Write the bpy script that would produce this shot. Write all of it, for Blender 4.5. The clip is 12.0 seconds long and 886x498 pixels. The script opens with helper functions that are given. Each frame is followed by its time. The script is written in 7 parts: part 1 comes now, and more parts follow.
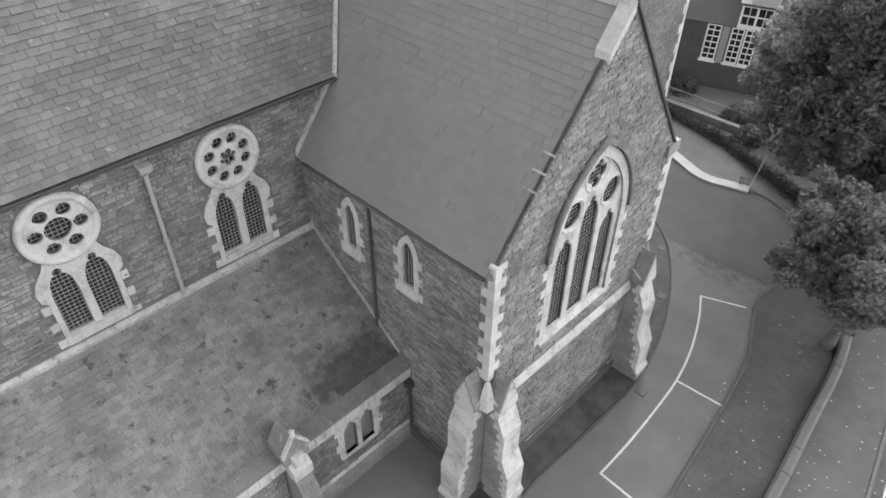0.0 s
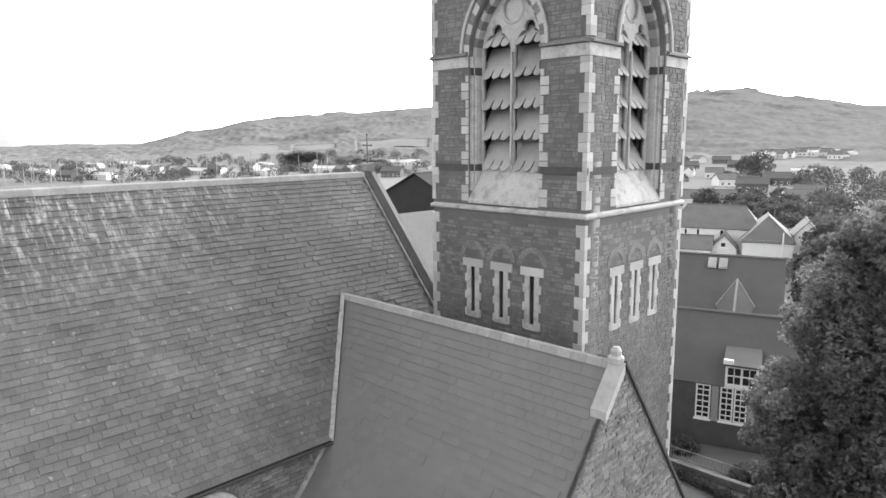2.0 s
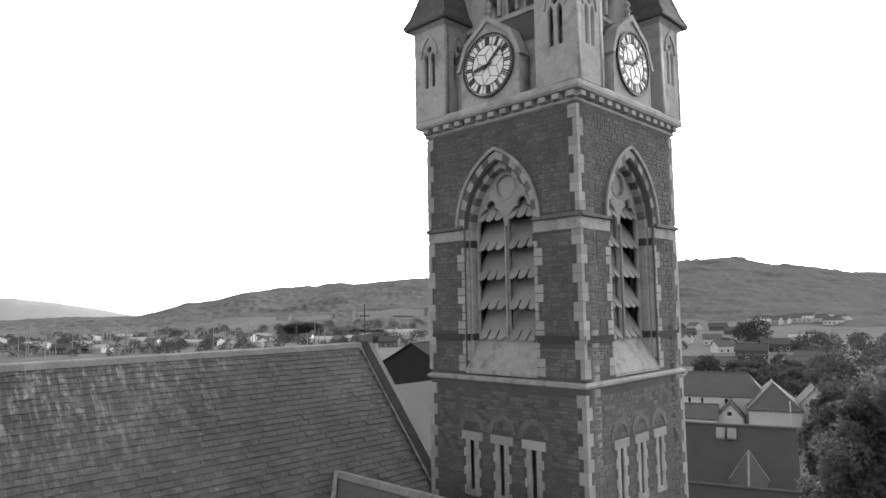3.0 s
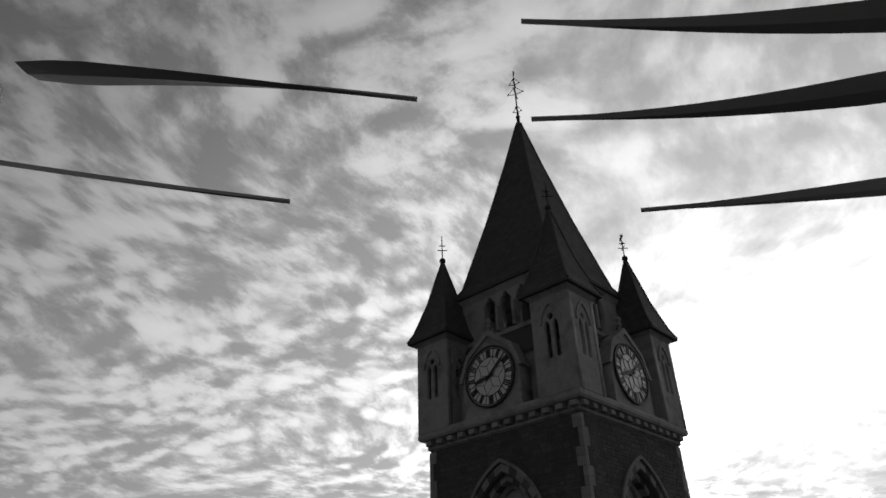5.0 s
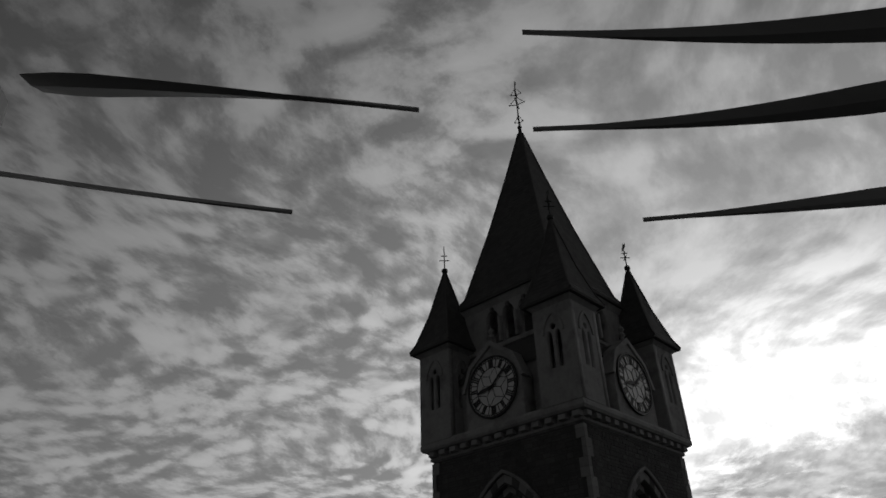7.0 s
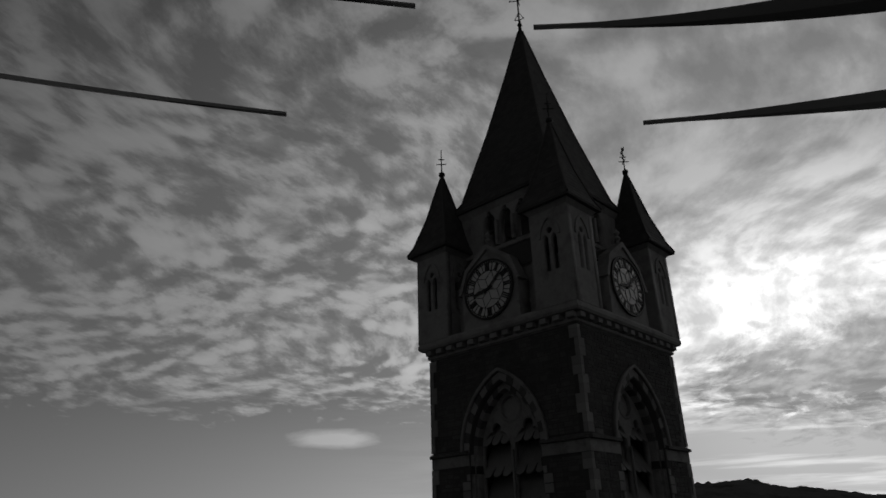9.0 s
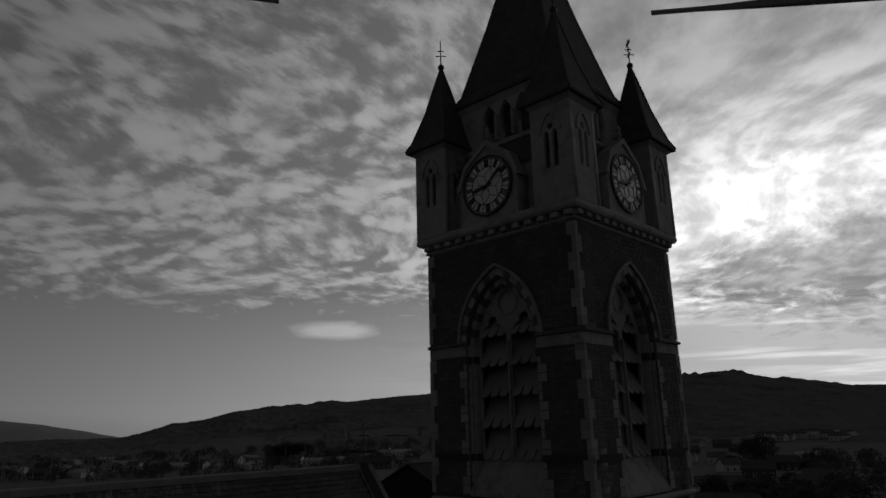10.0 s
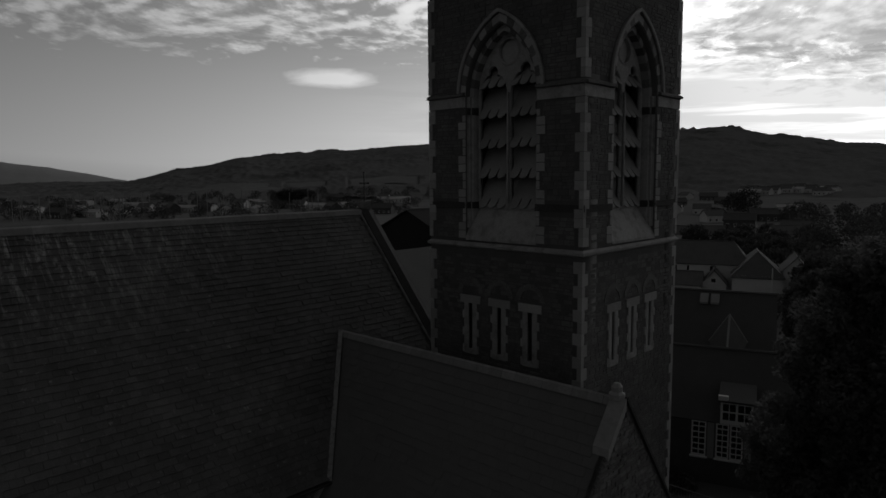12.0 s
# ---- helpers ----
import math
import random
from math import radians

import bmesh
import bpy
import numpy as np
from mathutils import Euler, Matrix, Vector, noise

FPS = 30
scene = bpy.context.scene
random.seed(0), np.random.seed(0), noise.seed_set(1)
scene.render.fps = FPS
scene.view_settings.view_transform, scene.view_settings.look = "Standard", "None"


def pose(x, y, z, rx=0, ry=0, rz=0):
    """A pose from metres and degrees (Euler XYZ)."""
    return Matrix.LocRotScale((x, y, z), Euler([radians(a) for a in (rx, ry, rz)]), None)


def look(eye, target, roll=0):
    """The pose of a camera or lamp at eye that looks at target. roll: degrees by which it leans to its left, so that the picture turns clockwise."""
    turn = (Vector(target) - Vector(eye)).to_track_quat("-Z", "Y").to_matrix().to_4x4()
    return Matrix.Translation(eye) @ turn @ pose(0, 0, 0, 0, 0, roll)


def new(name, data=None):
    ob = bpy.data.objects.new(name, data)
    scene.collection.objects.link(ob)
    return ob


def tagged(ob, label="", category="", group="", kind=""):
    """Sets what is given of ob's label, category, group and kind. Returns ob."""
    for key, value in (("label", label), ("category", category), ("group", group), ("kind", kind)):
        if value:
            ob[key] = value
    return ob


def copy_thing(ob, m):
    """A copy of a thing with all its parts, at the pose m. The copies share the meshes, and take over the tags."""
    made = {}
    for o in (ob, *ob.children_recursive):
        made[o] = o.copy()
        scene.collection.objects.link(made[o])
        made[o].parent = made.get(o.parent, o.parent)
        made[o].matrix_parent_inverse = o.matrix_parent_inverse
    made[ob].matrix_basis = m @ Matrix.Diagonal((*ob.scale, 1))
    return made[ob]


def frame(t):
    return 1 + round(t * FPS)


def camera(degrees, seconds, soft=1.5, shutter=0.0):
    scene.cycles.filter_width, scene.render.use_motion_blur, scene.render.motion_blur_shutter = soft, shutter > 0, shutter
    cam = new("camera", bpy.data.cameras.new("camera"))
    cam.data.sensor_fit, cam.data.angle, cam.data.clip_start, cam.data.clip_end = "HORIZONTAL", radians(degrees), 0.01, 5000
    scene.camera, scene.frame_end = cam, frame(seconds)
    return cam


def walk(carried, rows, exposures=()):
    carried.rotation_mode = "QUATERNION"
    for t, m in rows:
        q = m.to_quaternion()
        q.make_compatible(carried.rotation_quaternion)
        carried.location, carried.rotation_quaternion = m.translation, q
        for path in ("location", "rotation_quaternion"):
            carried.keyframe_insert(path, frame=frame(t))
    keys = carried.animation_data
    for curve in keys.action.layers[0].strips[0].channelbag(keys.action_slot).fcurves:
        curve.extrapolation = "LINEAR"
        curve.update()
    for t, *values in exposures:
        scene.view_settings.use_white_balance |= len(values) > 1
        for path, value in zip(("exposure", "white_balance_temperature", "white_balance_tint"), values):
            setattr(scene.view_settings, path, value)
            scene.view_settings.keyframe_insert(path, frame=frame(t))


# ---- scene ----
# ---- camera: a drone that hovers beside the church and tilts its camera up and down ----
cam = camera(66.94, 12.0, soft=1.6)
PATH = [
    (0.0, 0.060, -0.030, 22.37, 44.82, -39.66, -0.35),
    (0.5, 0.050, -0.010, 22.35, 44.72, -35.32, -0.35),
    (1.0, 0.040, 0.010, 22.33, 44.60, -26.57, -0.23),
    (1.5, 0.040, 0.010, 22.32, 44.45, -17.72, 0.01),
    (2.0, 0.040, 0.010, 22.32, 44.28, -9.35, 0.39),
    (2.5, 0.060, 0.000, 22.33, 44.16, -2.12, 0.69),
    (3.0, 0.040, 0.030, 22.34, 44.05, 5.05, 0.92),
    (3.5, 0.050, 0.020, 22.34, 43.96, 12.28, 1.15),
    (3.7, 0.050, 0.020, 22.34, 43.96, 15.15, 1.15),
    (4.3, -0.065, -0.290, 22.36, 43.88, 23.40, 1.32),
    (5.3, -0.065, -0.290, 22.36, 43.86, 32.10, 1.63),
    (5.5, -0.065, -0.290, 22.36, 43.86, 32.12, 1.63),
    (6.0, -0.065, -0.290, 22.36, 43.96, 32.04, 1.52),
    (6.5, -0.065, -0.290, 22.36, 44.09, 31.92, 1.62),
    (6.7, -0.065, -0.290, 22.36, 44.09, 31.90, 1.62),
    (8.3, -0.065, -0.290, 22.36, 43.99, 30.70, 1.93),
    (8.5, -0.065, -0.290, 22.36, 43.99, 28.71, 1.93),
    (9.0, -0.065, -0.290, 22.36, 43.84, 23.68, 1.68),
    (9.5, -0.065, -0.290, 22.36, 43.74, 19.83, 1.58),
    (10.0, -0.065, -0.290, 22.36, 43.61, 14.83, 1.41),
    (10.5, -0.065, -0.290, 22.36, 43.61, 10.16, 1.22),
    (11.0, -0.065, -0.290, 22.36, 43.54, 4.88, 0.91),
    (11.5, -0.065, -0.290, 22.36, 43.53, -0.77, 0.74),
    (12.0, -0.065, -0.290, 22.36, 43.42, -6.24, 0.44),
]
EXPOSURES = [(0.0, 4.42), (1.0, 4.5), (1.5, 4.54), (2.0, 4.3), (2.5, 3.85), (3.0, 3.12), (3.5, 1.92), (3.7, 1.55), (5.3, -0.25), (6.5, -0.85),
             (8.5, -1.3), (9.5, -1.5), (10.5, -1.35), (11.5, -1.08), (12.0, -0.72)]
walk(cam, [(t, pose(x, y, z, 90 + pitch, roll, yaw)) for t, x, y, z, yaw, pitch, roll in PATH], EXPOSURES)

# ---- sky: broken cloud at dusk, brightest round the veiled sun ----
SUN_EL, SUN_AZ = radians(15.0), radians(-14)  # azimuth from +y towards +x
world = bpy.data.worlds.new("sky")
scene.world = world
world.use_nodes = True
wn, wl = world.node_tree.nodes, world.node_tree.links
wn.clear()


def wmath(op, a, b=None, c=None, clamp=False):
    n = wn.new("ShaderNodeMath")
    n.operation, n.use_clamp = op, clamp
    for i, q in enumerate((a, b, c)):
        if q is None:
            continue
        if isinstance(q, (int, float)):
            n.inputs[i].default_value = q
        else:
            wl.new(q, n.inputs[i])
    return n.outputs[0]


def wramp(src, stops):
    n = wn.new("ShaderNodeValToRGB")
    el = n.color_ramp.elements
    while len(el) < len(stops):
        el.new(0.5)
    for e, (p, v) in zip(el, stops):
        e.position, e.color = p, (v, v, v, 1)
    wl.new(src, n.inputs[0])
    return n.outputs[0]


def wnoise(vec, scale, detail=6, rough=0.55, dist=0.0):
    n = wn.new("ShaderNodeTexNoise")
    n.inputs["Scale"].default_value, n.inputs["Detail"].default_value = scale, detail
    n.inputs["Roughness"].default_value, n.inputs["Distortion"].default_value = rough, dist
    wl.new(vec, n.inputs["Vector"])
    return n.outputs["Fac"]


sky = wn.new("ShaderNodeTexSky")
sky.sky_type, sky.sun_disc = "NISHITA", False
sky.sun_elevation, sky.sun_rotation = SUN_EL, SUN_AZ
sky.air_density, sky.dust_density = 1.0, 2.5
grey = wn.new("ShaderNodeRGBToBW")
wl.new(sky.outputs[0], grey.inputs[0])
tc = wn.new("ShaderNodeTexCoord")
sep = wn.new("ShaderNodeSeparateXYZ")
wl.new(tc.outputs["Generated"], sep.inputs[0])
up = wmath("MAXIMUM", sep.outputs["Z"], 0.0)
flat = wmath("ADD", up, 0.16)
com = wn.new("ShaderNodeCombineXYZ")
wl.new(wmath("DIVIDE", sep.outputs["X"], flat), com.inputs[0])
wl.new(wmath("DIVIDE", sep.outputs["Y"], flat), com.inputs[1])
def wcolor(vec, scale, detail=4):
    n = wn.new("ShaderNodeTexNoise")
    n.inputs["Scale"].default_value, n.inputs["Detail"].default_value = scale, detail
    wl.new(vec, n.inputs["Vector"])
    return n.outputs["Color"]


def wpush(vec, by, amount):
    n = wn.new("ShaderNodeVectorMath")
    n.operation = "MULTIPLY_ADD"
    wl.new(by, n.inputs[0])
    n.inputs[1].default_value = (amount, amount, 0.0)
    wl.new(vec, n.inputs[2])
    return n.outputs[0]


def wmap(vec, turn_deg, scale, shift_=(0.0, 0.0, 0.0)):
    n = wn.new("ShaderNodeMapping")
    n.inputs["Rotation"].default_value = (0, 0, radians(turn_deg))
    n.inputs["Scale"].default_value, n.inputs["Location"].default_value = scale, shift_
    wl.new(vec, n.inputs[0])
    return n.outputs[0]


def wcells(vec, scale, smooth):
    n = wn.new("ShaderNodeTexVoronoi")
    n.feature = "SMOOTH_F1"
    n.inputs["Scale"].default_value, n.inputs["Smoothness"].default_value = scale, smooth
    wl.new(vec, n.inputs["Vector"])
    return wmath("MULTIPLY_ADD", n.outputs["Distance"], -1.5, 1.0, clamp=True)


def wrange(src, lo, hi):
    n = wn.new("ShaderNodeMapRange")
    n.inputs["From Min"].default_value, n.inputs["From Max"].default_value = lo, hi
    wl.new(src, n.inputs["Value"])
    return n.outputs[0]


plane = wmap(com.outputs[0], 62, (1.0, 1.0, 1.0), (3.7, 1.9, 0.0))
wavy = wpush(plane, wcolor(plane, 1.5, 0), 0.30)
curl = wpush(wavy, wcolor(wavy, 7.0, 1), 0.07)
big = wrange(wnoise(wavy, 2.3, 10, 0.6), 0.32, 0.68)
mid = wnoise(wavy, 6.5, 8, 0.64, 0.4)
fine_ = wnoise(curl, 19.0, 6, 0.62)
# rounded puffs in two sizes, lit on the side of the sun, with torn gaps between them


def wpuffs(vec):
    """How thick the cloud is: warped cells in two sizes with a rough edge."""
    p = wmap(vec, 62, (1.0, 1.0, 1.0), (3.7, 1.9, 0.0))
    p = wpush(p, wcolor(p, 1.5, 0), 0.30)
    p = wpush(p, wcolor(p, 7.0, 2), 0.11)
    thick = wmath("ADD", wmath("MULTIPLY", wcells(p, 5.5, 0.5), 0.40), wmath("MULTIPLY", wcells(p, 12.0, 0.4), 0.22))
    return wmath("ADD", thick, wmath("MULTIPLY", wnoise(p, 8.0, 7, 0.62), 0.55))


toward = wn.new("ShaderNodeVectorMath")
toward.operation = "ADD"
wl.new(com.outputs[0], toward.inputs[0])
toward.inputs[1].default_value = (0.045 * math.sin(SUN_AZ), 0.045 * math.cos(SUN_AZ), 0.0)
thick_here = wpuffs(com.outputs[0])
lit_side = wmath("SUBTRACT", thick_here, wpuffs(toward.outputs[0]))
gaps = wrange(wnoise(wmap(wavy, 38, (1.0, 1.9, 1.0)), 4.2, 9, 0.66), 0.40, 0.56)
rolls = wrange(wnoise(wmap(wavy, 62, (1.0, 2.2, 1.0)), 3.4, 8, 0.6), 0.34, 0.64)
mixed = wmath("ADD", wmath("MULTIPLY", big, 0.26), wmath("ADD", wmath("MULTIPLY", thick_here, 0.42), wmath("ADD", wmath("MULTIPLY", lit_side, 0.85), wmath("MULTIPLY", gaps, 0.22))))
cloud_left = wramp(mixed, [(0.24, 0.16), (0.38, 0.38), (0.50, 0.74), (0.62, 0.98), (0.84, 1.12)])
cloud_right = wramp(wmath("ADD", wmath("MULTIPLY", rolls, 0.55), wmath("ADD", wmath("MULTIPLY", big, 0.22), wmath("MULTIPLY_ADD", lit_side, 0.7, wmath("MULTIPLY", thick_here, 0.16)))), [(0.18, 0.30), (0.42, 0.50), (0.62, 0.76), (0.85, 0.95)])
side = wn.new("ShaderNodeVectorMath")
side.operation = "DOT_PRODUCT"
wl.new(tc.outputs["Generated"], side.inputs[0])
side.inputs[1].default_value = (math.cos(radians(44)), math.sin(radians(44)), 0.0)
rightward = wrange(wmath("MULTIPLY_ADD", mid, 0.3, side.outputs["Value"]), 0.20, 0.42)
cloud = wmath("ADD", wmath("MULTIPLY", cloud_left, wmath("SUBTRACT", 1.0, rightward)), wmath("MULTIPLY", cloud_right, rightward))
# a glow of lit cloud round the sun
sunv = Vector((math.sin(SUN_AZ) * math.cos(SUN_EL), math.cos(SUN_AZ) * math.cos(SUN_EL), math.sin(SUN_EL)))
dot = wn.new("ShaderNodeVectorMath")
dot.operation = "DOT_PRODUCT"
wl.new(tc.outputs["Generated"], dot.inputs[0])
dot.inputs[1].default_value = sunv
wide_of = wn.new("ShaderNodeMapping")
wide_of.inputs["Scale"].default_value = (1.0, 1.0, 2.0)
wl.new(tc.outputs["Generated"], wide_of.inputs[0])
from_sun = wn.new("ShaderNodeVectorMath")
from_sun.operation = "DISTANCE"
wl.new(wide_of.outputs[0], from_sun.inputs[0])
from_sun.inputs[1].default_value = (sunv.x, sunv.y, 2.0 * sunv.z)
glow = wramp(from_sun.outputs["Value"], [(0.0, 1.0), (0.10, 0.85), (0.22, 0.35), (0.40, 0.0)])
sheen = wmath("POWER", wmath("MAXIMUM", dot.outputs["Value"], 0.0), 12.0)
wide = wmath("POWER", wmath("MULTIPLY_ADD", dot.outputs["Value"], 0.5, 0.5), 5.0)
# clouds stop short of the horizon, where a clear paler band lies, with one long bank in it
edge = wmath("ADD", wmath("MULTIPLY_ADD", mid, 0.16, sep.outputs["Z"]), wmath("MULTIPLY_ADD", fine_, 0.05, wmath("MULTIPLY", wmath("MAXIMUM", side.outputs["Value"], 0.0), 0.10)))
band = wrange(edge, 0.262, 0.315)
low = wn.new("ShaderNodeVectorMath")
low.operation = "DISTANCE"
stretch = wn.new("ShaderNodeMapping")
stretch.inputs["Scale"].default_value = (1.0, 1.0, 4.6)
wl.new(tc.outputs["Generated"], stretch.inputs[0])
wl.new(stretch.outputs[0], low.inputs[0])
bank_az, bank_el = radians(-52.5), radians(8.0)
low.inputs[1].default_value = (math.sin(bank_az) * math.cos(bank_el), math.cos(bank_az) * math.cos(bank_el), 4.6 * math.sin(bank_el))
bank = wramp(wmath("ADD", low.outputs["Value"], wmath("MULTIPLY", mid, 0.05)), [(0.055, 1.0), (0.115, 0.0)])
# thin level streaks of cloud low down, and a paler rim above the hills
level = wn.new("ShaderNodeMapping")
level.inputs["Scale"].default_value = (2.2, 2.2, 34.0)
wl.new(tc.outputs["Generated"], level.inputs[0])
streak = wramp(wnoise(level.outputs[0], 1.3, 5, 0.6, 0.3), [(0.46, 0.0), (0.62, 1.0)])
low_sky = wramp(sep.outputs["Z"], [(0.03, 1.0), (0.24, 0.0)])
rim = wmath("MULTIPLY", low_sky, wmath("MULTIPLY_ADD", wmath("MULTIPLY", streak, sheen), 0.8, 0.62))
cover = wmath("MAXIMUM", wmath("MAXIMUM", wmath("MULTIPLY", cloud, band), rim), wmath("MULTIPLY", bank, 1.0))
# darker heavy clouds low down, right of the sun
shade = None
for s_az, s_el, s_r in ((-17.0, 10.6, 0.12), (-12.0, 11.0, 0.18), (-6.0, 11.0, 0.22)):
    far = wn.new("ShaderNodeVectorMath")
    far.operation = "DISTANCE"
    st2 = wn.new("ShaderNodeMapping")
    st2.inputs["Scale"].default_value = (1.0, 1.0, 2.4)
    wl.new(tc.outputs["Generated"], st2.inputs[0])
    wl.new(st2.outputs[0], far.inputs[0])
    sa, se = radians(s_az), radians(s_el)
    far.inputs[1].default_value = (math.sin(sa) * math.cos(se), math.cos(sa) * math.cos(se), 2.4 * math.sin(se))
    m_ = wramp(wmath("ADD", far.outputs["Value"], wmath("MULTIPLY_ADD", mid, 0.36, -0.18)), [(s_r * 0.45, 1.0), (s_r * 1.15, 0.0)])
    shade = m_ if shade is None else wmath("MAXIMUM", shade, m_)
clear = wmath("MINIMUM", wmath("MULTIPLY", grey.outputs[0], 0.05), 0.13)
lit = wmath("ADD", wmath("MULTIPLY_ADD", glow, 2.6, wmath("MULTIPLY", sheen, 0.22)), wmath("MULTIPLY_ADD", wide, 1.15, 0.055))
total = wmath("ADD", clear, wmath("MULTIPLY", wmath("MULTIPLY", wmath("MULTIPLY_ADD", cover, 0.82, 0.18), wmath("MULTIPLY_ADD", shade, -0.64, 1.0)), lit))
total = wmath("MULTIPLY", total, wramp(sep.outputs["Z"], [(0.0, 1.0), (0.35, 0.74), (0.75, 0.48), (0.95, 0.25)]))
bg = wn.new("ShaderNodeBackground")
wl.new(total, bg.inputs["Color"])
bg.inputs["Strength"].default_value = 1.42
out = wn.new("ShaderNodeOutputWorld")
wl.new(bg.outputs[0], out.inputs[0])

sun_data = bpy.data.lights.new("sun", "SUN")
sun_data.energy, sun_data.angle = 0.5, radians(24)
sun_ob = new("sun", sun_data)
sun_ob.matrix_world = look(sunv * 100, (0, 0, 0))

# ---- materials: the film is black and white, so all surfaces are greys ----
def material(name, rough=0.85, metal=0.0):
    m = bpy.data.materials.new(name)
    m.use_nodes = True
    b = m.node_tree.nodes["Principled BSDF"]
    b.inputs["Roughness"].default_value, b.inputs["Metallic"].default_value = rough, metal
    b.inputs["Specular IOR Level"].default_value = 0.25
    return m


def surface(name, base, spread=0.3, piece=0.0, fine=40.0, coarse=1.2, rough=0.85, bump=0.3, bump_size=0.02, metal=0.0,
            patch=None, per="island", spec=0.25, streak=None, stain=None):
    """A grey surface with fine grain, broad stains, an own tone for each piece, and patches (value, scale, low, high)."""
    m = material(name, rough, metal)
    nt = m.node_tree
    n, l = nt.nodes, nt.links
    b = n["Principled BSDF"]
    b.inputs["Specular IOR Level"].default_value = spec
    geo = n.new("ShaderNodeNewGeometry")
    co = geo.outputs["Position"]

    def noise_at(scale, detail=5, rough_=0.6):
        q = n.new("ShaderNodeTexNoise")
        q.inputs["Scale"].default_value, q.inputs["Detail"].default_value, q.inputs["Roughness"].default_value = scale, detail, rough_
        l.new(co, q.inputs["Vector"])
        return q.outputs["Fac"]

    def mth(op, a, c, d=None):
        q = n.new("ShaderNodeMath")
        q.operation = op
        for i, v in enumerate((a, c, d)):
            if v is None:
                continue
            if isinstance(v, (int, float)):
                q.inputs[i].default_value = v
            else:
                l.new(v, q.inputs[i])
        return q.outputs[0]

    f, c = noise_at(fine), noise_at(coarse, 6, 0.65)
    tone = mth("MULTIPLY_ADD", mth("SUBTRACT", f, 0.5), spread * 1.6, 1.0)
    tone = mth("MULTIPLY", tone, mth("MULTIPLY_ADD", mth("SUBTRACT", c, 0.5), spread * 2.2, 1.0))
    if piece:
        if per == "island":
            rnd = geo.outputs["Random Per Island"]
        else:
            rnd = n.new("ShaderNodeObjectInfo").outputs["Random"]
        tone = mth("MULTIPLY", tone, mth("MULTIPLY_ADD", mth("SUBTRACT", rnd, 0.5), 2 * piece, 1.0))
    val = mth("MULTIPLY", tone, base)
    if patch:
        pv, ps, lo, hi = patch
        r = n.new("ShaderNodeMapRange")
        r.inputs["From Min"].default_value, r.inputs["From Max"].default_value = lo, hi
        l.new(noise_at(ps, 7, 0.7), r.inputs["Value"])
        mixer = n.new("ShaderNodeMix")
        l.new(r.outputs[0], mixer.inputs[0])
        l.new(val, mixer.inputs[2])
        mixer.inputs[3].default_value = pv
        val = mixer.outputs[0]
    if streak:  # pale lichen that runs down from the ridge: value, height where it begins, height where it is full
        sv, z0, z1 = streak
        mp = n.new("ShaderNodeMapping")
        mp.inputs["Scale"].default_value = (0.5, 4.2, 0.5)
        l.new(co, mp.inputs[0])
        q = n.new("ShaderNodeTexNoise")
        q.inputs["Scale"].default_value, q.inputs["Detail"].default_value, q.inputs["Roughness"].default_value = 1.6, 6, 0.7
        l.new(mp.outputs[0], q.inputs["Vector"])
        sx = n.new("ShaderNodeSeparateXYZ")
        l.new(co, sx.inputs[0])
        r1, r2 = n.new("ShaderNodeMapRange"), n.new("ShaderNodeMapRange")
        r1.inputs["From Min"].default_value, r1.inputs["From Max"].default_value = 0.47, 0.62
        r2.inputs["From Min"].default_value, r2.inputs["From Max"].default_value = z0, z1
        l.new(q.outputs["Fac"], r1.inputs["Value"])
        l.new(sx.outputs["Z"], r2.inputs["Value"])
        mixer = n.new("ShaderNodeMix")
        r4 = n.new("ShaderNodeMapRange")
        r4.inputs["From Min"].default_value, r4.inputs["From Max"].default_value = 0.42, 0.56
        l.new(noise_at(3.6, 4, 0.7), r4.inputs["Value"])
        r5 = n.new("ShaderNodeMapRange")  # thins out towards the gable
        r5.inputs["From Min"].default_value, r5.inputs["From Max"].default_value = 15.0, 6.0
        r5.inputs["To Min"].default_value = 0.12
        l.new(sx.outputs["Y"], r5.inputs["Value"])
        l.new(mth("MULTIPLY", mth("MULTIPLY", mth("MULTIPLY", r1.outputs[0], r2.outputs[0]), r4.outputs[0]), r5.outputs[0]), mixer.inputs[0])
        l.new(val, mixer.inputs[2])
        mixer.inputs[3].default_value = sv
        val = mixer.outputs[0]
    if stain:  # a darker patch with a ragged edge: value, centre x and y, half widths
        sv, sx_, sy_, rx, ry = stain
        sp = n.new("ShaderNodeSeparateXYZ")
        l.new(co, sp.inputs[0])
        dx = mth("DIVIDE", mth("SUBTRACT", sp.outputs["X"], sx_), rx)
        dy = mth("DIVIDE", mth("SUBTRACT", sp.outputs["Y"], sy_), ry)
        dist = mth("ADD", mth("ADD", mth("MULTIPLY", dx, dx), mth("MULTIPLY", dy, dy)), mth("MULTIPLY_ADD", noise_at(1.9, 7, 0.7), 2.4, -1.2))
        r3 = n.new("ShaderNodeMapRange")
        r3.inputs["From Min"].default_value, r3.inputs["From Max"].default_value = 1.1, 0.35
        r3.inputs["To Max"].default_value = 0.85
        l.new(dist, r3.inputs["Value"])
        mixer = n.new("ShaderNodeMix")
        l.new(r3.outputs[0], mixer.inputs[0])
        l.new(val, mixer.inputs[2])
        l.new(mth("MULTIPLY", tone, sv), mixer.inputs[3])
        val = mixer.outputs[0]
    col = n.new("ShaderNodeCombineColor")
    for i in range(3):
        l.new(val, col.inputs[i])
    l.new(col.outputs[0], b.inputs["Base Color"])
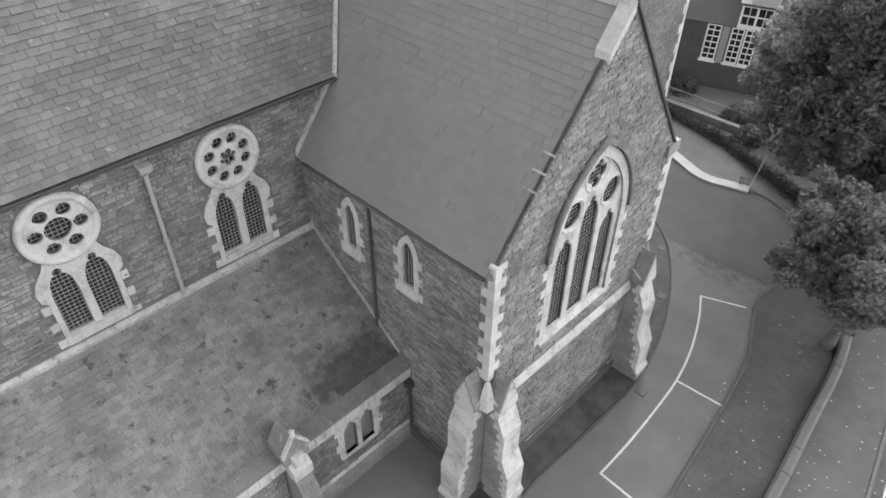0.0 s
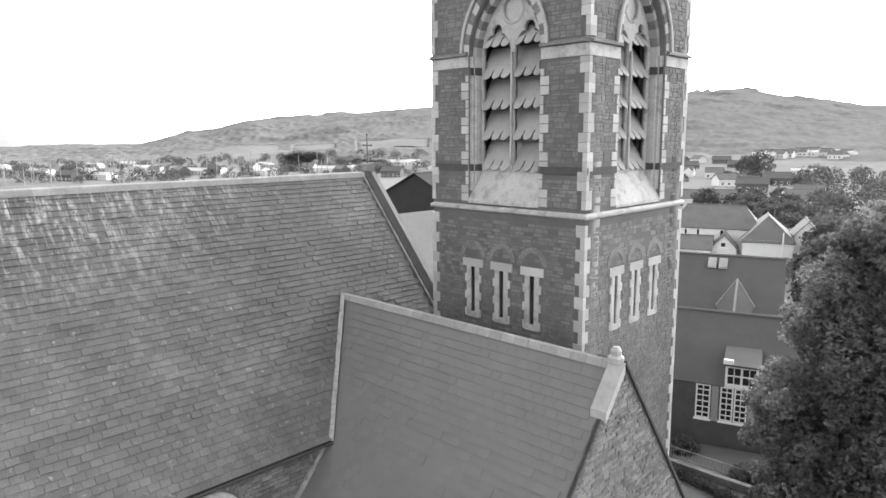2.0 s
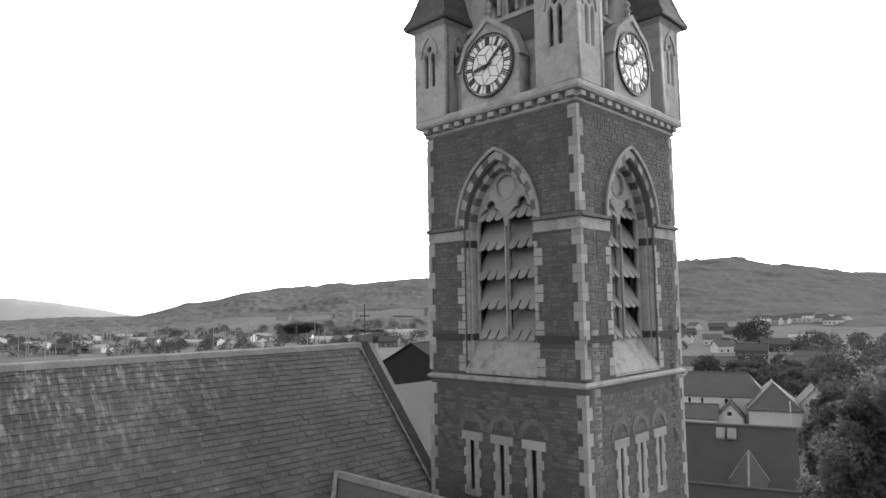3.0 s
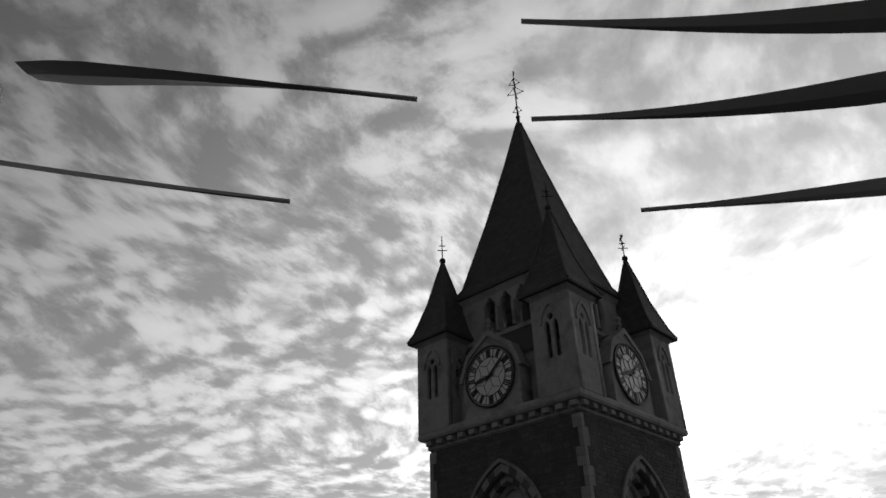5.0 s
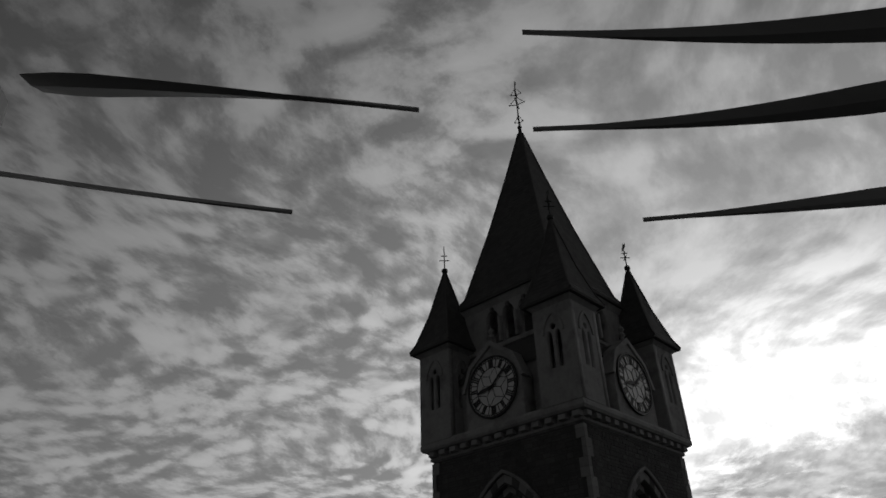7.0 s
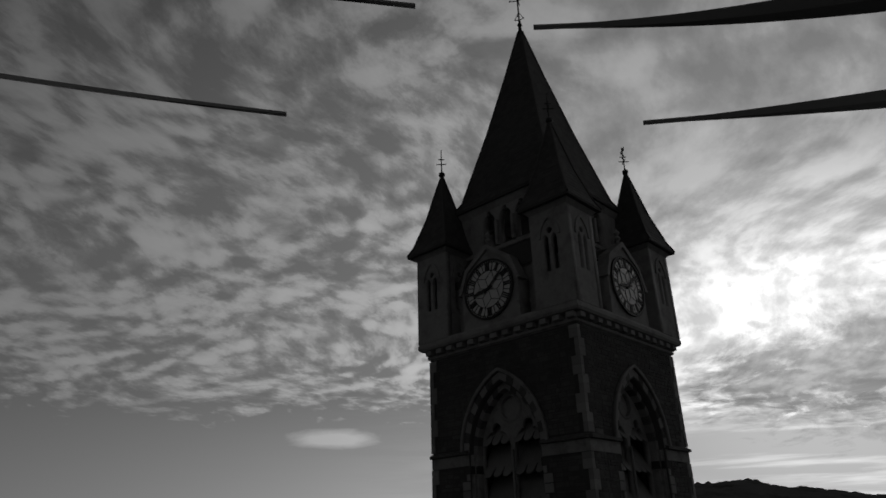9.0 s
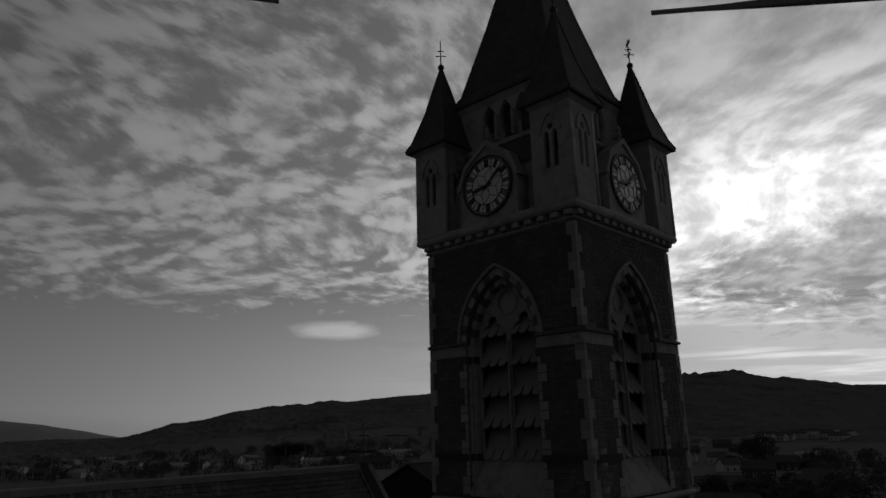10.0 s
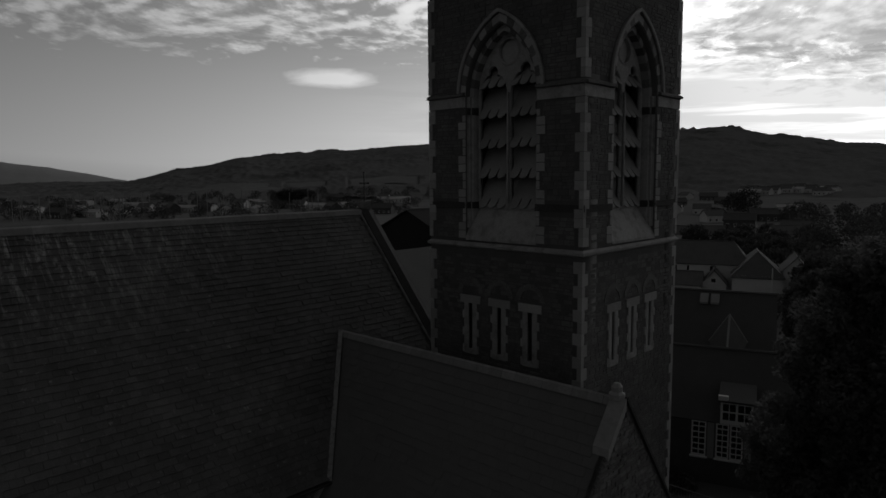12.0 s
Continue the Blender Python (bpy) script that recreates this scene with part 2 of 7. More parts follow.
    if bump:
        bp = n.new("ShaderNodeBump")
        bp.inputs["Strength"].default_value, bp.inputs["Distance"].default_value = bump, bump_size
        l.new(f, bp.inputs["Height"])
        l.new(bp.outputs[0], b.inputs["Normal"])
    return m


STONE = surface("rubble_stone", 0.122, 0.8, 0.28, 13, 0.8, 0.9, 0.6, 0.03)
TOWER_STONE = surface("dark_tower_rubble", 0.108, 0.5, 0.17, 22, 0.6, 0.9, 0.6, 0.03)
TOWER_STONE_ONE = surface("dark_tower_rubble_single", 0.108, 0.5, 0.17, 22, 0.6, 0.9, 0.6, 0.03, per="object")
CAP_STONE = surface("streaked_cap_stone", 0.125, 0.4, 0.0, 8, 1.6, 0.9, 0.5, 0.02, patch=(0.26, 2.2, 0.55, 0.7))
MOSSY_EDGE = surface("mossy_gable_edge", 0.08, 0.6, 0.0, 9, 1.6, 0.95, 0.6, 0.03, patch=(0.12, 3.0, 0.56, 0.68))
PARAPET = surface("lichened_parapet_stone", 0.1, 0.4, 0.0, 12, 1.4, 0.9, 0.6, 0.03, patch=(0.2, 3.0, 0.6, 0.7))
COPING = surface("dark_weathered_coping", 0.05, 0.4, 0.0, 14, 1.2, 0.9, 0.6, 0.03)
STONE_ONE = surface("rubble_stone_single", 0.118, 0.8, 0.28, 13, 0.8, 0.9, 0.6, 0.03, per="object")
MORTAR = surface("lime_mortar", 0.082, 0.35, 0.0, 25, 1.0, 0.95, 0.5, 0.03)
DRESSED = surface("pale_dressed_stone", 0.31, 0.35, 0.0, 14, 0.9, 0.85, 0.35, 0.02, patch=(0.17, 1.8, 0.46, 0.66))
DRESSED_ONE = surface("pale_quoin_stone", 0.29, 0.22, 0.18, 14, 1.1, 0.85, 0.35, 0.02, patch=(0.19, 1.3, 0.56, 0.75), per="object")
TURRET_STONE = surface("grey_ashlar", 0.34, 0.3, 0.0, 9, 0.7, 0.85, 0.4, 0.02, patch=(0.17, 1.1, 0.5, 0.72))
SLATE = surface("lichened_slate", 0.078, 0.6, 0.17, 26, 0.5, 0.7, 0.4, 0.02, patch=(0.20, 4.6, 0.60, 0.70), streak=(0.32, 17.2, 20.4), stain=(0.058, -20.6, 14.6, 3.0, 4.0))
SLATE_ONE = surface("lichened_slate_single", 0.078, 0.6, 0.17, 26, 0.5, 0.7, 0.4, 0.02, patch=(0.20, 4.6, 0.60, 0.70), per="object")
SLATE_NEW = surface("smooth_slate", 0.108, 0.12, 0.05, 30, 0.4, 0.6, 0.2, 0.01)
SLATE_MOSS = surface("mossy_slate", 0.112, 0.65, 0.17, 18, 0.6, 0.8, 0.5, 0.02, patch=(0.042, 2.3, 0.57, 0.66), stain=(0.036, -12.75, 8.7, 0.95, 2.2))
SLATE_NEW_ONE = surface("smooth_slate_single", 0.108, 0.12, 0.05, 30, 0.4, 0.6, 0.2, 0.01, per="object")
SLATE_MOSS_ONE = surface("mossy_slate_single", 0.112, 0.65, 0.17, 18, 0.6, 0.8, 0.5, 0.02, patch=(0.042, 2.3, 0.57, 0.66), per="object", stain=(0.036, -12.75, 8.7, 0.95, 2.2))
SPIRE_SLATE = surface("spire_slate", 0.085, 0.2, 0.15, 25, 0.8, 0.75, 0.3, 0.02)
RIDGE_TILE = surface("pale_ridge_tile", 0.21, 0.35, 0.12, 9, 1.4, 0.85, 0.4, 0.02)
COPING_PALE = surface("pale_worn_coping", 0.25, 0.3, 0.0, 9, 1.4, 0.85, 0.4, 0.02)
LEAD = surface("weathered_lead", 0.22, 0.5, 0.0, 9, 1.5, 0.7, 0.4, 0.02, patch=(0.1, 3.5, 0.54, 0.66))
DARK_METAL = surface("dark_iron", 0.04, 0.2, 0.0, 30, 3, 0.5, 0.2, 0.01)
GREY_PIPE = surface("grey_painted_iron", 0.2, 0.2, 0.0, 30, 3, 0.5, 0.2, 0.01)
GLASS = surface("dark_leaded_glass", 0.02, 0.4, 0.0, 12, 3, 0.25, 0.4, 0.02, spec=0.5)
WIRE = surface("wire_guard", 0.2, 0.2, 0.0, 40, 3, 0.6, 0.0)
LOUVRE = surface("grey_louvre_slate", 0.24, 0.3, 0.15, 14, 1.0, 0.7, 0.4, 0.02, per="object")
DIAL = surface("opal_dial_glass", 0.72, 0.12, 0.0, 10, 2, 0.35, 0.1, 0.01, spec=0.5)
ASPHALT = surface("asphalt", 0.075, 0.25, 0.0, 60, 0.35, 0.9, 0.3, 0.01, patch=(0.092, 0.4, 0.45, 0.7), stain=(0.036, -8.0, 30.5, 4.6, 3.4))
ASPHALT_DARK = surface("dark_asphalt", 0.047, 0.5, 0.0, 30, 1.1, 0.9, 0.3, 0.01, patch=(0.02, 0.9, 0.5, 0.7))
PAINT = surface("white_road_paint", 0.3, 0.35, 0.0, 30, 2.0, 0.7, 0.2, 0.005, patch=(0.2, 9, 0.55, 0.7))
KERB = surface("kerb_stone", 0.072, 0.3, 0.2, 20, 1.5, 0.9, 0.4, 0.02)
KERB_PALE = surface("pale_kerb_stone", 0.26, 0.25, 0.1, 20, 1.5, 0.9, 0.4, 0.02)
RUBBLE_EDGE = surface("worn_edging_stone", 0.19, 0.5, 0.2, 12, 1.5, 0.9, 0.5, 0.02)
GRASS = surface("mown_grass", 0.085, 0.4, 0.0, 25, 0.8, 0.95, 0.8, 0.05)
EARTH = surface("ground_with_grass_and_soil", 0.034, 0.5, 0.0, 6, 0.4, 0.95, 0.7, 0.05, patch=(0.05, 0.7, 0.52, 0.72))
BED = surface("bare_earth_bed", 0.046, 0.5, 0.0, 9, 0.5, 0.95, 0.7, 0.04, patch=(0.036, 0.8, 0.5, 0.7))
HILL = surface("wooded_hillside", 0.13, 0.25, 0.0, 0.06, 0.007, 1.0, 0.5, 2.0, patch=(0.07, 0.005, 0.5, 0.7), spec=0.0)
CANOPY = surface("far_tree_canopy", 0.112, 0.25, 0.0, 0.12, 0.012, 1.0, 0.2, 1.5, patch=(0.06, 0.012, 0.48, 0.66), spec=0.0)
# far hill: the paleness of haze is put into its base colour
HAZED_HILL = surface("pale_moorland", 0.24, 0.15, 0.0, 0.02, 0.003, 1.0, 0.2, 2.0, spec=0.0)
LEAF = surface("tree_leaves", 0.112, 0.3, 0.25, 3, 0.5, 0.7, 0.0, spec=0.08)
LEAF_PALE = surface("pale_tree_leaves", 0.118, 0.3, 0.3, 3, 0.5, 0.7, 0.0, spec=0.08)
LEAF_FAR = surface("far_tree_leaves", 0.062, 0.3, 0.25, 2, 0.2, 0.9, 0.0, spec=0.05)
for leafy in (LEAF, LEAF_PALE, LEAF_FAR):  # light passes through leaves
    ln_, ll_ = leafy.node_tree.nodes, leafy.node_tree.links
    pr = ln_["Principled BSDF"]
    tr, mx = ln_.new("ShaderNodeBsdfTranslucent"), ln_.new("ShaderNodeMixShader")
    ll_.new(pr.inputs["Base Color"].links[0].from_socket, tr.inputs["Color"])
    mx.inputs[0].default_value = 0.36
    ll_.new(pr.outputs[0], mx.inputs[1])
    ll_.new(tr.outputs[0], mx.inputs[2])
    ll_.new(mx.outputs[0], ln_["Material Output"].inputs["Surface"])
BARK = surface("bark", 0.06, 0.4, 0.0, 10, 2, 0.95, 0.8, 0.03)
BRICK = surface("dark_brick", 0.08, 0.3, 0.0, 20, 1, 0.9, 0.4, 0.02)
RENDER_WHITE = surface("white_render", 0.6, 0.12, 0.0, 10, 0.7, 0.85, 0.2, 0.01)
WHITE_PAINT = surface("white_painted_wood", 0.66, 0.1, 0.0, 20, 2, 0.5, 0.1, 0.01)
ROOF_DARK = surface("dark_slate_roof", 0.065, 0.25, 0.15, 12, 0.6, 0.8, 0.3, 0.02)
ROOF_GREY = surface("grey_tile_roof", 0.11, 0.25, 0.15, 12, 0.6, 0.95, 0.3, 0.02, spec=0.03)
ROOF_PALE = surface("pale_sheet_roof", 0.11, 0.15, 0.0, 8, 0.5, 0.9, 0.2, 0.02, spec=0.05)
BOARD = surface("grey_board", 0.11, 0.25, 0.0, 14, 2, 0.7, 0.2, 0.01)
FIELD = surface("mown_field", 0.12, 0.2, 0.0, 0.4, 0.03, 1.0, 0.0, spec=0.0)
PASTURE = surface("grazed_pasture", 0.125, 0.25, 0.0, 0.1, 0.02, 1.0, 0.0, spec=0.0)
RENDER_GREY = surface("weathered_render", 0.48, 0.15, 0.0, 10, 0.7, 0.85, 0.2, 0.01)
KERB_DARK = surface("dark_kerb_stone", 0.05, 0.35, 0.25, 20, 1.5, 0.9, 0.4, 0.02)
ROOF_WHITE = surface("pale_flat_roof", 0.34, 0.2, 0.0, 8, 0.5, 0.9, 0.2, 0.02, spec=0.05)
FOOTWAY = surface("footway_tarmac", 0.058, 0.35, 0.0, 50, 0.8, 0.9, 0.3, 0.01, patch=(0.075, 0.7, 0.5, 0.7))
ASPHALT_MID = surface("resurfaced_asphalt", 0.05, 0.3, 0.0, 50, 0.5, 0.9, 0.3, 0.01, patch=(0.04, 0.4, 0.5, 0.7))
BOARD_DARK = surface("dark_boarding", 0.03, 0.25, 0.0, 10, 0.8, 0.9, 0.2, 0.02, spec=0.05)

# ---- building helpers ----
def thing(name, label="", category="", group="", kind="", at=(0, 0, 0)):
    ob = new(name)
    ob.location = at
    ob.empty_display_size = 0.5
    return tagged(ob, label, category, group, kind)


def put(name, mesh, mat, parent=None, label=""):
    ob = new(name, mesh)
    if mat and not mesh.materials:
        mesh.materials.append(mat)
    if parent:
        ob.parent = parent
        top = parent
        off = Vector((0, 0, 0))
        while top:
            off += top.location
            top = top.parent
        ob.location = -off
    return tagged(ob, label)


def solid(name, vf, mat, parent=None, label="", smooth=False):
    me = bpy.data.meshes.new(name)
    me.from_pydata([tuple(v) for v in vf[0]], [], vf[1])
    if smooth:
        me.polygons.foreach_set("use_smooth", [True] * len(me.polygons))
    me.update()
    return put(name, me, mat, parent, label)


def on_x(c):
    """A wall face that looks along +x: along it, up, outwards."""
    return lambda s, z, d: (c + d, s, z)


def on_y(c):
    """A wall face that looks along -y."""
    return lambda s, z, d: (s, c - d, z)


def on_xb(c):
    return lambda s, z, d: (c - d, -s, z)


def on_yb(c):
    return lambda s, z, d: (-s, c + d, z)


BOXF = [(0, 3, 2, 1), (4, 5, 6, 7), (0, 1, 5, 4), (1, 2, 6, 5), (2, 3, 7, 6), (3, 0, 4, 7)]


def slab(vf, w, s0, s1, z0, z1, d0, d1, cut=0.0):
    """A block on a wall face, its outer edges drawn in by cut."""
    V, F = vf
    k = len(V)
    c = cut
    for s, z, d in ((s0, z0, d0), (s1, z0, d0), (s1, z1, d0), (s0, z1, d0),
                    (s0 + c, z0 + c, d1), (s1 - c, z0 + c, d1), (s1 - c, z1 - c, d1), (s0 + c, z1 - c, d1)):
        V.append(w(s, z, d))
    F.extend(tuple(k + i for i in f) for f in BOXF)
    return vf


def block(x0, x1, y0, y1, z0, z1, vf=None):
    return slab(vf or ([], []), lambda s, z, d: (s, -d, z), x0, x1, z0, z1, -y1, -y0)


def sweep(vf, rings, closed=True, caps=True):
    """Skin a row of rings of equally many points."""
    V, F = vf
    k, n = len(V), len(rings[0])
    for r in rings:
        V.extend(r)
    for i in range(len(rings) - 1):
        for j in range(n if closed else n - 1):
            a, b = k + i * n + j, k + i * n + (j + 1) % n
            F.append((a, b, b + n, a + n))
    if caps:
        F.append(tuple(k + j for j in reversed(range(n))))
        F.append(tuple(k + (len(rings) - 1) * n + j for j in range(n)))
    return vf


def rod(vf, a, b, r0, r1=None, n=8):
    a, b = Vector(a), Vector(b)
    r1 = r0 if r1 is None else r1
    q = (b - a).to_track_quat("Z", "Y")
    ring = lambda c, r: [tuple(c + q @ Vector((r * math.cos(2 * math.pi * i / n), r * math.sin(2 * math.pi * i / n), 0))) for i in range(n)]
    return sweep(vf, [ring(a, r0), ring(b, r1)])


def turned(vf, c, profile, n=12):
    """A body of revolution about a vertical line: profile of (radius, height)."""
    return sweep(vf, [[(c[0] + r * math.cos(2 * math.pi * i / n), c[1] + r * math.sin(2 * math.pi * i / n), c[2] + h) for i in range(n)]
                      for r, h in profile])


def plate(name, outlines, w, d0, d1, mat, parent=None, label="", bevel=0.0):
    """A slab with holes: the first outline is the edge, the others are openings, in (along, up)."""
    cu = bpy.data.curves.new(name, "CURVE")
    cu.dimensions, cu.fill_mode, cu.extrude = "2D", "BOTH", abs(d1 - d0) / 2 - bevel
    cu.bevel_depth, cu.bevel_resolution = bevel, 1
    cu.offset = -bevel
    for pts in outlines:
        sp = cu.splines.new("POLY")
        sp.points.add(len(pts) - 1)
        for p, (s, z) in zip(sp.points, pts):
            p.co = (s, z, 0, 1)
        sp.use_cyclic_u = True
    tmp = bpy.data.objects.new(name, cu)
    me = bpy.data.meshes.new_from_object(tmp)
    bpy.data.objects.remove(tmp)
    bpy.data.curves.remove(cu)
    me.name = name
    mid = (d0 + d1) / 2
    for v in me.vertices:
        v.co = w(v.co.x, v.co.y, v.co.z + mid)
    bm = bmesh.new()
    bm.from_mesh(me)
    bmesh.ops.remove_doubles(bm, verts=bm.verts, dist=1e-4)
    bm.to_mesh(me)
    bm.free()
    me.materials.clear()
    me.update()
    return put(name, me, mat, parent, label)


def rect(s0, s1, z0, z1):
    return [(s0, z0), (s1, z0), (s1, z1), (s0, z1)]


def circle(s, z, r, n=24, a0=0.0):
    return [(s + r * math.cos(a0 + 2 * math.pi * i / n), z + r * math.sin(a0 + 2 * math.pi * i / n)) for i in range(n)]


def foils(s, z, r, lobes, n=6, a0=0.0, core=0.5):
    """A foiled opening: lobes round a centre."""
    out_ = []
    lr = r * (1 - core)
    for k in range(lobes):
        a = a0 + 2 * math.pi * k / lobes
        cs, cz = s + r * core * math.cos(a), z + r * core * math.sin(a)
        half = math.pi * 0.62
        for i in range(n):
            b = a - half + 2 * half * i / (n - 1)
            out_.append((cs + lr * math.cos(b), cz + lr * math.sin(b)))
    return out_


def arch(s0, s1, z0, spring, rise, n=8):
    """A pointed opening. rise: from springing to the point."""
    c, h = (s0 + s1) / 2, (s1 - s0) / 2
    k = (rise * rise - h * h) / (2 * h)  # centre lies beyond the middle by k
    r = h + k
    a_top = math.atan2(rise, k)
    right = [(c - k + r * math.cos(a_top * i / n), spring + r * math.sin(a_top * i / n)) for i in range(n + 1)]
    left = [(2 * c - x, z) for x, z in reversed(right[:-1])]
    return [(s0, z0), (s1, z0)] + right + left


def cusped(s0, s1, z0, spring, top, n=5):
    """A light with a shouldered, cusped head that ends in a small lobe."""
    c, h = (s0 + s1) / 2, (s1 - s0) / 2
    lobe = h * 0.36
    zl = top - lobe
    pts = [(s0, z0), (s1, z0), (s1, spring)]
    r = h - lobe * 0.75
    zc = spring
    pts += [(s1 - r + r * math.cos(math.pi / 2 * i / n), zc + (zl - zc) * 0.92 * math.sin(math.pi / 2 * i / n)) for i in range(1, n + 1)]
    pts += [(c + lobe * math.cos(-0.6 + (math.pi + 1.2) * i / 8), zl + lobe * math.sin(-0.6 + (math.pi + 1.2) * i / 8)) for i in range(9)]
    left = [(2 * c - x, z) for x, z in reversed(pts[3:3 + n])]
    return pts + left + [(s0, spring)]


def inside(pts, s, z):
    hit, j = False, len(pts) - 1
    for i in range(len(pts)):
        (a, b), (c, d) = pts[i], pts[j]
        if (b > z) != (d > z) and s < (c - a) * (z - b) / (d - b) + a:
            hit = not hit
        j = i
    return hit


def lattice(vf, w, s0, s1, z0, z1, d, step, r=0.012, slant=0.0):
    s = s0 + step / 2
    while s < s1:
        slab(vf, w, s - r, s + r, z0, z1, d - r, d + r)
        s += step
    z = z0 + step / 2
    while z < z1:
        slab(vf, w, s0, s1, z - r, z + r, d - r, d + r)
        z += step
    return vf

# ---- the church: nave with its lean-to aisle ----
XN, EAVE, XR, RIDGE, YC = -17.0, 12.98, -23.5, 20.78, 19.30
XA, YS = -11.92, -24.0
PITCH = (RIDGE - EAVE) / (XN - XR)
nave = thing("church_nave", "rubble stone nave with a lichened slate roof and lean-to aisle", "church", at=(-20, 0, 0))
transept = thing("church_transept", "rubble stone transept with a steep smooth slate roof", "church", at=(-12.5, 15, 0))
tower = thing("bell_tower", "square stone clock tower with corner turrets and slate spire", "tower", at=(-15.17, 22.07, 0))

ROSES = [(7.84, 8), (2.76, 6)]


def nave_window(c, lobes):
    w = on_x(XN)
    zc, R1 = 11.42, 1.03
    out_r, a0 = (0.63, math.pi / 8) if lobes == 8 else (0.59, 0.0)
    holes = [circle(c + out_r * math.cos(a), zc + out_r * math.sin(a), 0.19 if lobes == 8 else 0.20, 16)
             for a in [a0 + 2 * math.pi * i / lobes for i in range(lobes)]]
    core = foils(c, zc, 0.30, 6, 5, 0.3, 0.6) if lobes == 8 else circle(c, zc, 0.365, 28)
    win = plate("window", [circle(c, zc, R1, 48), core] + holes, w, -0.12, 0.10, DRESSED, nave,
                "round window of pale stone over two lancet lights")
    ring = ([], [])
    n = 48
    prof = [(R1 - 0.17, 0.10), (R1 - 0.14, 0.17), (R1 - 0.02, 0.17), (R1 + 0.04, 0.10), (R1 + 0.04, 0.0)]
    sweep(ring, [[w(c + r * math.cos(2 * math.pi * i / n), zc + r * math.sin(2 * math.pi * i / n), d) for i in range(n)] for r, d in prof], caps=False)
    solid("moulded_ring", ring, DRESSED, win, smooth=True)
    edge = [(c - 1.0, 7.62), (c + 1.0, 7.62), (c + 1.0, 9.3), (c + 1.15, 9.42), (c + 1.2, 9.72), (c + 1.08, 10.05), (c + 0.85, 10.32), (c + 0.70, 10.62),
            (c - 0.70, 10.62), (c - 0.85, 10.32), (c - 1.08, 10.05), (c - 1.2, 9.72), (c - 1.15, 9.42), (c - 1.0, 9.3)]
    plate("light_surround", [edge, cusped(c - 0.84, c - 0.12, 7.98, 9.35, 10.3), cusped(c + 0.12, c + 0.84, 7.98, 9.35, 10.3)],
          w, -0.12, 0.05, DRESSED, win)
    for side in (-1, 1):
        for i in range(6):
            if i % 2 == 0:
                z = 7.62 + 0.33 * i
                a, b = sorted((c + side * 1.0, c + side * 1.24))
                solid("quoin", slab(([], []), w, a, b, z + 0.01, z + 0.32, -0.05, 0.047, 0.012), DRESSED_ONE, win)
    solid("sill", slab(([], []), w, c - 0.85, c + 0.85, 7.84, 7.99, -0.1, 0.12, 0.02), DRESSED, win)
    g = ([], [])
    slab(g, w, c - 0.95, c + 0.95, 7.9, 12.35, -0.2, -0.16)
    solid("glass", g, GLASS, win, "dark leaded glass")
    b = ([], [])
    lattice(b, w, c - 0.85, c + 0.85, 7.95, 10.3, -0.13, 0.13, 0.007)
    lattice(b, w, c - 0.86, c + 0.86, 10.56, 12.28, -0.13, 0.13, 0.007)
    tagged(solid("wire_guard", b, WIRE, win, "wire mesh guard"), kind="stuff")


wall_holes = []
for c, k in ROSES:
    wall_holes += [rect(c - 0.88, c + 0.88, 7.9, 10.4), circle(c, 11.42, 0.86, 24)]
nave_wall = plate("wall", [rect(YS, YC - 0.605, 0.0, EAVE)] + wall_holes, on_x(XN), -0.7, 0.0, MORTAR, nave)
for c, k in ROSES:
    nave_window(c, k)
XF = 2 * XR - XN  # the far wall of the nave
plate("wall", [rect(YS, YC - 0.605, 0.0, EAVE)], on_x(XF), 0.0, 0.7, MORTAR, nave)
gable = [(XF, 0), (XN, 0), (XN, EAVE), (XR, RIDGE), (XF, EAVE)]
plate("gable", [gable], on_y(YC), 0.0, 0.6, MORTAR, nave)
plate("gable", [gable], on_y(YS), -0.6, 0.0, MORTAR, nave)


def slope(name, a, b, c, d, thick, mat, parent, label=""):
    """A roof slope through four corners, thick below."""
    n = (Vector(b) - Vector(a)).cross(Vector(d) - Vector(a)).normalized()
    if n.z < 0:
        n = -n
    lo = [tuple(Vector(p) - n * thick) for p in (a, b, c, d)]
    hi = [tuple(Vector(p)) for p in (a, b, c, d)]
    return solid(name, sweep(([], []), [lo, hi]), mat, parent, label)


EV = 0.20  # eaves overhang
nave_roof = slope("roof", (XN + EV, YS, EAVE - EV * PITCH), (XN + EV, YC, EAVE - EV * PITCH), (XR, YC, RIDGE), (XR, YS, RIDGE), 0.18,
                  SLATE, nave, "lichened slate roof slope")
slope("roof", (XF - EV, YS, EAVE - EV * PITCH), (XF - EV, YC, EAVE - EV * PITCH), (XR, YC, RIDGE), (XR, YS, RIDGE), 0.18, SLATE, nave)
# ridge tiles
v = ([], [])
y = YS
while y < YC - 0.2:
    sweep(v, [[(XR - 0.17, yy, RIDGE - 0.12), (XR - 0.09, yy, RIDGE + 0.08), (XR, yy, RIDGE + 0.13), (XR + 0.09, yy, RIDGE + 0.08), (XR + 0.17, yy, RIDGE - 0.12)]
              for yy in (y, min(y + 0.48, YC))], closed=False, caps=False)
    y += 0.483
tagged(solid("ridge_tiles", v, RIDGE_TILE, nave, "pale ridge tiles"), kind="stuff")
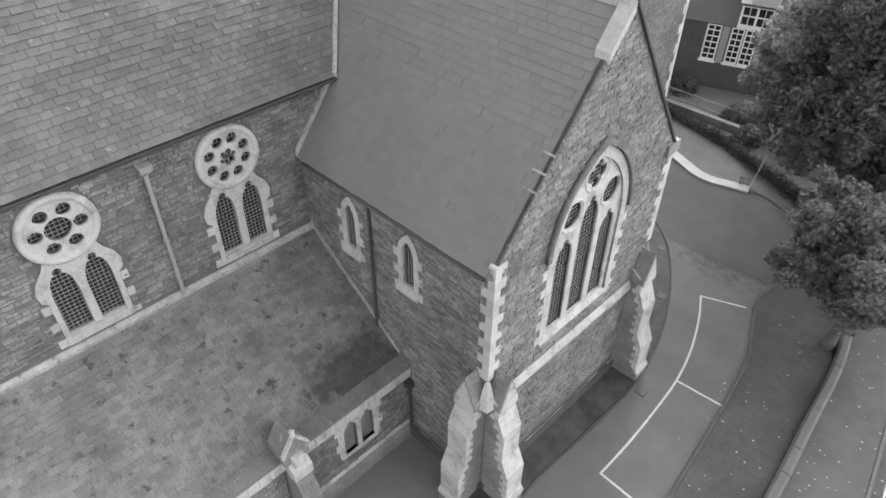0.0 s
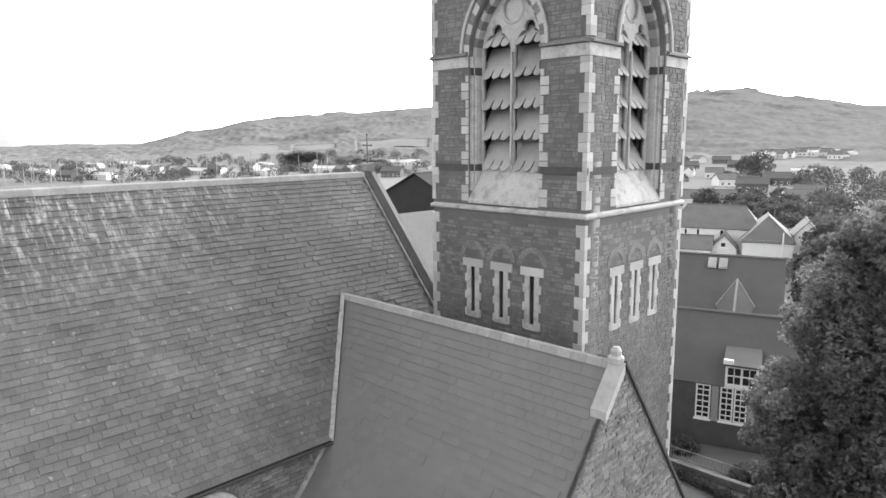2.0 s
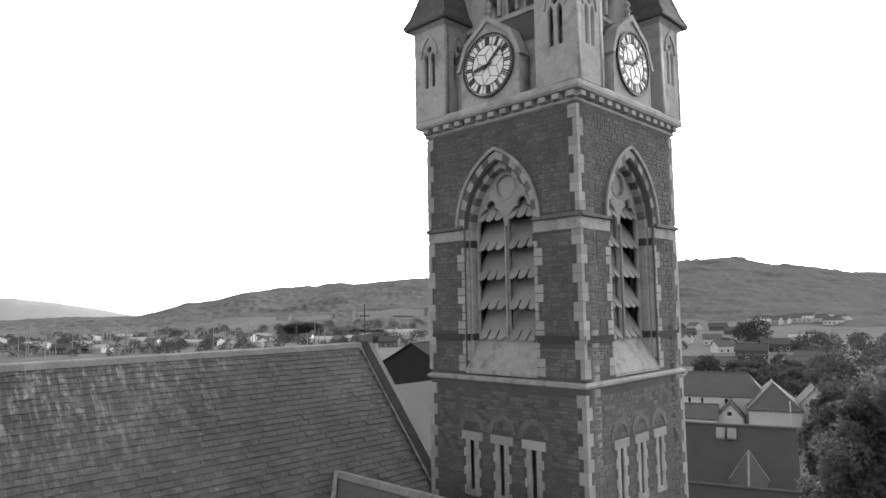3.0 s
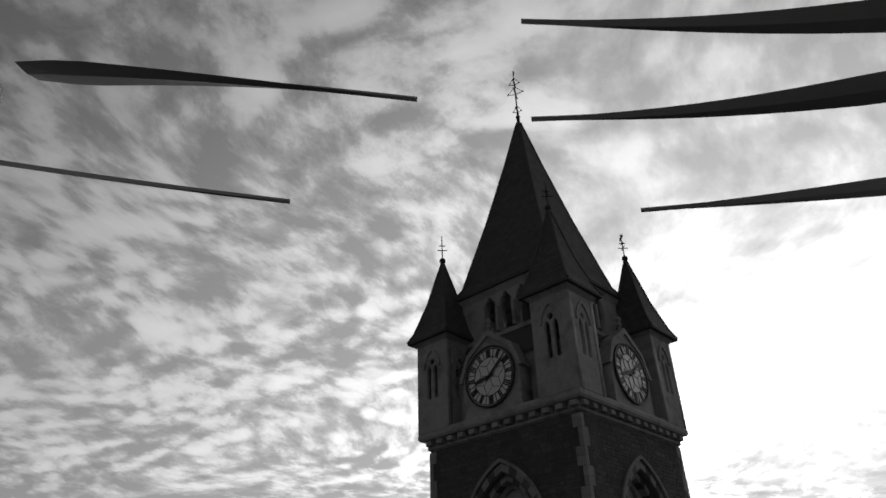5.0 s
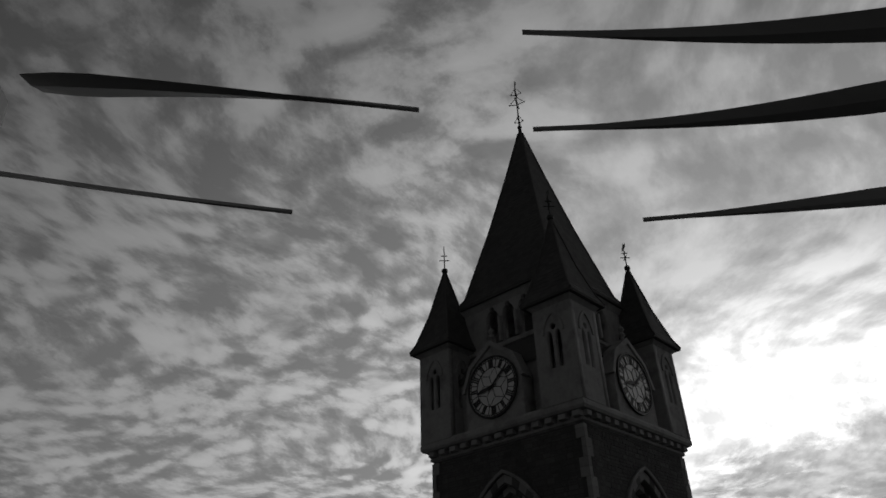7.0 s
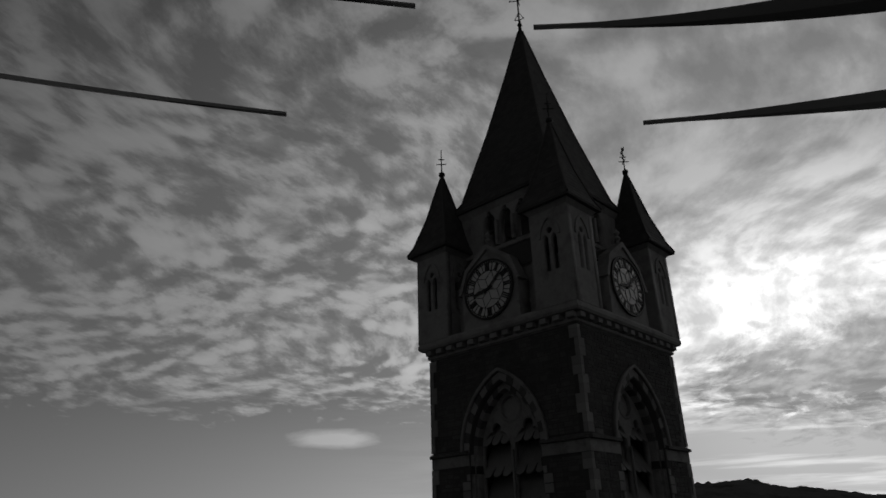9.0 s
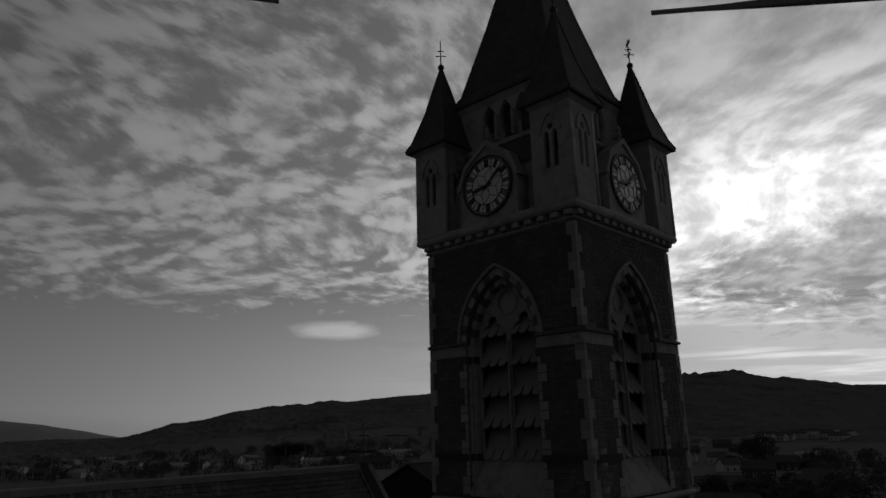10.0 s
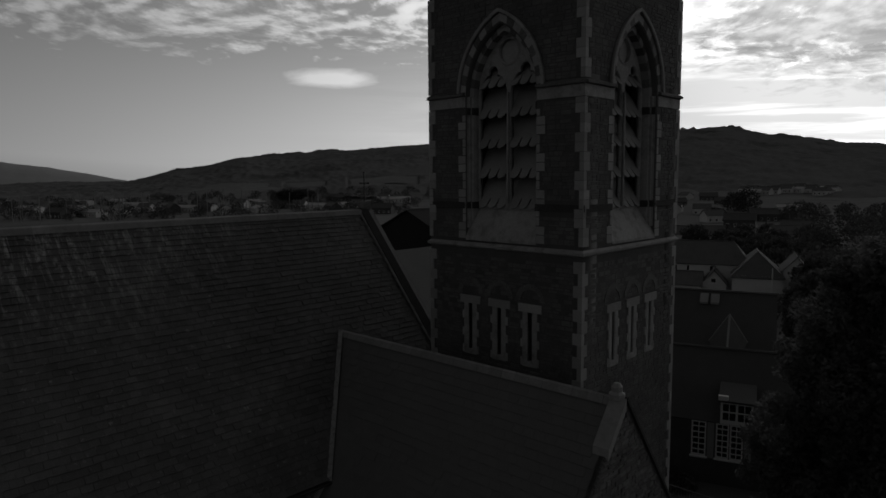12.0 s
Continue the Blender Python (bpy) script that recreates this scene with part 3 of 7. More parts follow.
# gutter and fascia under the eaves
solid("gutter", sweep(([], []), [[(XN + EV + 0.13 * math.cos(a), yy, EAVE - EV * PITCH - 0.05 + 0.10 * math.sin(a)) for a in [math.pi + math.pi * i / 6 for i in range(7)]]
                                  for yy in (YS, 12.1)]), DARK_METAL, nave, "dark iron eaves gutter")
solid("fascia", block(XN, XN + 0.10, YS, 12.0, EAVE - 0.36, EAVE - 0.14), DARK_METAL, nave)
# coping on the end gable and its cross
v = ([], [])
prof = lambda x, z: [(x, YC - 0.28, z - 0.02), (x, YC - 0.28, z + 0.16), (x, YC + 0.05, z + 0.30), (x, YC + 0.38, z + 0.16), (x, YC + 0.38, z - 0.02)]
sweep(v, [prof(XN + 0.1, EAVE), prof(XR, RIDGE)])
solid("coping", v, COPING, nave, "dark stone gable coping")
v = ([], [])
sweep(v, [[(x, YC - 0.36, z + 0.02), (x, YC - 0.36, z + 0.07), (x, YC - 0.285, z + 0.10), (x, YC - 0.285, z + 0.02)] for x, z in ((XN + 0.1, EAVE), (XR, RIDGE))])
solid("lead_flashing", v, LEAD, nave, "pale lead flashing along the coping")
v = ([], [])
sweep(v, [prof(XF - 0.1, EAVE), prof(XR, RIDGE)])
solid("coping", v, COPING, nave)
v = ([], [])
slab(v, on_y(YC), XR - 0.18, XR + 0.18, RIDGE + 0.1, RIDGE + 0.5, -0.25, 0.2, 0.04)
apex = solid("apex_stone", v, STONE, nave)
v = ([], [])
rod(v, (XR, YC, RIDGE + 0.4), (XR, YC, RIDGE + 1.75), 0.035, 0.025)
rod(v, (XR - 0.28, YC, RIDGE + 1.28), (XR + 0.28, YC, RIDGE + 1.28), 0.03)
for dx, dz in ((-0.28, 1.28), (0.28, 1.28), (0, 1.75)):
    turned(v, (XR + dx, YC, RIDGE + dz - 0.06), [(0.0, 0.0), (0.06, 0.06), (0.0, 0.12)], 6)
solid("cross", v, DARK_METAL, nave, "iron gable cross")
# downpipe with its hopper
v = ([], [])
rod(v, (XN + 0.12, 5.3, 7.45), (XN + 0.12, 5.3, 12.0), 0.065)
for z in (8.2, 9.6, 11.0):
    rod(v, (XN + 0.12, 5.3, z), (XN + 0.12, 5.3, z + 0.08), 0.09)
pipe = solid("downpipe", v, GREY_PIPE, nave, "grey iron downpipe")
v = ([], [])
sweep(v, [[(XN + 0.02, 5.3 - h, z), (XN + 0.02 + 2 * h, 5.3 - h, z), (XN + 0.02 + 2 * h, 5.3 + h, z), (XN + 0.02, 5.3 + h, z)] for h, z in ((0.07, 11.95), (0.17, 12.15), (0.19, 12.35))])
solid("hopper", v, GREY_PIPE, pipe)

# aisle: lean-to roof, parapet with corbels, outer wall with a buttress
ZT, ZB = 7.40, 4.02
YT, YT2, XG = 10.42, 19.5, -8.25
aisle_win = [(7.2, 8.8), (-2.8, -1.2)]
aisle_lights = []
for a, b in aisle_win:
    m = (a + b) / 2
    aisle_lights += [cusped(a + 0.12, m - 0.07, 1.5, 2.6, 3.22), cusped(m + 0.07, b - 0.12, 1.5, 2.6, 3.22)]
plate("aisle_wall", [rect(YS, YT, 0.0, 3.5)] + [rect(a + 0.05, b - 0.05, 1.5, 3.3) for a, b in aisle_win], on_x(XA), -0.6, 0.0, MORTAR, nave)
for k, (a, b) in enumerate(aisle_win):
    aw = plate("aisle_window", [rect(a - 0.05, b + 0.05, 1.35, 3.42)] + aisle_lights[2 * k:2 * k + 2], on_x(XA), -0.14, 0.04, DRESSED, nave,
               "pale stone window of two pointed lights")
    for side, base in ((-1, a - 0.05), (1, b + 0.05)):
        for i in range(4):
            s0, s1 = sorted((base, base + side * (0.2 if i % 2 else 0.08)))
            solid("quoin", slab(([], []), on_x(XA), s0, s1, 1.5 + 0.45 * i, 1.93 + 0.45 * i, -0.03, 0.037, 0.01), DRESSED_ONE, aw)
    for s0, s1 in ((a, (a + b) / 2 - 0.02), ((a + b) / 2 + 0.02, b)):
        solid("boarded_pane", slab(([], []), on_x(XA), s0, s1, 1.45, 3.3, -0.26, -0.22), BOARD, aw, "mid-grey boarded pane")
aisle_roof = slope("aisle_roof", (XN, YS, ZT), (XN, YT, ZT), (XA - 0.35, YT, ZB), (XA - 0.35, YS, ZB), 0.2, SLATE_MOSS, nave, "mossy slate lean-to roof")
solid("lead_flashing", sweep(([], []), [[(XN, yy, ZT + 0.14), (XN + 0.05, yy, ZT + 0.14), (XN + 0.15, yy, ZT + 0.01), (XN + 0.15, yy, ZT - 0.10)] for yy in (YS, YT)]),
      LEAD, nave, "pale lead flashing along the wall")
parapet = solid("parapet", sweep(([], []), [[(XA - 0.38, yy, 3.7), (XA + 0.16, yy, 3.845), (XA + 0.16, yy, 4.0), (XA - 0.38, yy, 4.13)] for yy in (YS, YT - 0.01)]), PARAPET, nave, "mossy stone parapet on a corbel table")
solid("cornice_band", block(XA - 0.02, XA + 0.13, YS, YT - 0.01, 3.34, 3.84), DRESSED, parapet)
y = -1.0
while y < YT - 0.1:
    solid("corbel", slab(([], []), on_x(XA), y, y + 0.11, 3.42, 3.80, 0.125, 0.165, 0.02), DRESSED_ONE, parapet)
    y += 0.42
v = ([], [])
sweep(v, [[(XA, yy, 0.0), (XA + 0.22, yy, 0.0), (XA + 0.22, yy, 0.5), (XA + 0.05, yy, 0.68), (XA, yy, 0.72)] for yy in (YS, YT)])
solid("plinth", v, STONE, nave)
solid("plinth_course", sweep(([], []), [[(XA, yy, 0.66), (XA + 0.1, yy, 0.67), (XA + 0.1, yy, 0.73), (XA, yy, 0.82)] for yy in (YS, YT)]), DRESSED, nave)
# aisle buttress with a gablet
v = ([], [])
sweep(v, [[(XA, yy, 0.0), (XA + 0.95, yy, 0.0), (XA + 0.95, yy, 2.4), (XA + 0.62, yy, 3.0), (XA + 0.62, yy, 3.6), (XA, yy, 4.2)] for yy in (5.0, 5.62)])
bt = solid("buttress", v, STONE, nave, "dark stone buttress with a pale weathering and gablet")
solid("weathering", sweep(([], []), [[(XA + 0.3, yy, 3.2), (XA + 0.66, yy, 3.2), (XA + 0.66, yy, 3.62), (XA + 0.2, yy, 4.08), (XA, yy, 4.08)] for yy in (4.96, 5.66)]), DRESSED, bt)
v = ([], [])
gab = [(4.86, 3.9), (5.76, 3.9), (5.76, 4.42), (5.31, 5.12), (4.86, 4.42)]
sweep(v, [[(x, s, z) for s, z in gab] for x in (XA - 0.45, XA + 0.42)])
gablet = solid("gablet", v, CAP_STONE, bt)
for s0, s1 in (((4.82, 4.36), (5.31, 5.12)), ((5.80, 4.36), (5.31, 5.12))):
    v = ([], [])
    (y0, z0), (y1, z1) = s0, s1
    sweep(v, [[(XA + 0.36, y, z), (XA + 0.50, y, z), (XA + 0.50, y, z + 0.13), (XA + 0.36, y, z + 0.13)] for y, z in ((y0, z0), (y1, z1))])
    solid("coping", v, DRESSED, gablet)
v = ([], [])
turned(v, (XA + 0.42, 5.31, 5.15), [(0.09, 0.0), (0.06, 0.12), (0.10, 0.2), (0.0, 0.34)], 8)
solid("finial", v, TURRET_STONE, gablet)
solid("gablet_foot", slab(([], []), on_x(XA), 5.08, 5.54, 3.72, 4.24, 0.40, 0.60, 0.03), TURRET_STONE, bt)

# ---- the transept ----
YR, ZR = 15.1, 16.50
ZE = 10.62
TP = (ZR - ZE) / (YR - YT)
side_wins = [-14.52, -11.72]
holes = [arch(c - 0.3, c + 0.3, 7.6, 9.05, 0.62) for c in side_wins]
t_wall = plate("wall", [rect(XN, XG - 0.755, 0.0, ZE)] + holes, on_y(YT), -0.7, 0.0, MORTAR, transept)
plate("wall", [rect(XN + 5.3, XG - 0.755, 0.0, ZE)], on_y(YT2), 0.0, 0.7, MORTAR, transept)
for c in side_wins:
    w = on_y(YT)
    tw = plate("window", [arch(c - 0.45, c + 0.45, 7.45, 9.05, 0.82), arch(c - 0.27, c + 0.27, 7.72, 9.05, 0.55)], w, -0.12, 0.05, DRESSED, transept,
               "pale stone lancet window")
    for side in (-1, 1):
        for i in range(5):
            if i % 2 == 0:
                s0, s1 = sorted((c + side * 0.45, c + side * 0.66))
                solid("quoin", slab(([], []), w, s0, s1, 7.45 + 0.34 * i, 7.78 + 0.34 * i, -0.03, 0.046, 0.012), DRESSED_ONE, tw)
    solid("glass", slab(([], []), w, c - 0.3, c + 0.3, 7.6, 9.7, -0.17, -0.14), GLASS, tw)
    tagged(solid("wire_guard", lattice(([], []), w, c - 0.3, c + 0.3, 7.6, 9.68, -0.10, 0.13, 0.006), WIRE, tw), kind="stuff")
    v = ([], [])
    sweep(v, [[w(s, 7.45, 0.0), w(s, 7.45, 0.14), w(s, 7.55, 0.14), w(s, 7.74, -0.1)] for s in (c - 0.5, c + 0.5)])
    solid("sill", v, DRESSED, tw)
# gable with the large three-light window
GC = 14.88
wg = on_x(XG)
g_edge = [(YT, 0.0), (YT2, 0.0), (YT2, ZE + 0.15), (YR, ZR + 0.15), (YR - 0.06, ZR - 0.12), (YT, ZE - 0.06)]
g_hole = arch(GC - 1.8, GC + 1.8, 5.95, 9.5, 2.85, 12)
g_wall = plate("gable", [g_edge, g_hole], wg, -0.75, 0.0, MORTAR, transept)
lights = [cusped(GC - 1.55, GC - 0.72, 6.1, 8.95, 9.78), cusped(GC - 0.46, GC + 0.46, 6.1, 9.8, 10.82), cusped(GC + 0.72, GC + 1.55, 6.1, 8.95, 9.78)]
eyes = [circle(GC - 1.0, 10.58, 0.45, 24), circle(GC + 1.0, 10.58, 0.45, 24), foils(GC, 11.62, 0.50, 4, 7, math.pi / 2, 0.5)]
gw = plate("window", [arch(GC - 1.98, GC + 1.98, 5.9, 9.5, 3.05, 12)] + lights + eyes, wg, -0.14, -0.03, DRESSED, transept,
           "large pale stone traceried window of three lights")
g_in, g_out = arch(GC - 1.72, GC + 1.72, 5.9, 9.5, 2.75, 12), arch(GC - 2.02, GC + 2.02, 5.9, 9.5, 3.12, 12)
plate("frame_mould", [g_out, g_in[:2] + g_in[2:]], wg, -0.1, 0.05, DRESSED, gw)
hood_o, hood_i = arch(GC - 2.2, GC + 2.2, 9.3, 9.5, 3.38, 12), arch(GC - 2.06, GC + 2.06, 9.28, 9.5, 3.16, 12)
plate("hood_mould", [hood_o[2:] + list(reversed(hood_i[2:]))], wg, 0.0, 0.16, STONE, gw)
solid("glass", slab(([], []), wg, GC - 1.9, GC + 1.9, 6.0, 12.3, -0.22, -0.19), GLASS, gw)
tagged(solid("wire_guard", lattice(([], []), wg, GC - 1.85, GC + 1.85, 6.0, 12.2, -0.16, 0.16, 0.005), WIRE, gw), kind="stuff")
for c, r in ((GC - 1.0, 0.54), (GC + 1.0, 0.54), (GC, 0.58)):
    z = 11.62 if c == GC else 10.58
    v = ([], [])
    sweep(v, [[wg(c + rr * math.cos(2 * math.pi * i / 32), z + rr * math.sin(2 * math.pi * i / 32), d) for i in range(32)] for rr, d in ((r - 0.07, -0.04), (r - 0.03, 0.0), (r + 0.03, 0.0), (r + 0.07, -0.04))], caps=False)
    solid("moulded_ring", v, DRESSED, gw)
for side in (-1, 1):
    for i in range(10):
        if i % 2 == 0:
            s0, s1 = sorted((GC + side * 2.02, GC + side * 2.26))
            solid("quoin", slab(([], []), wg, s0, s1, 5.9 + 0.36 * i, 6.25 + 0.36 * i, -0.03, 0.046, 0.012), DRESSED_ONE, gw)
v = ([], [])
sweep(v, [[wg(s, 5.78, 0.0), wg(s, 5.78, 0.1), wg(s, 5.88, 0.1), wg(s, 6.12, -0.12)] for s in (GC - 2.02, GC + 2.02)])
solid("sill", v, DRESSED, gw)
v = ([], [])
sweep(v, [[wg(s, 4.5, 0.0), wg(s, 4.52, 0.1), wg(s, 4.68, 0.12), wg(s, 4.98, 0.0)] for s in (YT + 0.8, YT2 - 0.8)])
solid("sill_course", v, DRESSED, transept, "pale stone sill course")
for w, a, b in ((wg, YT, YT2), (on_y(YT), XA + 0.0, XG)):
    v = ([], [])
    sweep(v, [[w(s, 0.0, 0.0), w(s, 0.0, 0.16), w(s, 0.42, 0.16), w(s, 0.5, 0.0)] for s in (a, b)])
    solid("plinth", v, COPING, transept)
    rng = random.Random(8)
    while a < b - 0.05:  # worn edging stones, a few gone
        c = min(a + rng.uniform(0.5, 0.9), b)
        if rng.random() > 0.05:
            solid("plinth_stone", slab(([], []), w, a + 0.01, c - 0.01, 0.43, 0.48 + rng.uniform(-0.01, 0.015), -0.02, 0.075 + rng.uniform(-0.015, 0.015), 0.015), RUBBLE_EDGE, transept)
        a = c
# roof slopes, cut back where they run into the nave roof
XV = XN - (ZR - EAVE) / PITCH  # where the ridge meets the nave roof
OV = 0.2
near_low = (YT - OV, ZE - OV * TP)
t_roof = slope("roof", (XN, near_low[0], near_low[1]), (XG - 0.03, near_low[0], near_low[1]), (XG - 0.03, YR, ZR), (XV - 0.1, YR, ZR), 0.16, SLATE_NEW, transept,
               "smooth grey slate roof slope")
slope("roof", (XN, YT2 + OV, ZE - OV * TP), (XG - 0.12, YT2 + OV, ZE - OV * TP), (XG - 0.12, YR, ZR), (XV - 0.1, YR, ZR), 0.16, SLATE_NEW, transept)
v = ([], [])
x = XV
while x < XG - 0.3:
    sweep(v, [[(xx, YR - 0.16, ZR - 0.12), (xx, YR - 0.08, ZR + 0.07), (xx, YR, ZR + 0.11), (xx, YR + 0.08, ZR + 0.07), (xx, YR + 0.16, ZR - 0.12)]
              for xx in (x, min(x + 0.47, XG - 0.3))], closed=False, caps=False)
    x += 0.485
tagged(solid("ridge_tiles", v, RIDGE_TILE, transept, "pale ridge tiles"), kind="stuff")


# ---- buttresses, copings and fittings of the transept ----
def buttress(w, s0, s1, label=""):
    """Stepped, with dressed front and weatherings, rubble sides and quoins on its edges."""
    steps = [(0.0, 1.30), (0.55, 1.30), (0.72, 1.16), (2.0, 1.16), (2.7, 0.84), (4.0, 0.84), (4.7, 0.52), (5.35, 0.52), (5.6, 0.0)]
    v = ([], [])
    prof = [(0.0, 0.0)] + [(p, z) for z, p in steps]
    sweep(v, [[w(s, z, p) for p, z in prof] for s in (s0 + 0.02, s1 - 0.02)])
    b = solid("buttress", v, STONE, transept, label)
    for (z0, p0), (z1, p1) in zip(steps[1:], steps[2:]):
        v = ([], [])
        dz = 0.05 if p0 != p1 else 0.0
        a, c = (s0 - 0.03, s1 + 0.03) if p0 != p1 else (s0, s1)
        sweep(v, [[w(s, z0 - dz, p0 - 0.12), w(s, z0 - dz, p0 + 0.03), w(s, z1, p1 + 0.03), w(s, z1, max(p1 - 0.12, -0.05))] for s in (a, c)])
        solid("weathering" if p0 != p1 else "dressed_front", v, DRESSED, b)
    v = ([], [])  # gabled cap, its ridge running outwards
    m = (s0 + s1) / 2
    sweep(v, [[w(s, z, p) for s, z in ((s0 - 0.06, 5.1), (s1 + 0.06, 5.1), (s1 + 0.06, 5.24), (m, 6.4), (s0 - 0.06, 5.24))] for p in (-0.04, 0.60)])
    solid("gabled_cap", v, CAP_STONE, b)
    v = ([], [])
    sweep(v, [[w(s, z, p) for s, z in ((s0, 5.0), (s1, 5.0), (s1, 5.2), (m, 6.26), (s0, 5.2))] for p in (0.4, 0.63)])
    solid("cap_front", v, DRESSED, b)
    reach = lambda z: next(p0 + (p1 - p0) * (z - z0) / (z1 - z0) for (z0, p0), (z1, p1) in zip(steps, steps[1:]) if z <= z1)
    z, i = 0.72, 0
    while z < 4.9:
        p = min(reach(z), reach(z + 0.2))
        ln = 0.30 if i % 2 else 0.17
        for side in (s0, s1):
            a, c = (side - 0.012, side + 0.1) if side == s0 else (side - 0.1, side + 0.012)
            solid("quoin", slab(([], []), w, a, c, z + 0.006, z + 0.196, p - ln, p + 0.015), DRESSED_ONE, b)
        z += 0.2
        i += 1
    for side, sg in ((s0 - 0.06, -1), (s1 + 0.06, 1)):  # raised ribs down the slopes of the cap
        v = ([], [])
        rod(v, Vector(w(m + sg * 0.03, 6.36, 0.08)), Vector(w(side, 5.25, 0.1)), 0.03, 0.04, 6)
        solid("cap_rib", v, CAP_STONE, b)
    return b


buttress(on_x(XG), YT, YT + 0.82, "stepped stone corner buttress with pale weatherings")
buttress(on_y(YT), XG - 0.82, XG)
buttress(on_x(XG), YT2 - 0.82, YT2)
buttress(on_yb(YT2), -XG, -XG + 0.82)
v = ([], [])  # hip stone in the angle between the two near buttresses
sweep(v, [[(XG + 0.10, YT + 0.02, 6.1), (XG + 0.09, YT - 0.09, 6.1), (XG - 0.02, YT - 0.10, 6.1)], [(XG + 0.42, YT + 0.02, 5.12), (XG + 0.33, YT - 0.33, 5.08), (XG - 0.02, YT - 0.42, 5.12)]])
solid("hip_stone", v, DRESSED, transept)


def quoins(w1, e1, sign1, w2, e2, sign2, z0, z1, parent, h=0.30, long_=0.46, short=0.24, proud=0.045, run=1):
    """Corner stones shown on two faces that meet: on each, from the edge e inwards by sign."""
    z, i = z0, 0
    while z < z1 - 0.1:
        top = min(z + h, z1)
        a, b = (long_, short) if (i // run) % 2 else (short, long_)
        v = ([], [])
        for w, e, sg, ln, back in ((w1, e1, sign1, a, proud), (w2, e2, sign2, b, -0.095)):
            s0, s1 = sorted((e - sg * back, e + sg * ln))
            slab(v, w, s0, s1, z + 0.003, top - 0.003, -0.1, proud, 0.003)
        solid("quoin", v, DRESSED_ONE, parent)
        z, i = top, i + 1


quoins(on_x(XG), YT, 1, on_y(YT), XG, -1, 6.1, ZE + 0.1, g_wall, 0.34, 0.44, 0.22)
quoins(on_x(XG), YT2, -1, on_yb(YT2), -XG, 1, 6.6, ZE, g_wall, 0.34, 0.44, 0.22)
# kneelers and what is left of the gable coping
v = ([], [])
slab(v, on_y(YT), XG - 0.16, XG + 0.05, ZE - 0.22, ZE + 0.02, -0.3, 0.08, 0.03)
solid("kneeler", v, DRESSED, transept)
v = ([], [])
slab(v, on_yb(YT2), -XG - 0.12, -XG + 0.45, ZE - 0.25, ZE + 0.22, -0.5, 0.3, 0.03)
solid("kneeler", v, STONE, transept)


def gable_coping(name, f0, f1, side, lift, w0, w1, mat, label=""):
    """A length of coping along one side of the gable, from f0 to f1 of the way up."""
    ye = YT if side < 0 else YT2
    p = lambda f: (ye + (YR - ye) * f, ZE + (0.15 if side > 0 else -0.03) + (ZR - ZE) * f)
    v = ([], [])
    sweep(v, [[(XG + w0, y, z - 0.05), (XG + w1, y, z - 0.05), (XG + w1, y, z + lift), (XG + w0, y, z + lift)] for y, z in (p(f0), p(f1))])
    return solid(name, v, mat, transept, label)


gable_coping("coping", 0.80, 0.985, -1, 0.24, -0.34, 0.12, COPING_PALE, "pale coping stone left near the gable top")
gable_coping("bare_gable_top", 0.02, 0.80, -1, 0.03, -0.14, 0.012, MOSSY_EDGE, "bare mossy rubble where the coping is gone")
gable_coping("coping", 0.0, 0.985, 1, 0.06, -0.5, 0.09, COPING, "dark stone gable coping")
for f in (0.30, 0.37, 0.44):
    v = ([], [])
    y, z = YT + (YR - YT) * f, ZE + 0.02 + (ZR - ZE) * f
    sweep(v, [[(x, y - 0.015, z + 0.0), (x, y + 0.02, z + 0.05), (x, y + 0.03, z + 0.04), (x, y - 0.005, z - 0.01)] for x in (XG - 0.42, XG + 0.02)])
    solid("broken_slate", v, LEAD, transept)
v = ([], [])
turned(v, (XG - 0.2, YR, ZR + 0.05), [(0.22, 0.0), (0.22, 0.14), (0.14, 0.2), (0.15, 0.32), (0.08, 0.42), (0.0, 0.44)], 8)
solid("apex_stone", v, COPING_PALE, transept, "worn apex stone")
# gutter, downpipes, lead valley and flashings
zg = ZE - OV * TP
solid("gutter", sweep(([], []), [[(x, YT - OV - 0.02 - 0.11 * math.cos(a), zg - 0.02 + 0.09 * math.sin(a)) for a in [math.pi + math.pi * i / 6 for i in range(7)]] for x in (XN + 0.4, XG - 0.2)]),
      DARK_METAL, transept, "dark iron eaves gutter")
v = ([], [])
rod(v, (-13.42, YT - 0.1, 4.6), (-13.42, YT - 0.1, zg - 0.05), 0.06)
for z in (5.4, 7.0, 8.6):
    rod(v, (-13.42, YT - 0.1, z), (-13.42, YT - 0.1, z + 0.08), 0.085)
solid("downpipe", v, DARK_METAL, transept, "dark iron downpipe")
v = ([], [])
a, b = Vector((XN + 0.2, YT + (EAVE - 0.27 - ZE) / TP, EAVE - 0.27)), Vector((XV, YR, ZR))
sweep(v, [[tuple(p + Vector((-0.06, -0.12, 0.13))), tuple(p + Vector((0.06, -0.02, 0.15))), tuple(p + Vector((0.06, -0.02, 0.0))), tuple(p + Vector((-0.06, -0.12, 0.0)))] for p in (a, b)])
solid("lead_valley", v, LEAD, transept, "pale lead valley")
v = ([], [])
pts = [(YT + (EAVE - 0.27 - ZE) / TP, EAVE - 0.27), (YT - OV, ZE - OV * TP)]
sweep(v, [[(XN + 0.02, y, z + 0.05), (XN + 0.10, y, z + 0.05), (XN + 0.10, y, z + 0.30), (XN + 0.02, y, z + 0.30)] for y, z in pts])
solid("lead_flashing", v, LEAD, transept, "pale lead flashing on the nave wall")
v = ([], [])
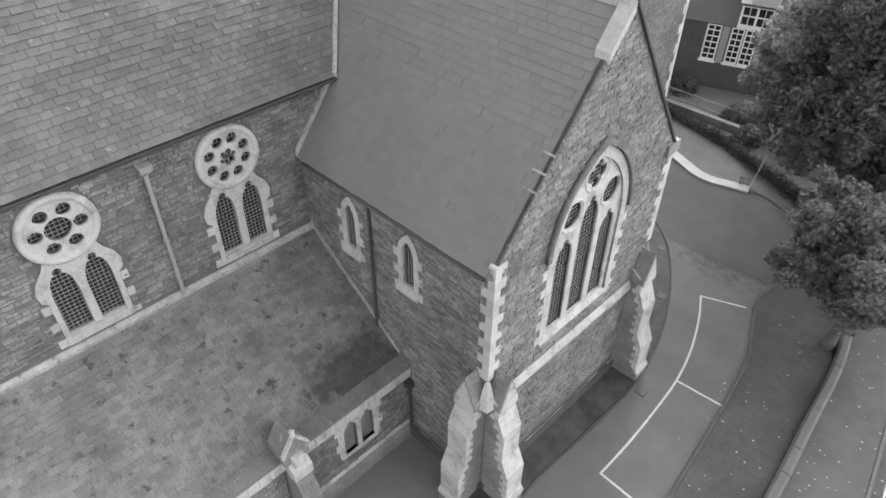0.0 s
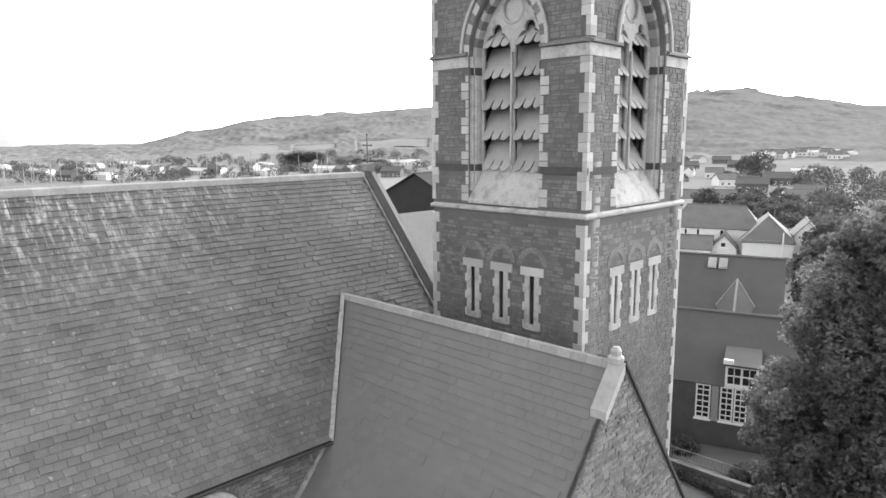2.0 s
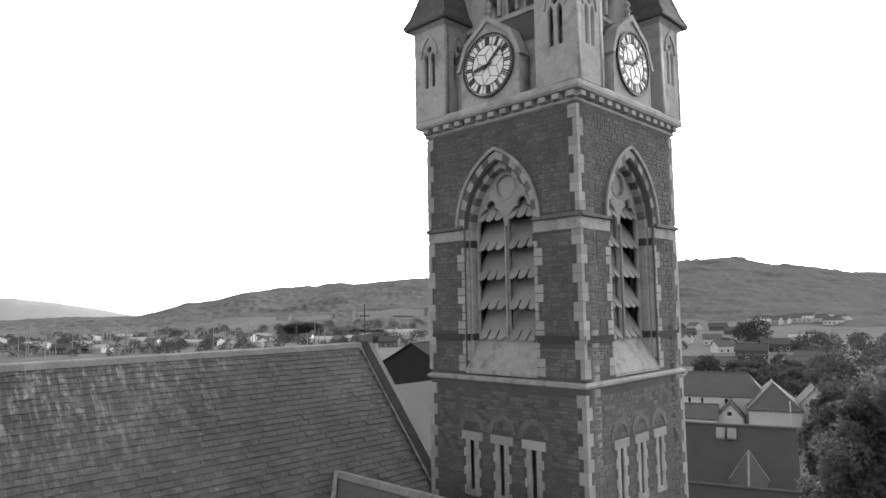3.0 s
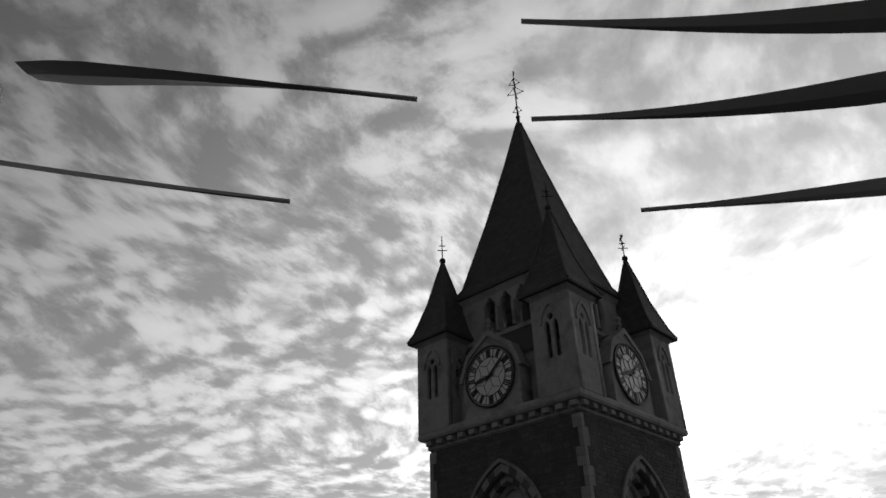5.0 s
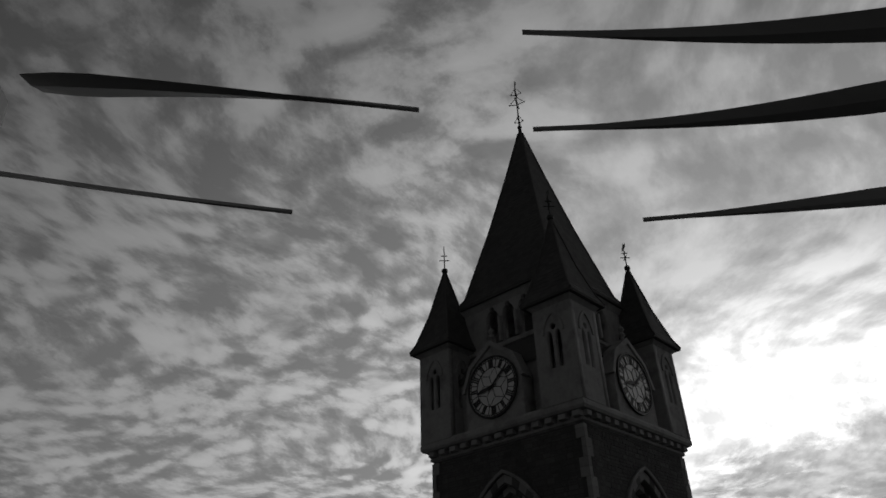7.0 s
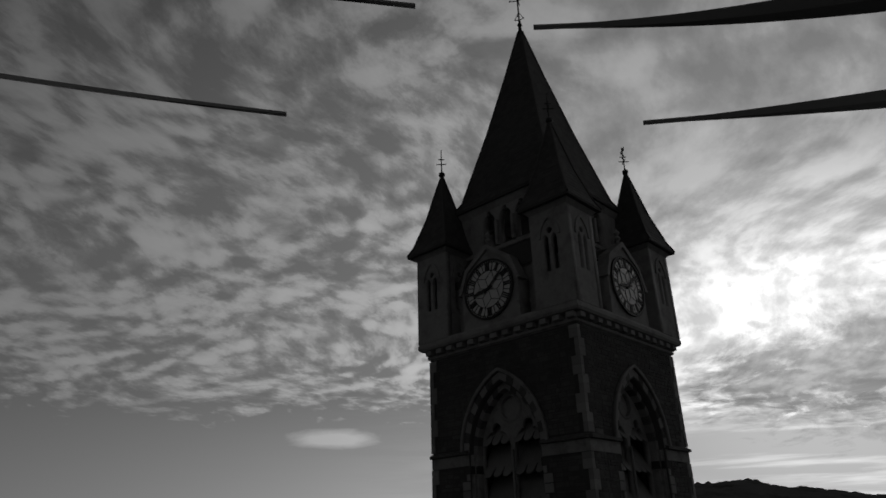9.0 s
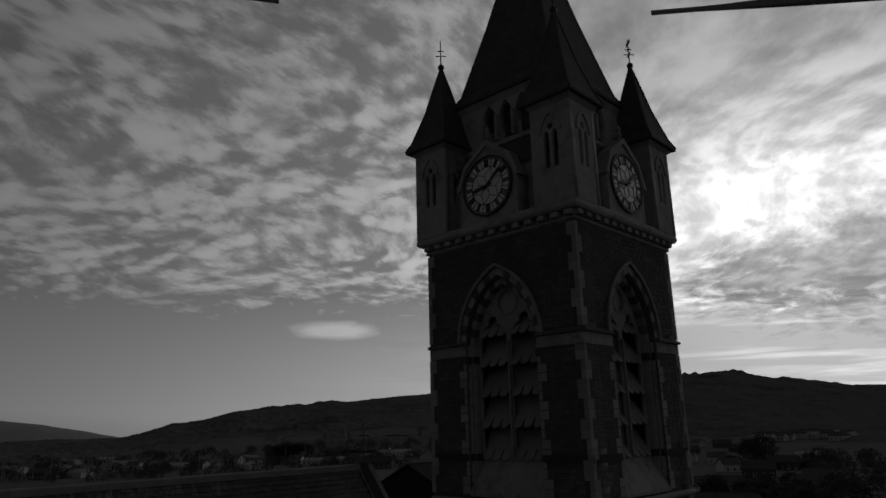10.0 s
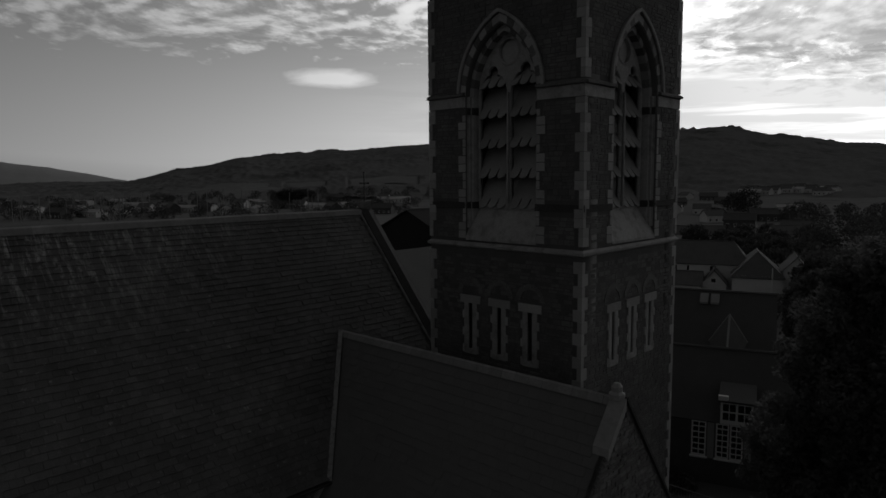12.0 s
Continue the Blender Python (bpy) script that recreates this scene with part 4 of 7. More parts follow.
sweep(v, [[(x, YT - 0.02, z + 0.02), (x, YT - 0.06, z + 0.02), (x, YT - 0.06, z + 0.26), (x, YT - 0.02, z + 0.26)] for x, z in ((XN + 0.1, ZT), (XA - 0.4, ZB + 0.05))])
solid("lead_flashing", v, LEAD, transept)
v = ([], [])
slab(v, on_y(YT), XA - 0.1, XA + 0.35, 2.9, 3.2, 0.0, 0.3, 0.03)
rod(v, (XA + 0.2, YT - 0.15, 0.1), (XA + 0.2, YT - 0.15, 3.0), 0.06)
solid("rainwater_head", v, DARK_METAL, transept, "dark rainwater head and pipe")

# ---- the bell tower ----
TX, TY, TH = -15.17, 22.07, 3.45
X0, X1, Y0, Y1 = TX - TH, TX + TH, TY - TH, TY + TH
Z_STR, Z_IMP, Z_COR, Z_TUR = 19.78, 25.35, 29.10, 29.78
FACES = [(on_y(Y0), TX), (on_x(X1), TY), (on_yb(Y1), -TX), (on_xb(X0), -TY)]
BH = 1.88  # half width of the belfry arch
for k, (w, c) in enumerate(FACES):
    hole = [(c - 1.6, 19.9), (c + 1.6, 19.9)] + arch(c - 1.6, c + 1.6, 20.0, 25.2, 2.45, 10)[2:]
    slits = [rect(c + o - 0.16, c + o + 0.16, 15.75, 17.55) for o in (-1.38, 0.0, 1.38)]
    a, b = (c - TH, c + TH) if k % 2 == 0 else (c - TH + 0.9, c + TH - 0.9)
    plate("wall", [rect(a, b, 0.0, Z_COR), hole] + (slits if k < 2 else []), w, -0.9, 0.0, MORTAR, tower)


def course(vf, h_in, prof, z):
    """A moulded course right round the tower: prof of (projection, height)."""
    rings = []
    for p, dz in prof:
        h = h_in + p
        rings.append([(TX - h, TY - h, z + dz), (TX + h, TY - h, z + dz), (TX + h, TY + h, z + dz), (TX - h, TY + h, z + dz)])
    return sweep(vf, rings, caps=False)


solid("string_course", course(([], []), TH, [(0.0, -0.12), (0.10, -0.06), (0.11, 0.02), (0.0, 0.10)], Z_STR), DRESSED, tower, "pale stone string course")
for k, (w, c) in enumerate(FACES):
    for a, b in ((c - TH - (0.03 if k % 2 else 0.025), c - 1.62), (c + 1.62, c + TH + (0.03 if k % 2 else 0.025))):
        v = ([], [])
        slab(v, w, a, b, 24.87, Z_IMP - 0.1, -0.02, 0.035)
        solid("impost_band", v, DRESSED, tower)
        v = ([], [])
        sweep(v, [[w(s, Z_IMP - 0.1, 0.0), w(s, Z_IMP - 0.08, 0.16), w(s, Z_IMP, 0.16), w(s, Z_IMP + 0.08, 0.0)] for s in (a, b)])
        solid("string_course", v, STONE, tower)
        v = ([], [])
        slab(v, w, a, b, 21.12, 21.38, -0.02, 0.044, 0.01)
        solid("dark_band", v, COPING, tower)
    # the recess of the bell opening
    oo, oi = arch(c - BH, c + BH, 25.2, 25.3, 2.72, 12), arch(c - 1.62, c + 1.62, 25.2, 25.3, 2.42, 12)
    hood = plate("hood_mould", [arch(c - BH - 0.06, c + BH + 0.06, 25.3, 25.3, 2.84, 12)[2:] + list(reversed(arch(c - BH + 0.03, c + BH - 0.03, 25.3, 25.3, 2.72, 12)[2:]))],
                 w, 0.0, 0.14, DRESSED, tower)
    full, part_in = arch(c - 1.62, c + 1.62, 19.9, 25.25, 2.44, 9), arch(c - 1.42, c + 1.42, 19.9, 25.25, 2.18, 9)
    for sgn in (-1, 1):
        mould = [(1.66, -0.04), (1.60, -0.06), (1.57, -0.13), (1.52, -0.15), (1.51, -0.24), (1.46, -0.27), (1.43, -0.38), (1.42, -0.54), (1.66, -0.54)]
        solid("jamb", sweep(([], []), [[w(c + sgn * q, z, d) for q, d in (mould if sgn < 0 else mould[::-1])] for z in (20.4, 25.25)]), DRESSED, tower, "moulded pale stone jamb")
        for i in range(9):  # stones of the inner arch, pale and dark by turns
            q = [part_in[2 + i], full[2 + i], full[3 + i], part_in[3 + i]] if sgn > 0 else [(2 * c - s, z) for s, z in (part_in[3 + i], full[3 + i], full[2 + i], part_in[2 + i])]
            solid("arch_stone", sweep(([], []), [[w(s, z, d) for s, z in q] for d in (-0.52, -0.22)]), DRESSED_ONE if i % 2 == 0 else STONE_ONE, tower)
    if k < 2:
        tracery = [arch(c - 1.5, c + 1.5, 21.1, 25.25, 2.24, 12), cusped(c - 1.38, c - 0.07, 21.3, 25.2, 26.32), cusped(c + 0.07, c + 1.38, 21.3, 25.2, 26.32), circle(c, 26.76, 0.42, 24)]
        bel = plate("belfry_window", tracery, w, -0.72, -0.52, DRESSED, tower, "pale stone bell opening with louvres")
        v = ([], [])
        sweep(v, [[w(c + r * math.cos(2 * math.pi * i / 28), 26.76 + r * math.sin(2 * math.pi * i / 28), d) for i in range(28)] for r, d in ((0.41, -0.57), (0.42, -0.49), (0.47, -0.48), (0.53, -0.52))], caps=False)
        solid("moulded_ring", v, DRESSED, bel)
        solid("blind_roundel", slab(([], []), w, c - 0.44, c + 0.44, 26.32, 27.2, -0.70, -0.64), TURRET_STONE, bel)
        # iron-coloured sheet added for the unlit belfry inside; blocks the view through
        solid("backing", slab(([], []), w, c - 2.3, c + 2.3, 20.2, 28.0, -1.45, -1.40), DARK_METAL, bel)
        v = ([], [])
        rod(v, w(c, 21.2, -0.47), w(c, 25.3, -0.47), 0.05)
        solid("shaft", v, DRESSED, bel)
        for row in range(5):
            zt = 22.2 + 1.09 * row
            for m in (c - 0.72, c + 0.72):
                v = ([], [])
                teeth = []
                for j in range(3):
                    t0 = m - 0.62 + 0.42 * j
                    teeth += [(t0, 0.0), (t0 + 0.03, -0.10), (t0 + 0.12, -0.17), (t0 + 0.24, -0.16), (t0 + 0.33, -0.08), (t0 + 0.35, 0.05)]
                    if j < 2:
                        teeth += [(t0 + 0.36, 0.26), (t0 + 0.41, 0.26)]
                outline = [(m + (0.85 if m > c else 0.717), 1.38), (m - (0.85 if m < c else 0.717), 1.38), (m - (0.76 if m < c else 0.717), 0.5)] + [(s, z + 0.12) for s, z in teeth] + [(m + 0.62, 0.12), (m + (0.76 if m > c else 0.717), 0.5)]
                tilt = lambda s, z, d, zt=zt: w(s, zt - 1.0 + 0.82 * z + 0.35 * d, -0.44 - 0.62 * z + d * 0.7)
                plate("slat", [outline], tilt, -0.025, 0.025, LOUVRE, bel, "grey louvre with a toothed lower edge")
        v = ([], [])
        sweep(v, [[w(s, 19.95, -0.02), w(s, 19.95, 0.04), w(s, 20.05, 0.04), w(s, 21.22, -0.62), w(s, 21.0, -0.72)] for s in (c - 1.6, c + 1.6)])
        solid("sill", v, DRESSED, bel, "sloping pale stone sill")
        for o in (-1.38, 0.0, 1.38):
            sw = plate("slit_window", [rect(c + o - 0.30, c + o + 0.30, 15.6, 17.8), rect(c + o - 0.11, c + o + 0.11, 15.8, 17.55)], w, -0.1, 0.045, DRESSED, tower,
                       "pale stone slit window")
            ro, ri = circle(c + o, 17.95, 0.62, 24)[:13], circle(c + o, 17.95, 0.42, 24)[:13]
            plate("relieving_arch", [ro + list(reversed(ri))], w, -0.02, 0.026, STONE, sw)
            solid("lintel", slab(([], []), w, c + o - 0.50, c + o + 0.50, 17.55, 17.86, -0.03, 0.055, 0.012), DRESSED_ONE, sw)
            for i in range(3):
                for side in (-1, 1):
                    s0, s1 = sorted((c + o + side * 0.30, c + o + side * 0.40))
                    solid("quoin", slab(([], []), w, s0, s1, 15.62 + 0.66 * i, 15.93 + 0.66 * i, -0.03, 0.041, 0.01), DRESSED_ONE, sw)
            solid("glass", slab(([], []), w, c + o - 0.2, c + o + 0.2, 15.7, 17.7, -0.45, -0.4), GLASS, sw)
# cornice on corbels
solid("frieze", block(TX - TH + 0.02, TX + TH - 0.02, TY - TH + 0.02, TY + TH - 0.02, Z_COR - 0.05, Z_COR + 0.58), TURRET_STONE, tower)
solid("cornice", course(([], []), TH, [(0.0, -0.06), (0.09, 0.0), (0.09, 0.09), (0.0, 0.12)], Z_COR), DRESSED, tower)
solid("cornice", course(([], []), TH, [(0.0, 0.28), (0.30, 0.33), (0.36, 0.42), (0.36, 0.55), (0.30, 0.66), (0.0, 0.7)], Z_COR), TURRET_STONE, tower)
for k, (w, c) in enumerate(FACES[:2]):
    s = c - TH + 0.1
    while s < c + TH:
        solid("corbel", slab(([], []), w, s - 0.17, s + 0.17, Z_COR + 0.1, Z_COR + 0.33, 0.0, 0.25, 0.03), DRESSED_ONE, tower)
        s += 0.56
# clock stage and corner turrets
CH = 3.05
for k, (w, c) in enumerate([(on_y(TY - CH), TX), (on_x(TX + CH), TY), (on_yb(TY + CH), -TX), (on_xb(TX - CH), -TY)]):
    a, b = (c - CH, c + CH) if k % 2 == 0 else (c - CH + 0.5, c + CH - 0.5)
    plate("clock_wall", [rect(a, b, Z_COR + 0.585, 32.0)], w, -0.5, 0.0, TURRET_STONE, tower)
UH = 2.42
for k, (w, c) in enumerate([(on_y(TY - UH), TX), (on_x(TX + UH), TY), (on_yb(TY + UH), -TX), (on_xb(TX - UH), -TY)]):
    a, b = (c - UH, c + UH) if k % 2 == 0 else (c - UH + 0.4, c + UH - 0.4)
    ops = [cusped(c + o - 0.35, c + o + 0.35, 33.5, 34.45, 35.2) for o in (-0.85, 0.0, 0.85)]
    plate("arcade_wall", [rect(a, b, 32.9, 35.7)] + ops, w, -0.4, 0.0, TURRET_STONE, tower)
    if k < 2:
        for o in (-0.425, 0.425):
            v = ([], [])
            rod(v, w(c + o, 33.5, 0.06), w(c + o, 34.6, 0.06), 0.09)
            solid("shaft", v, TURRET_STONE, tower)
solid("lean_to_roof", sweep(([], []), [[(TX - q, TY - q, z), (TX + q, TY - q, z), (TX + q, TY + q, z), (TX - q, TY + q, z)] for q, z in ((CH + 0.1, 31.9), (CH + 0.1, 32.02), (UH + 0.01, 33.3), (UH - 0.3, 33.3))], caps=False),
      SPIRE_SLATE, tower, "dark lean-to roof round the tower head")
solid("arcade_sill", course(([], []), UH, [(0.0, 33.22), (0.10, 33.25), (0.10, 33.38), (0.0, 33.48)], 0.0), TURRET_STONE, tower)
TUH, TUW = 3.80, 1.66


def lapped(parent, cx, cy, prof, seed, width=0.26, gauge=0.2):
    """Slates on the two seen sides of a steep square roof: prof of (half width, height)."""
    rng = random.Random(seed)
    vf = ([], [])
    for face in range(2):
        for (q0, z0), (q1, z1) in zip(prof, prof[1:]):
            ln = math.hypot(q0 - q1, z1 - z0)
            n = max(1, round(ln / gauge))
            for r in range(n):
                f0, f1 = r / n, min(1.0, (r + 1.1) / n)
                qa, za, qb, zb = q0 + (q1 - q0) * f0, z0 + (z1 - z0) * f0, q0 + (q1 - q0) * f1, z0 + (z1 - z0) * f1
                m = max(1, round(2 * qa / width))
                off = rng.uniform(-0.3, 0.3) / m
                for i in range(m):
                    a, b = min(max((i + off) / m, 0), 1), min(max((i + 1 + off) / m, 0), 1)
                    if i == 0:
                        a = 0.0
                    if i == m - 1:
                        b = 1.0
                    t = rng.uniform(0.008, 0.017)
                    k = len(vf[0])
                    for s, q, z, d in ((a, qa, za, t), (b - 0.012 / m, qa, za, t), (b - 0.012 / m, qb, zb, 0.004), (a, qb, zb, 0.004), (a, qa, za, 0.0), (b - 0.012 / m, qa, za, 0.0)):
                        u = (2 * s - 1) * q
                        vf[0].append((cx + u, cy - q - d, z) if face == 0 else (cx + q + d, cy + u, z))
                    vf[1].extend([(k, k + 1, k + 2, k + 3), (k, k + 4, k + 5, k + 1)])
    tagged(solid("slating", vf, SPIRE_SLATE, parent), kind="stuff")
    for sx, sy in ((1, -1), (-1, -1), (1, 1)):
        v = ([], [])
        for (q0, z0), (q1, z1) in zip(prof, prof[1:]):
            rod(v, (cx + sx * q0, cy + sy * q0, z0 + 0.02), (cx + sx * q1, cy + sy * q1, z1 + 0.02), 0.05, n=5)
        solid("hip_roll", v, SPIRE_SLATE, parent)


def turret(sx, sy):
    cx, cy = TX + sx * (TUH - TUW / 2), TY + sy * (TUH - TUW / 2)
    h = TUW / 2
    body = None
    for k, (w, c) in enumerate([(on_y(cy - h), cx), (on_x(cx + h), cy), (on_yb(cy + h), -cx), (on_xb(cx - h), -cy)]):
        a, b = (c - h, c + h) if k % 2 == 0 else (c - h + 0.25, c + h - 0.25)
        ops = [arch(c - 0.30, c - 0.06, 31.0, 32.15, 0.28, 4), arch(c + 0.06, c + 0.30, 31.0, 32.15, 0.28, 4), circle(c, 32.55, 0.13, 10)]
        p = plate("turret_wall", [rect(a, b, Z_COR + 0.62, 33.6)] + ops, w, -0.25, 0.0, TURRET_STONE, tower if body is None else body,
                  "grey ashlar corner turret" if body is None else "")
        body = body or p
        arch_o, arch_i = arch(c - 0.47, c + 0.47, 30.9, 32.3, 0.85, 6), arch(c - 0.38, c + 0.38, 30.9, 32.3, 0.72, 6)
        plate("window_mould", [arch_o[2:] + list(reversed(arch_i[2:]))], w, 0.0, 0.06, TURRET_STONE, body)
    v = ([], [])
    sweep(v, [[(cx - q, cy - q, z), (cx + q, cy - q, z), (cx + q, cy + q, z), (cx - q, cy + q, z)] for q, z in ((h, 33.35), (h + 0.14, 33.5), (h + 0.16, 33.62), (h, 33.7))])
    solid("eaves_course", v, TURRET_STONE, body)
    v = ([], [])
    prof = [(h + 0.30, 33.52), (h + 0.30, 33.6), (h + 0.10, 34.0), (h * 0.62, 35.35), (h * 0.30, 36.55), (0.03, 37.5)]
    sweep(v, [[(cx - q, cy - q, z), (cx + q, cy - q, z), (cx + q, cy + q, z), (cx - q, cy + q, z)] for q, z in prof])
    roof_ = solid("turret_roof", v, SPIRE_SLATE, body, "steep slate turret roof")
    if (sx, sy) != (-1, 1):
        lapped(body, cx, cy, prof[1:], 310 + sx + 2 * sy)
    v = ([], [])
    turned(v, (cx, cy, 37.4), [(0.06, 0.0), (0.06, 0.1), (0.14, 0.18), (0.14, 0.30), (0.05, 0.38), (0.03, 0.42)], 8)
    rod(v, (cx, cy, 37.7), (cx, cy, 38.95), 0.032, 0.022, 6)
    for z, r in ((38.2, 0.16), (38.45, 0.10)):
        rod(v, (cx - r, cy - r, z), (cx + r, cy + r, z), 0.024, n=5)
        rod(v, (cx + r, cy - r, z), (cx - r, cy + r, z), 0.024, n=5)
    slab(v, lambda s, z, d: (cx + 0.72 * s + d, cy - 0.69 * s, z), -0.20, 0.26, 38.66, 38.84, -0.012, 0.012)
    solid("weathervane", v, DARK_METAL, body, "iron weathervane")


for sx, sy in ((-1, -1), (1, -1), (1, 1), (-1, 1)):
    turret(sx, sy)

# main spire
v = ([], [])
SPIRE = [(2.66, 35.5), (2.66, 35.62), (2.36, 36.1), (1.46, 39.6), (0.68, 43.0), (0.10, 45.75)]
sweep(v, [[(TX - q, TY - q, z), (TX + q, TY - q, z), (TX + q, TY + q, z), (TX - q, TY + q, z)] for q, z in SPIRE])
spire = solid("spire", v, SPIRE_SLATE, tower, "steep dark slate spire")
lapped(spire, TX, TY, SPIRE[1:], 301)
v = ([], [])
sweep(v, [[(TX - q, TY - q, z), (TX + q, TY - q, z), (TX + q, TY + q, z), (TX - q, TY + q, z)] for q, z in ((2.42, 35.22), (2.52, 35.4), (2.56, 35.51), (2.3, 35.6))])
solid("eaves_course", v, TURRET_STONE, spire)
v = ([], [])
turned(v, (TX, TY, 45.6), [(0.16, 0.0), (0.19, 0.2), (0.10, 0.3), (0.08, 0.6), (0.13, 0.7), (0.05, 0.85), (0.03, 1.0)], 8)
rod(v, (TX, TY, 46.5), (TX, TY, 49.7), 0.05, 0.02, 6)
for z, r in ((46.6, 0.22), (47.9, 0.42), (48.6, 0.28)):
    for a in range(4):
        dx, dy = r * math.cos(a * math.pi / 2 + 0.4), r * math.sin(a * math.pi / 2 + 0.4)
        rod(v, (TX, TY, z), (TX + dx, TY + dy, z + 0.1), 0.025, 0.02, 5)
        turned(v, (TX + dx, TY + dy, z + 0.04), [(0.0, 0.0), (0.05, 0.06), (0.0, 0.12)], 5)
        rod(v, (TX + dx, TY + dy, z + 0.1), (TX, TY, z + 0.55), 0.018, 0.014, 5)
slab(v, lambda s, z, d: (TX + 0.72 * s + d, TY - 0.69 * s, z), -0.10, 0.30, 49.2, 49.42, -0.01, 0.01)
solid("finial", v, DARK_METAL, spire, "wrought iron finial and vane")


def clock(w, c):
    zc, r = 31.12, 1.14
    panel = [(c - 1.36, Z_COR + 0.6), (c + 1.36, Z_COR + 0.6), (c + 1.36, 31.3), (c + 1.0, 32.05), (c, 32.75), (c - 1.0, 32.05), (c - 1.36, 31.3)]
    ck = plate("clock", [panel], w, -0.75, 0.0, TURRET_STONE, tower, "clock with a pale glazed dial and black pointers")
    v = ([], [])
    edge = [(c + 1.36, 31.2), (c + 1.0, 32.05), (c, 32.75), (c - 1.0, 32.05), (c - 1.36, 31.2)]
    out_e = [(c + 1.52, 31.2), (c + 1.12, 32.18), (c, 32.98), (c - 1.12, 32.18), (c - 1.52, 31.2)]
    sweep(v, [[w(*p, -0.4), w(*p, 0.09), w(*q, 0.09), w(*q, -0.4)] for p, q in zip(edge, out_e)])
    solid("gable_coping", v, TURRET_STONE, ck)
    v = ([], [])
    sweep(v, [[w(c - 1.1, 32.1, d), w(c, 32.9, d), w(c + 1.1, 32.1, d), w(c, 31.9, d)] for d in (-0.38, -1.5)])
    solid("gable_roof", v, SPIRE_SLATE, ck)
    v = ([], [])
    turned(v, w(c, 32.85, -0.1), [(0.12, 0.0), (0.07, 0.2), (0.14, 0.3), (0.05, 0.42), (0.13, 0.55), (0.04, 0.66), (0.0, 0.8)], 8)
    solid("finial", v, TURRET_STONE, ck)
    plate("dial", [circle(c, zc, r, 48)], w, 0.0, 0.05, DIAL, ck, "pale opal glass dial")
    ring = lambda a, b, d: plate("dial_ring", [circle(c, zc, a, 48), circle(c, zc, b, 48)], w, 0.03, d, DARK_METAL, ck)
    ring(r + 0.05, r - 0.02, 0.10)
    ring(r - 0.075, r - 0.095, 0.07)
    ring(0.755, 0.73, 0.07)
    v = ([], [])
    for i in range(60):  # minute marks between the two outer rings
        a = 2 * math.pi * i / 60
        rot0 = lambda s, z, d, a=a: w(c + s * math.sin(a) + z * math.cos(a), zc - s * math.cos(a) + z * math.sin(a), d)
        slab(v, rot0, -0.018, 0.018, r - 0.085, r - 0.01, 0.05, 0.07)
    tagged(solid("minute_track", v, DARK_METAL, ck), kind="stuff")
    # numeral blocks and glazing bars
    for i in range(12):
        a = math.pi / 2 - i * math.pi / 6
        v = ([], [])
        rot_ = lambda s, z, d, a=a: w(c + s * math.sin(a) + z * math.cos(a), zc - s * math.cos(a) + z * math.sin(a), d)
        for o in ((-0.075, 0.0, 0.075) if i % 2 == 0 else (-0.04, 0.04)):
            slab(v, rot_, o - 0.026, o + 0.026, 0.75, 1.05, 0.05, 0.075)
        solid("numeral", v, DARK_METAL, ck)
        v = ([], [])
        a2 = a + math.pi / 12
        rot2 = lambda s, z, d, a=a2: w(c + s * math.sin(a) + z * math.cos(a), zc - s * math.cos(a) + z * math.sin(a), d)
        slab(v, rot2, -0.012, 0.012, 0.74, 1.05, 0.05, 0.065)
        if i % 2 == 0:
            rod(v, w(c, zc, 0.06), rot2(0, 0.42, 0.06), 0.012, n=4)
            for da in (-0.52, 0.52):
                p = rot2(0, 0.42, 0.06)
                q = w(c + 0.74 * math.cos(a2 + da), zc + 0.74 * math.sin(a2 + da), 0.06)
                rod(v, p, q, 0.012, n=4)
        solid("glazing_bar", v, DARK_METAL, ck)
    for ang, ln, wd in ((50, 1.0, 0.040), (260, 0.74, 0.052)):
        a = math.pi / 2 - radians(ang)
        rot3 = lambda s, z, d, a=a: w(c + s * math.sin(a) + z * math.cos(a), zc - s * math.cos(a) + z * math.sin(a), d)
        v = ([], [])
        sweep(v, [[rot3(-wd * k2, z, 0.10), rot3(wd * k2, z, 0.10), rot3(wd * k2, z, 0.125), rot3(-wd * k2, z, 0.125)] for k2, z in ((0.6, -0.22), (0.8, 0.0), (1.2, ln * 0.7), (0.15, ln))])
        solid("pointer", v, DARK_METAL, ck)


clock(on_y(TY - 3.72), TX)
clock(on_x(TX + 3.72), TY)

# ---- ground, with hills behind the town: one sheet to the horizon ----
def azimuth(x, y):
    """Degrees to the right of the drone's heading."""
    return math.degrees(math.atan2(x, y)) + 44.13


SKYLINE = [(-180, 0.6), (-60, -0.5), (-40, -0.5), (-33, -0.5), (-28, -0.35), (-25, -0.3), (-20, 0.55), (-15.5, 1.45), (-8, 2.0), (-1, 2.4), (10, 2.85), (19, 3.2),
           (23, 3.3), (27, 2.6), (32, 2.0), (38, 1.3), (60, 1.2), (180, 0.6)]


def skyline(az):
    az = (az + 180) % 360 - 180
    for (a, p), (b, q) in zip(SKYLINE, SKYLINE[1:]):
        if a <= az <= b:
            f = (az - a) / (b - a)
            return p + (q - p) * f * f * (3 - 2 * f)
    return 0.6


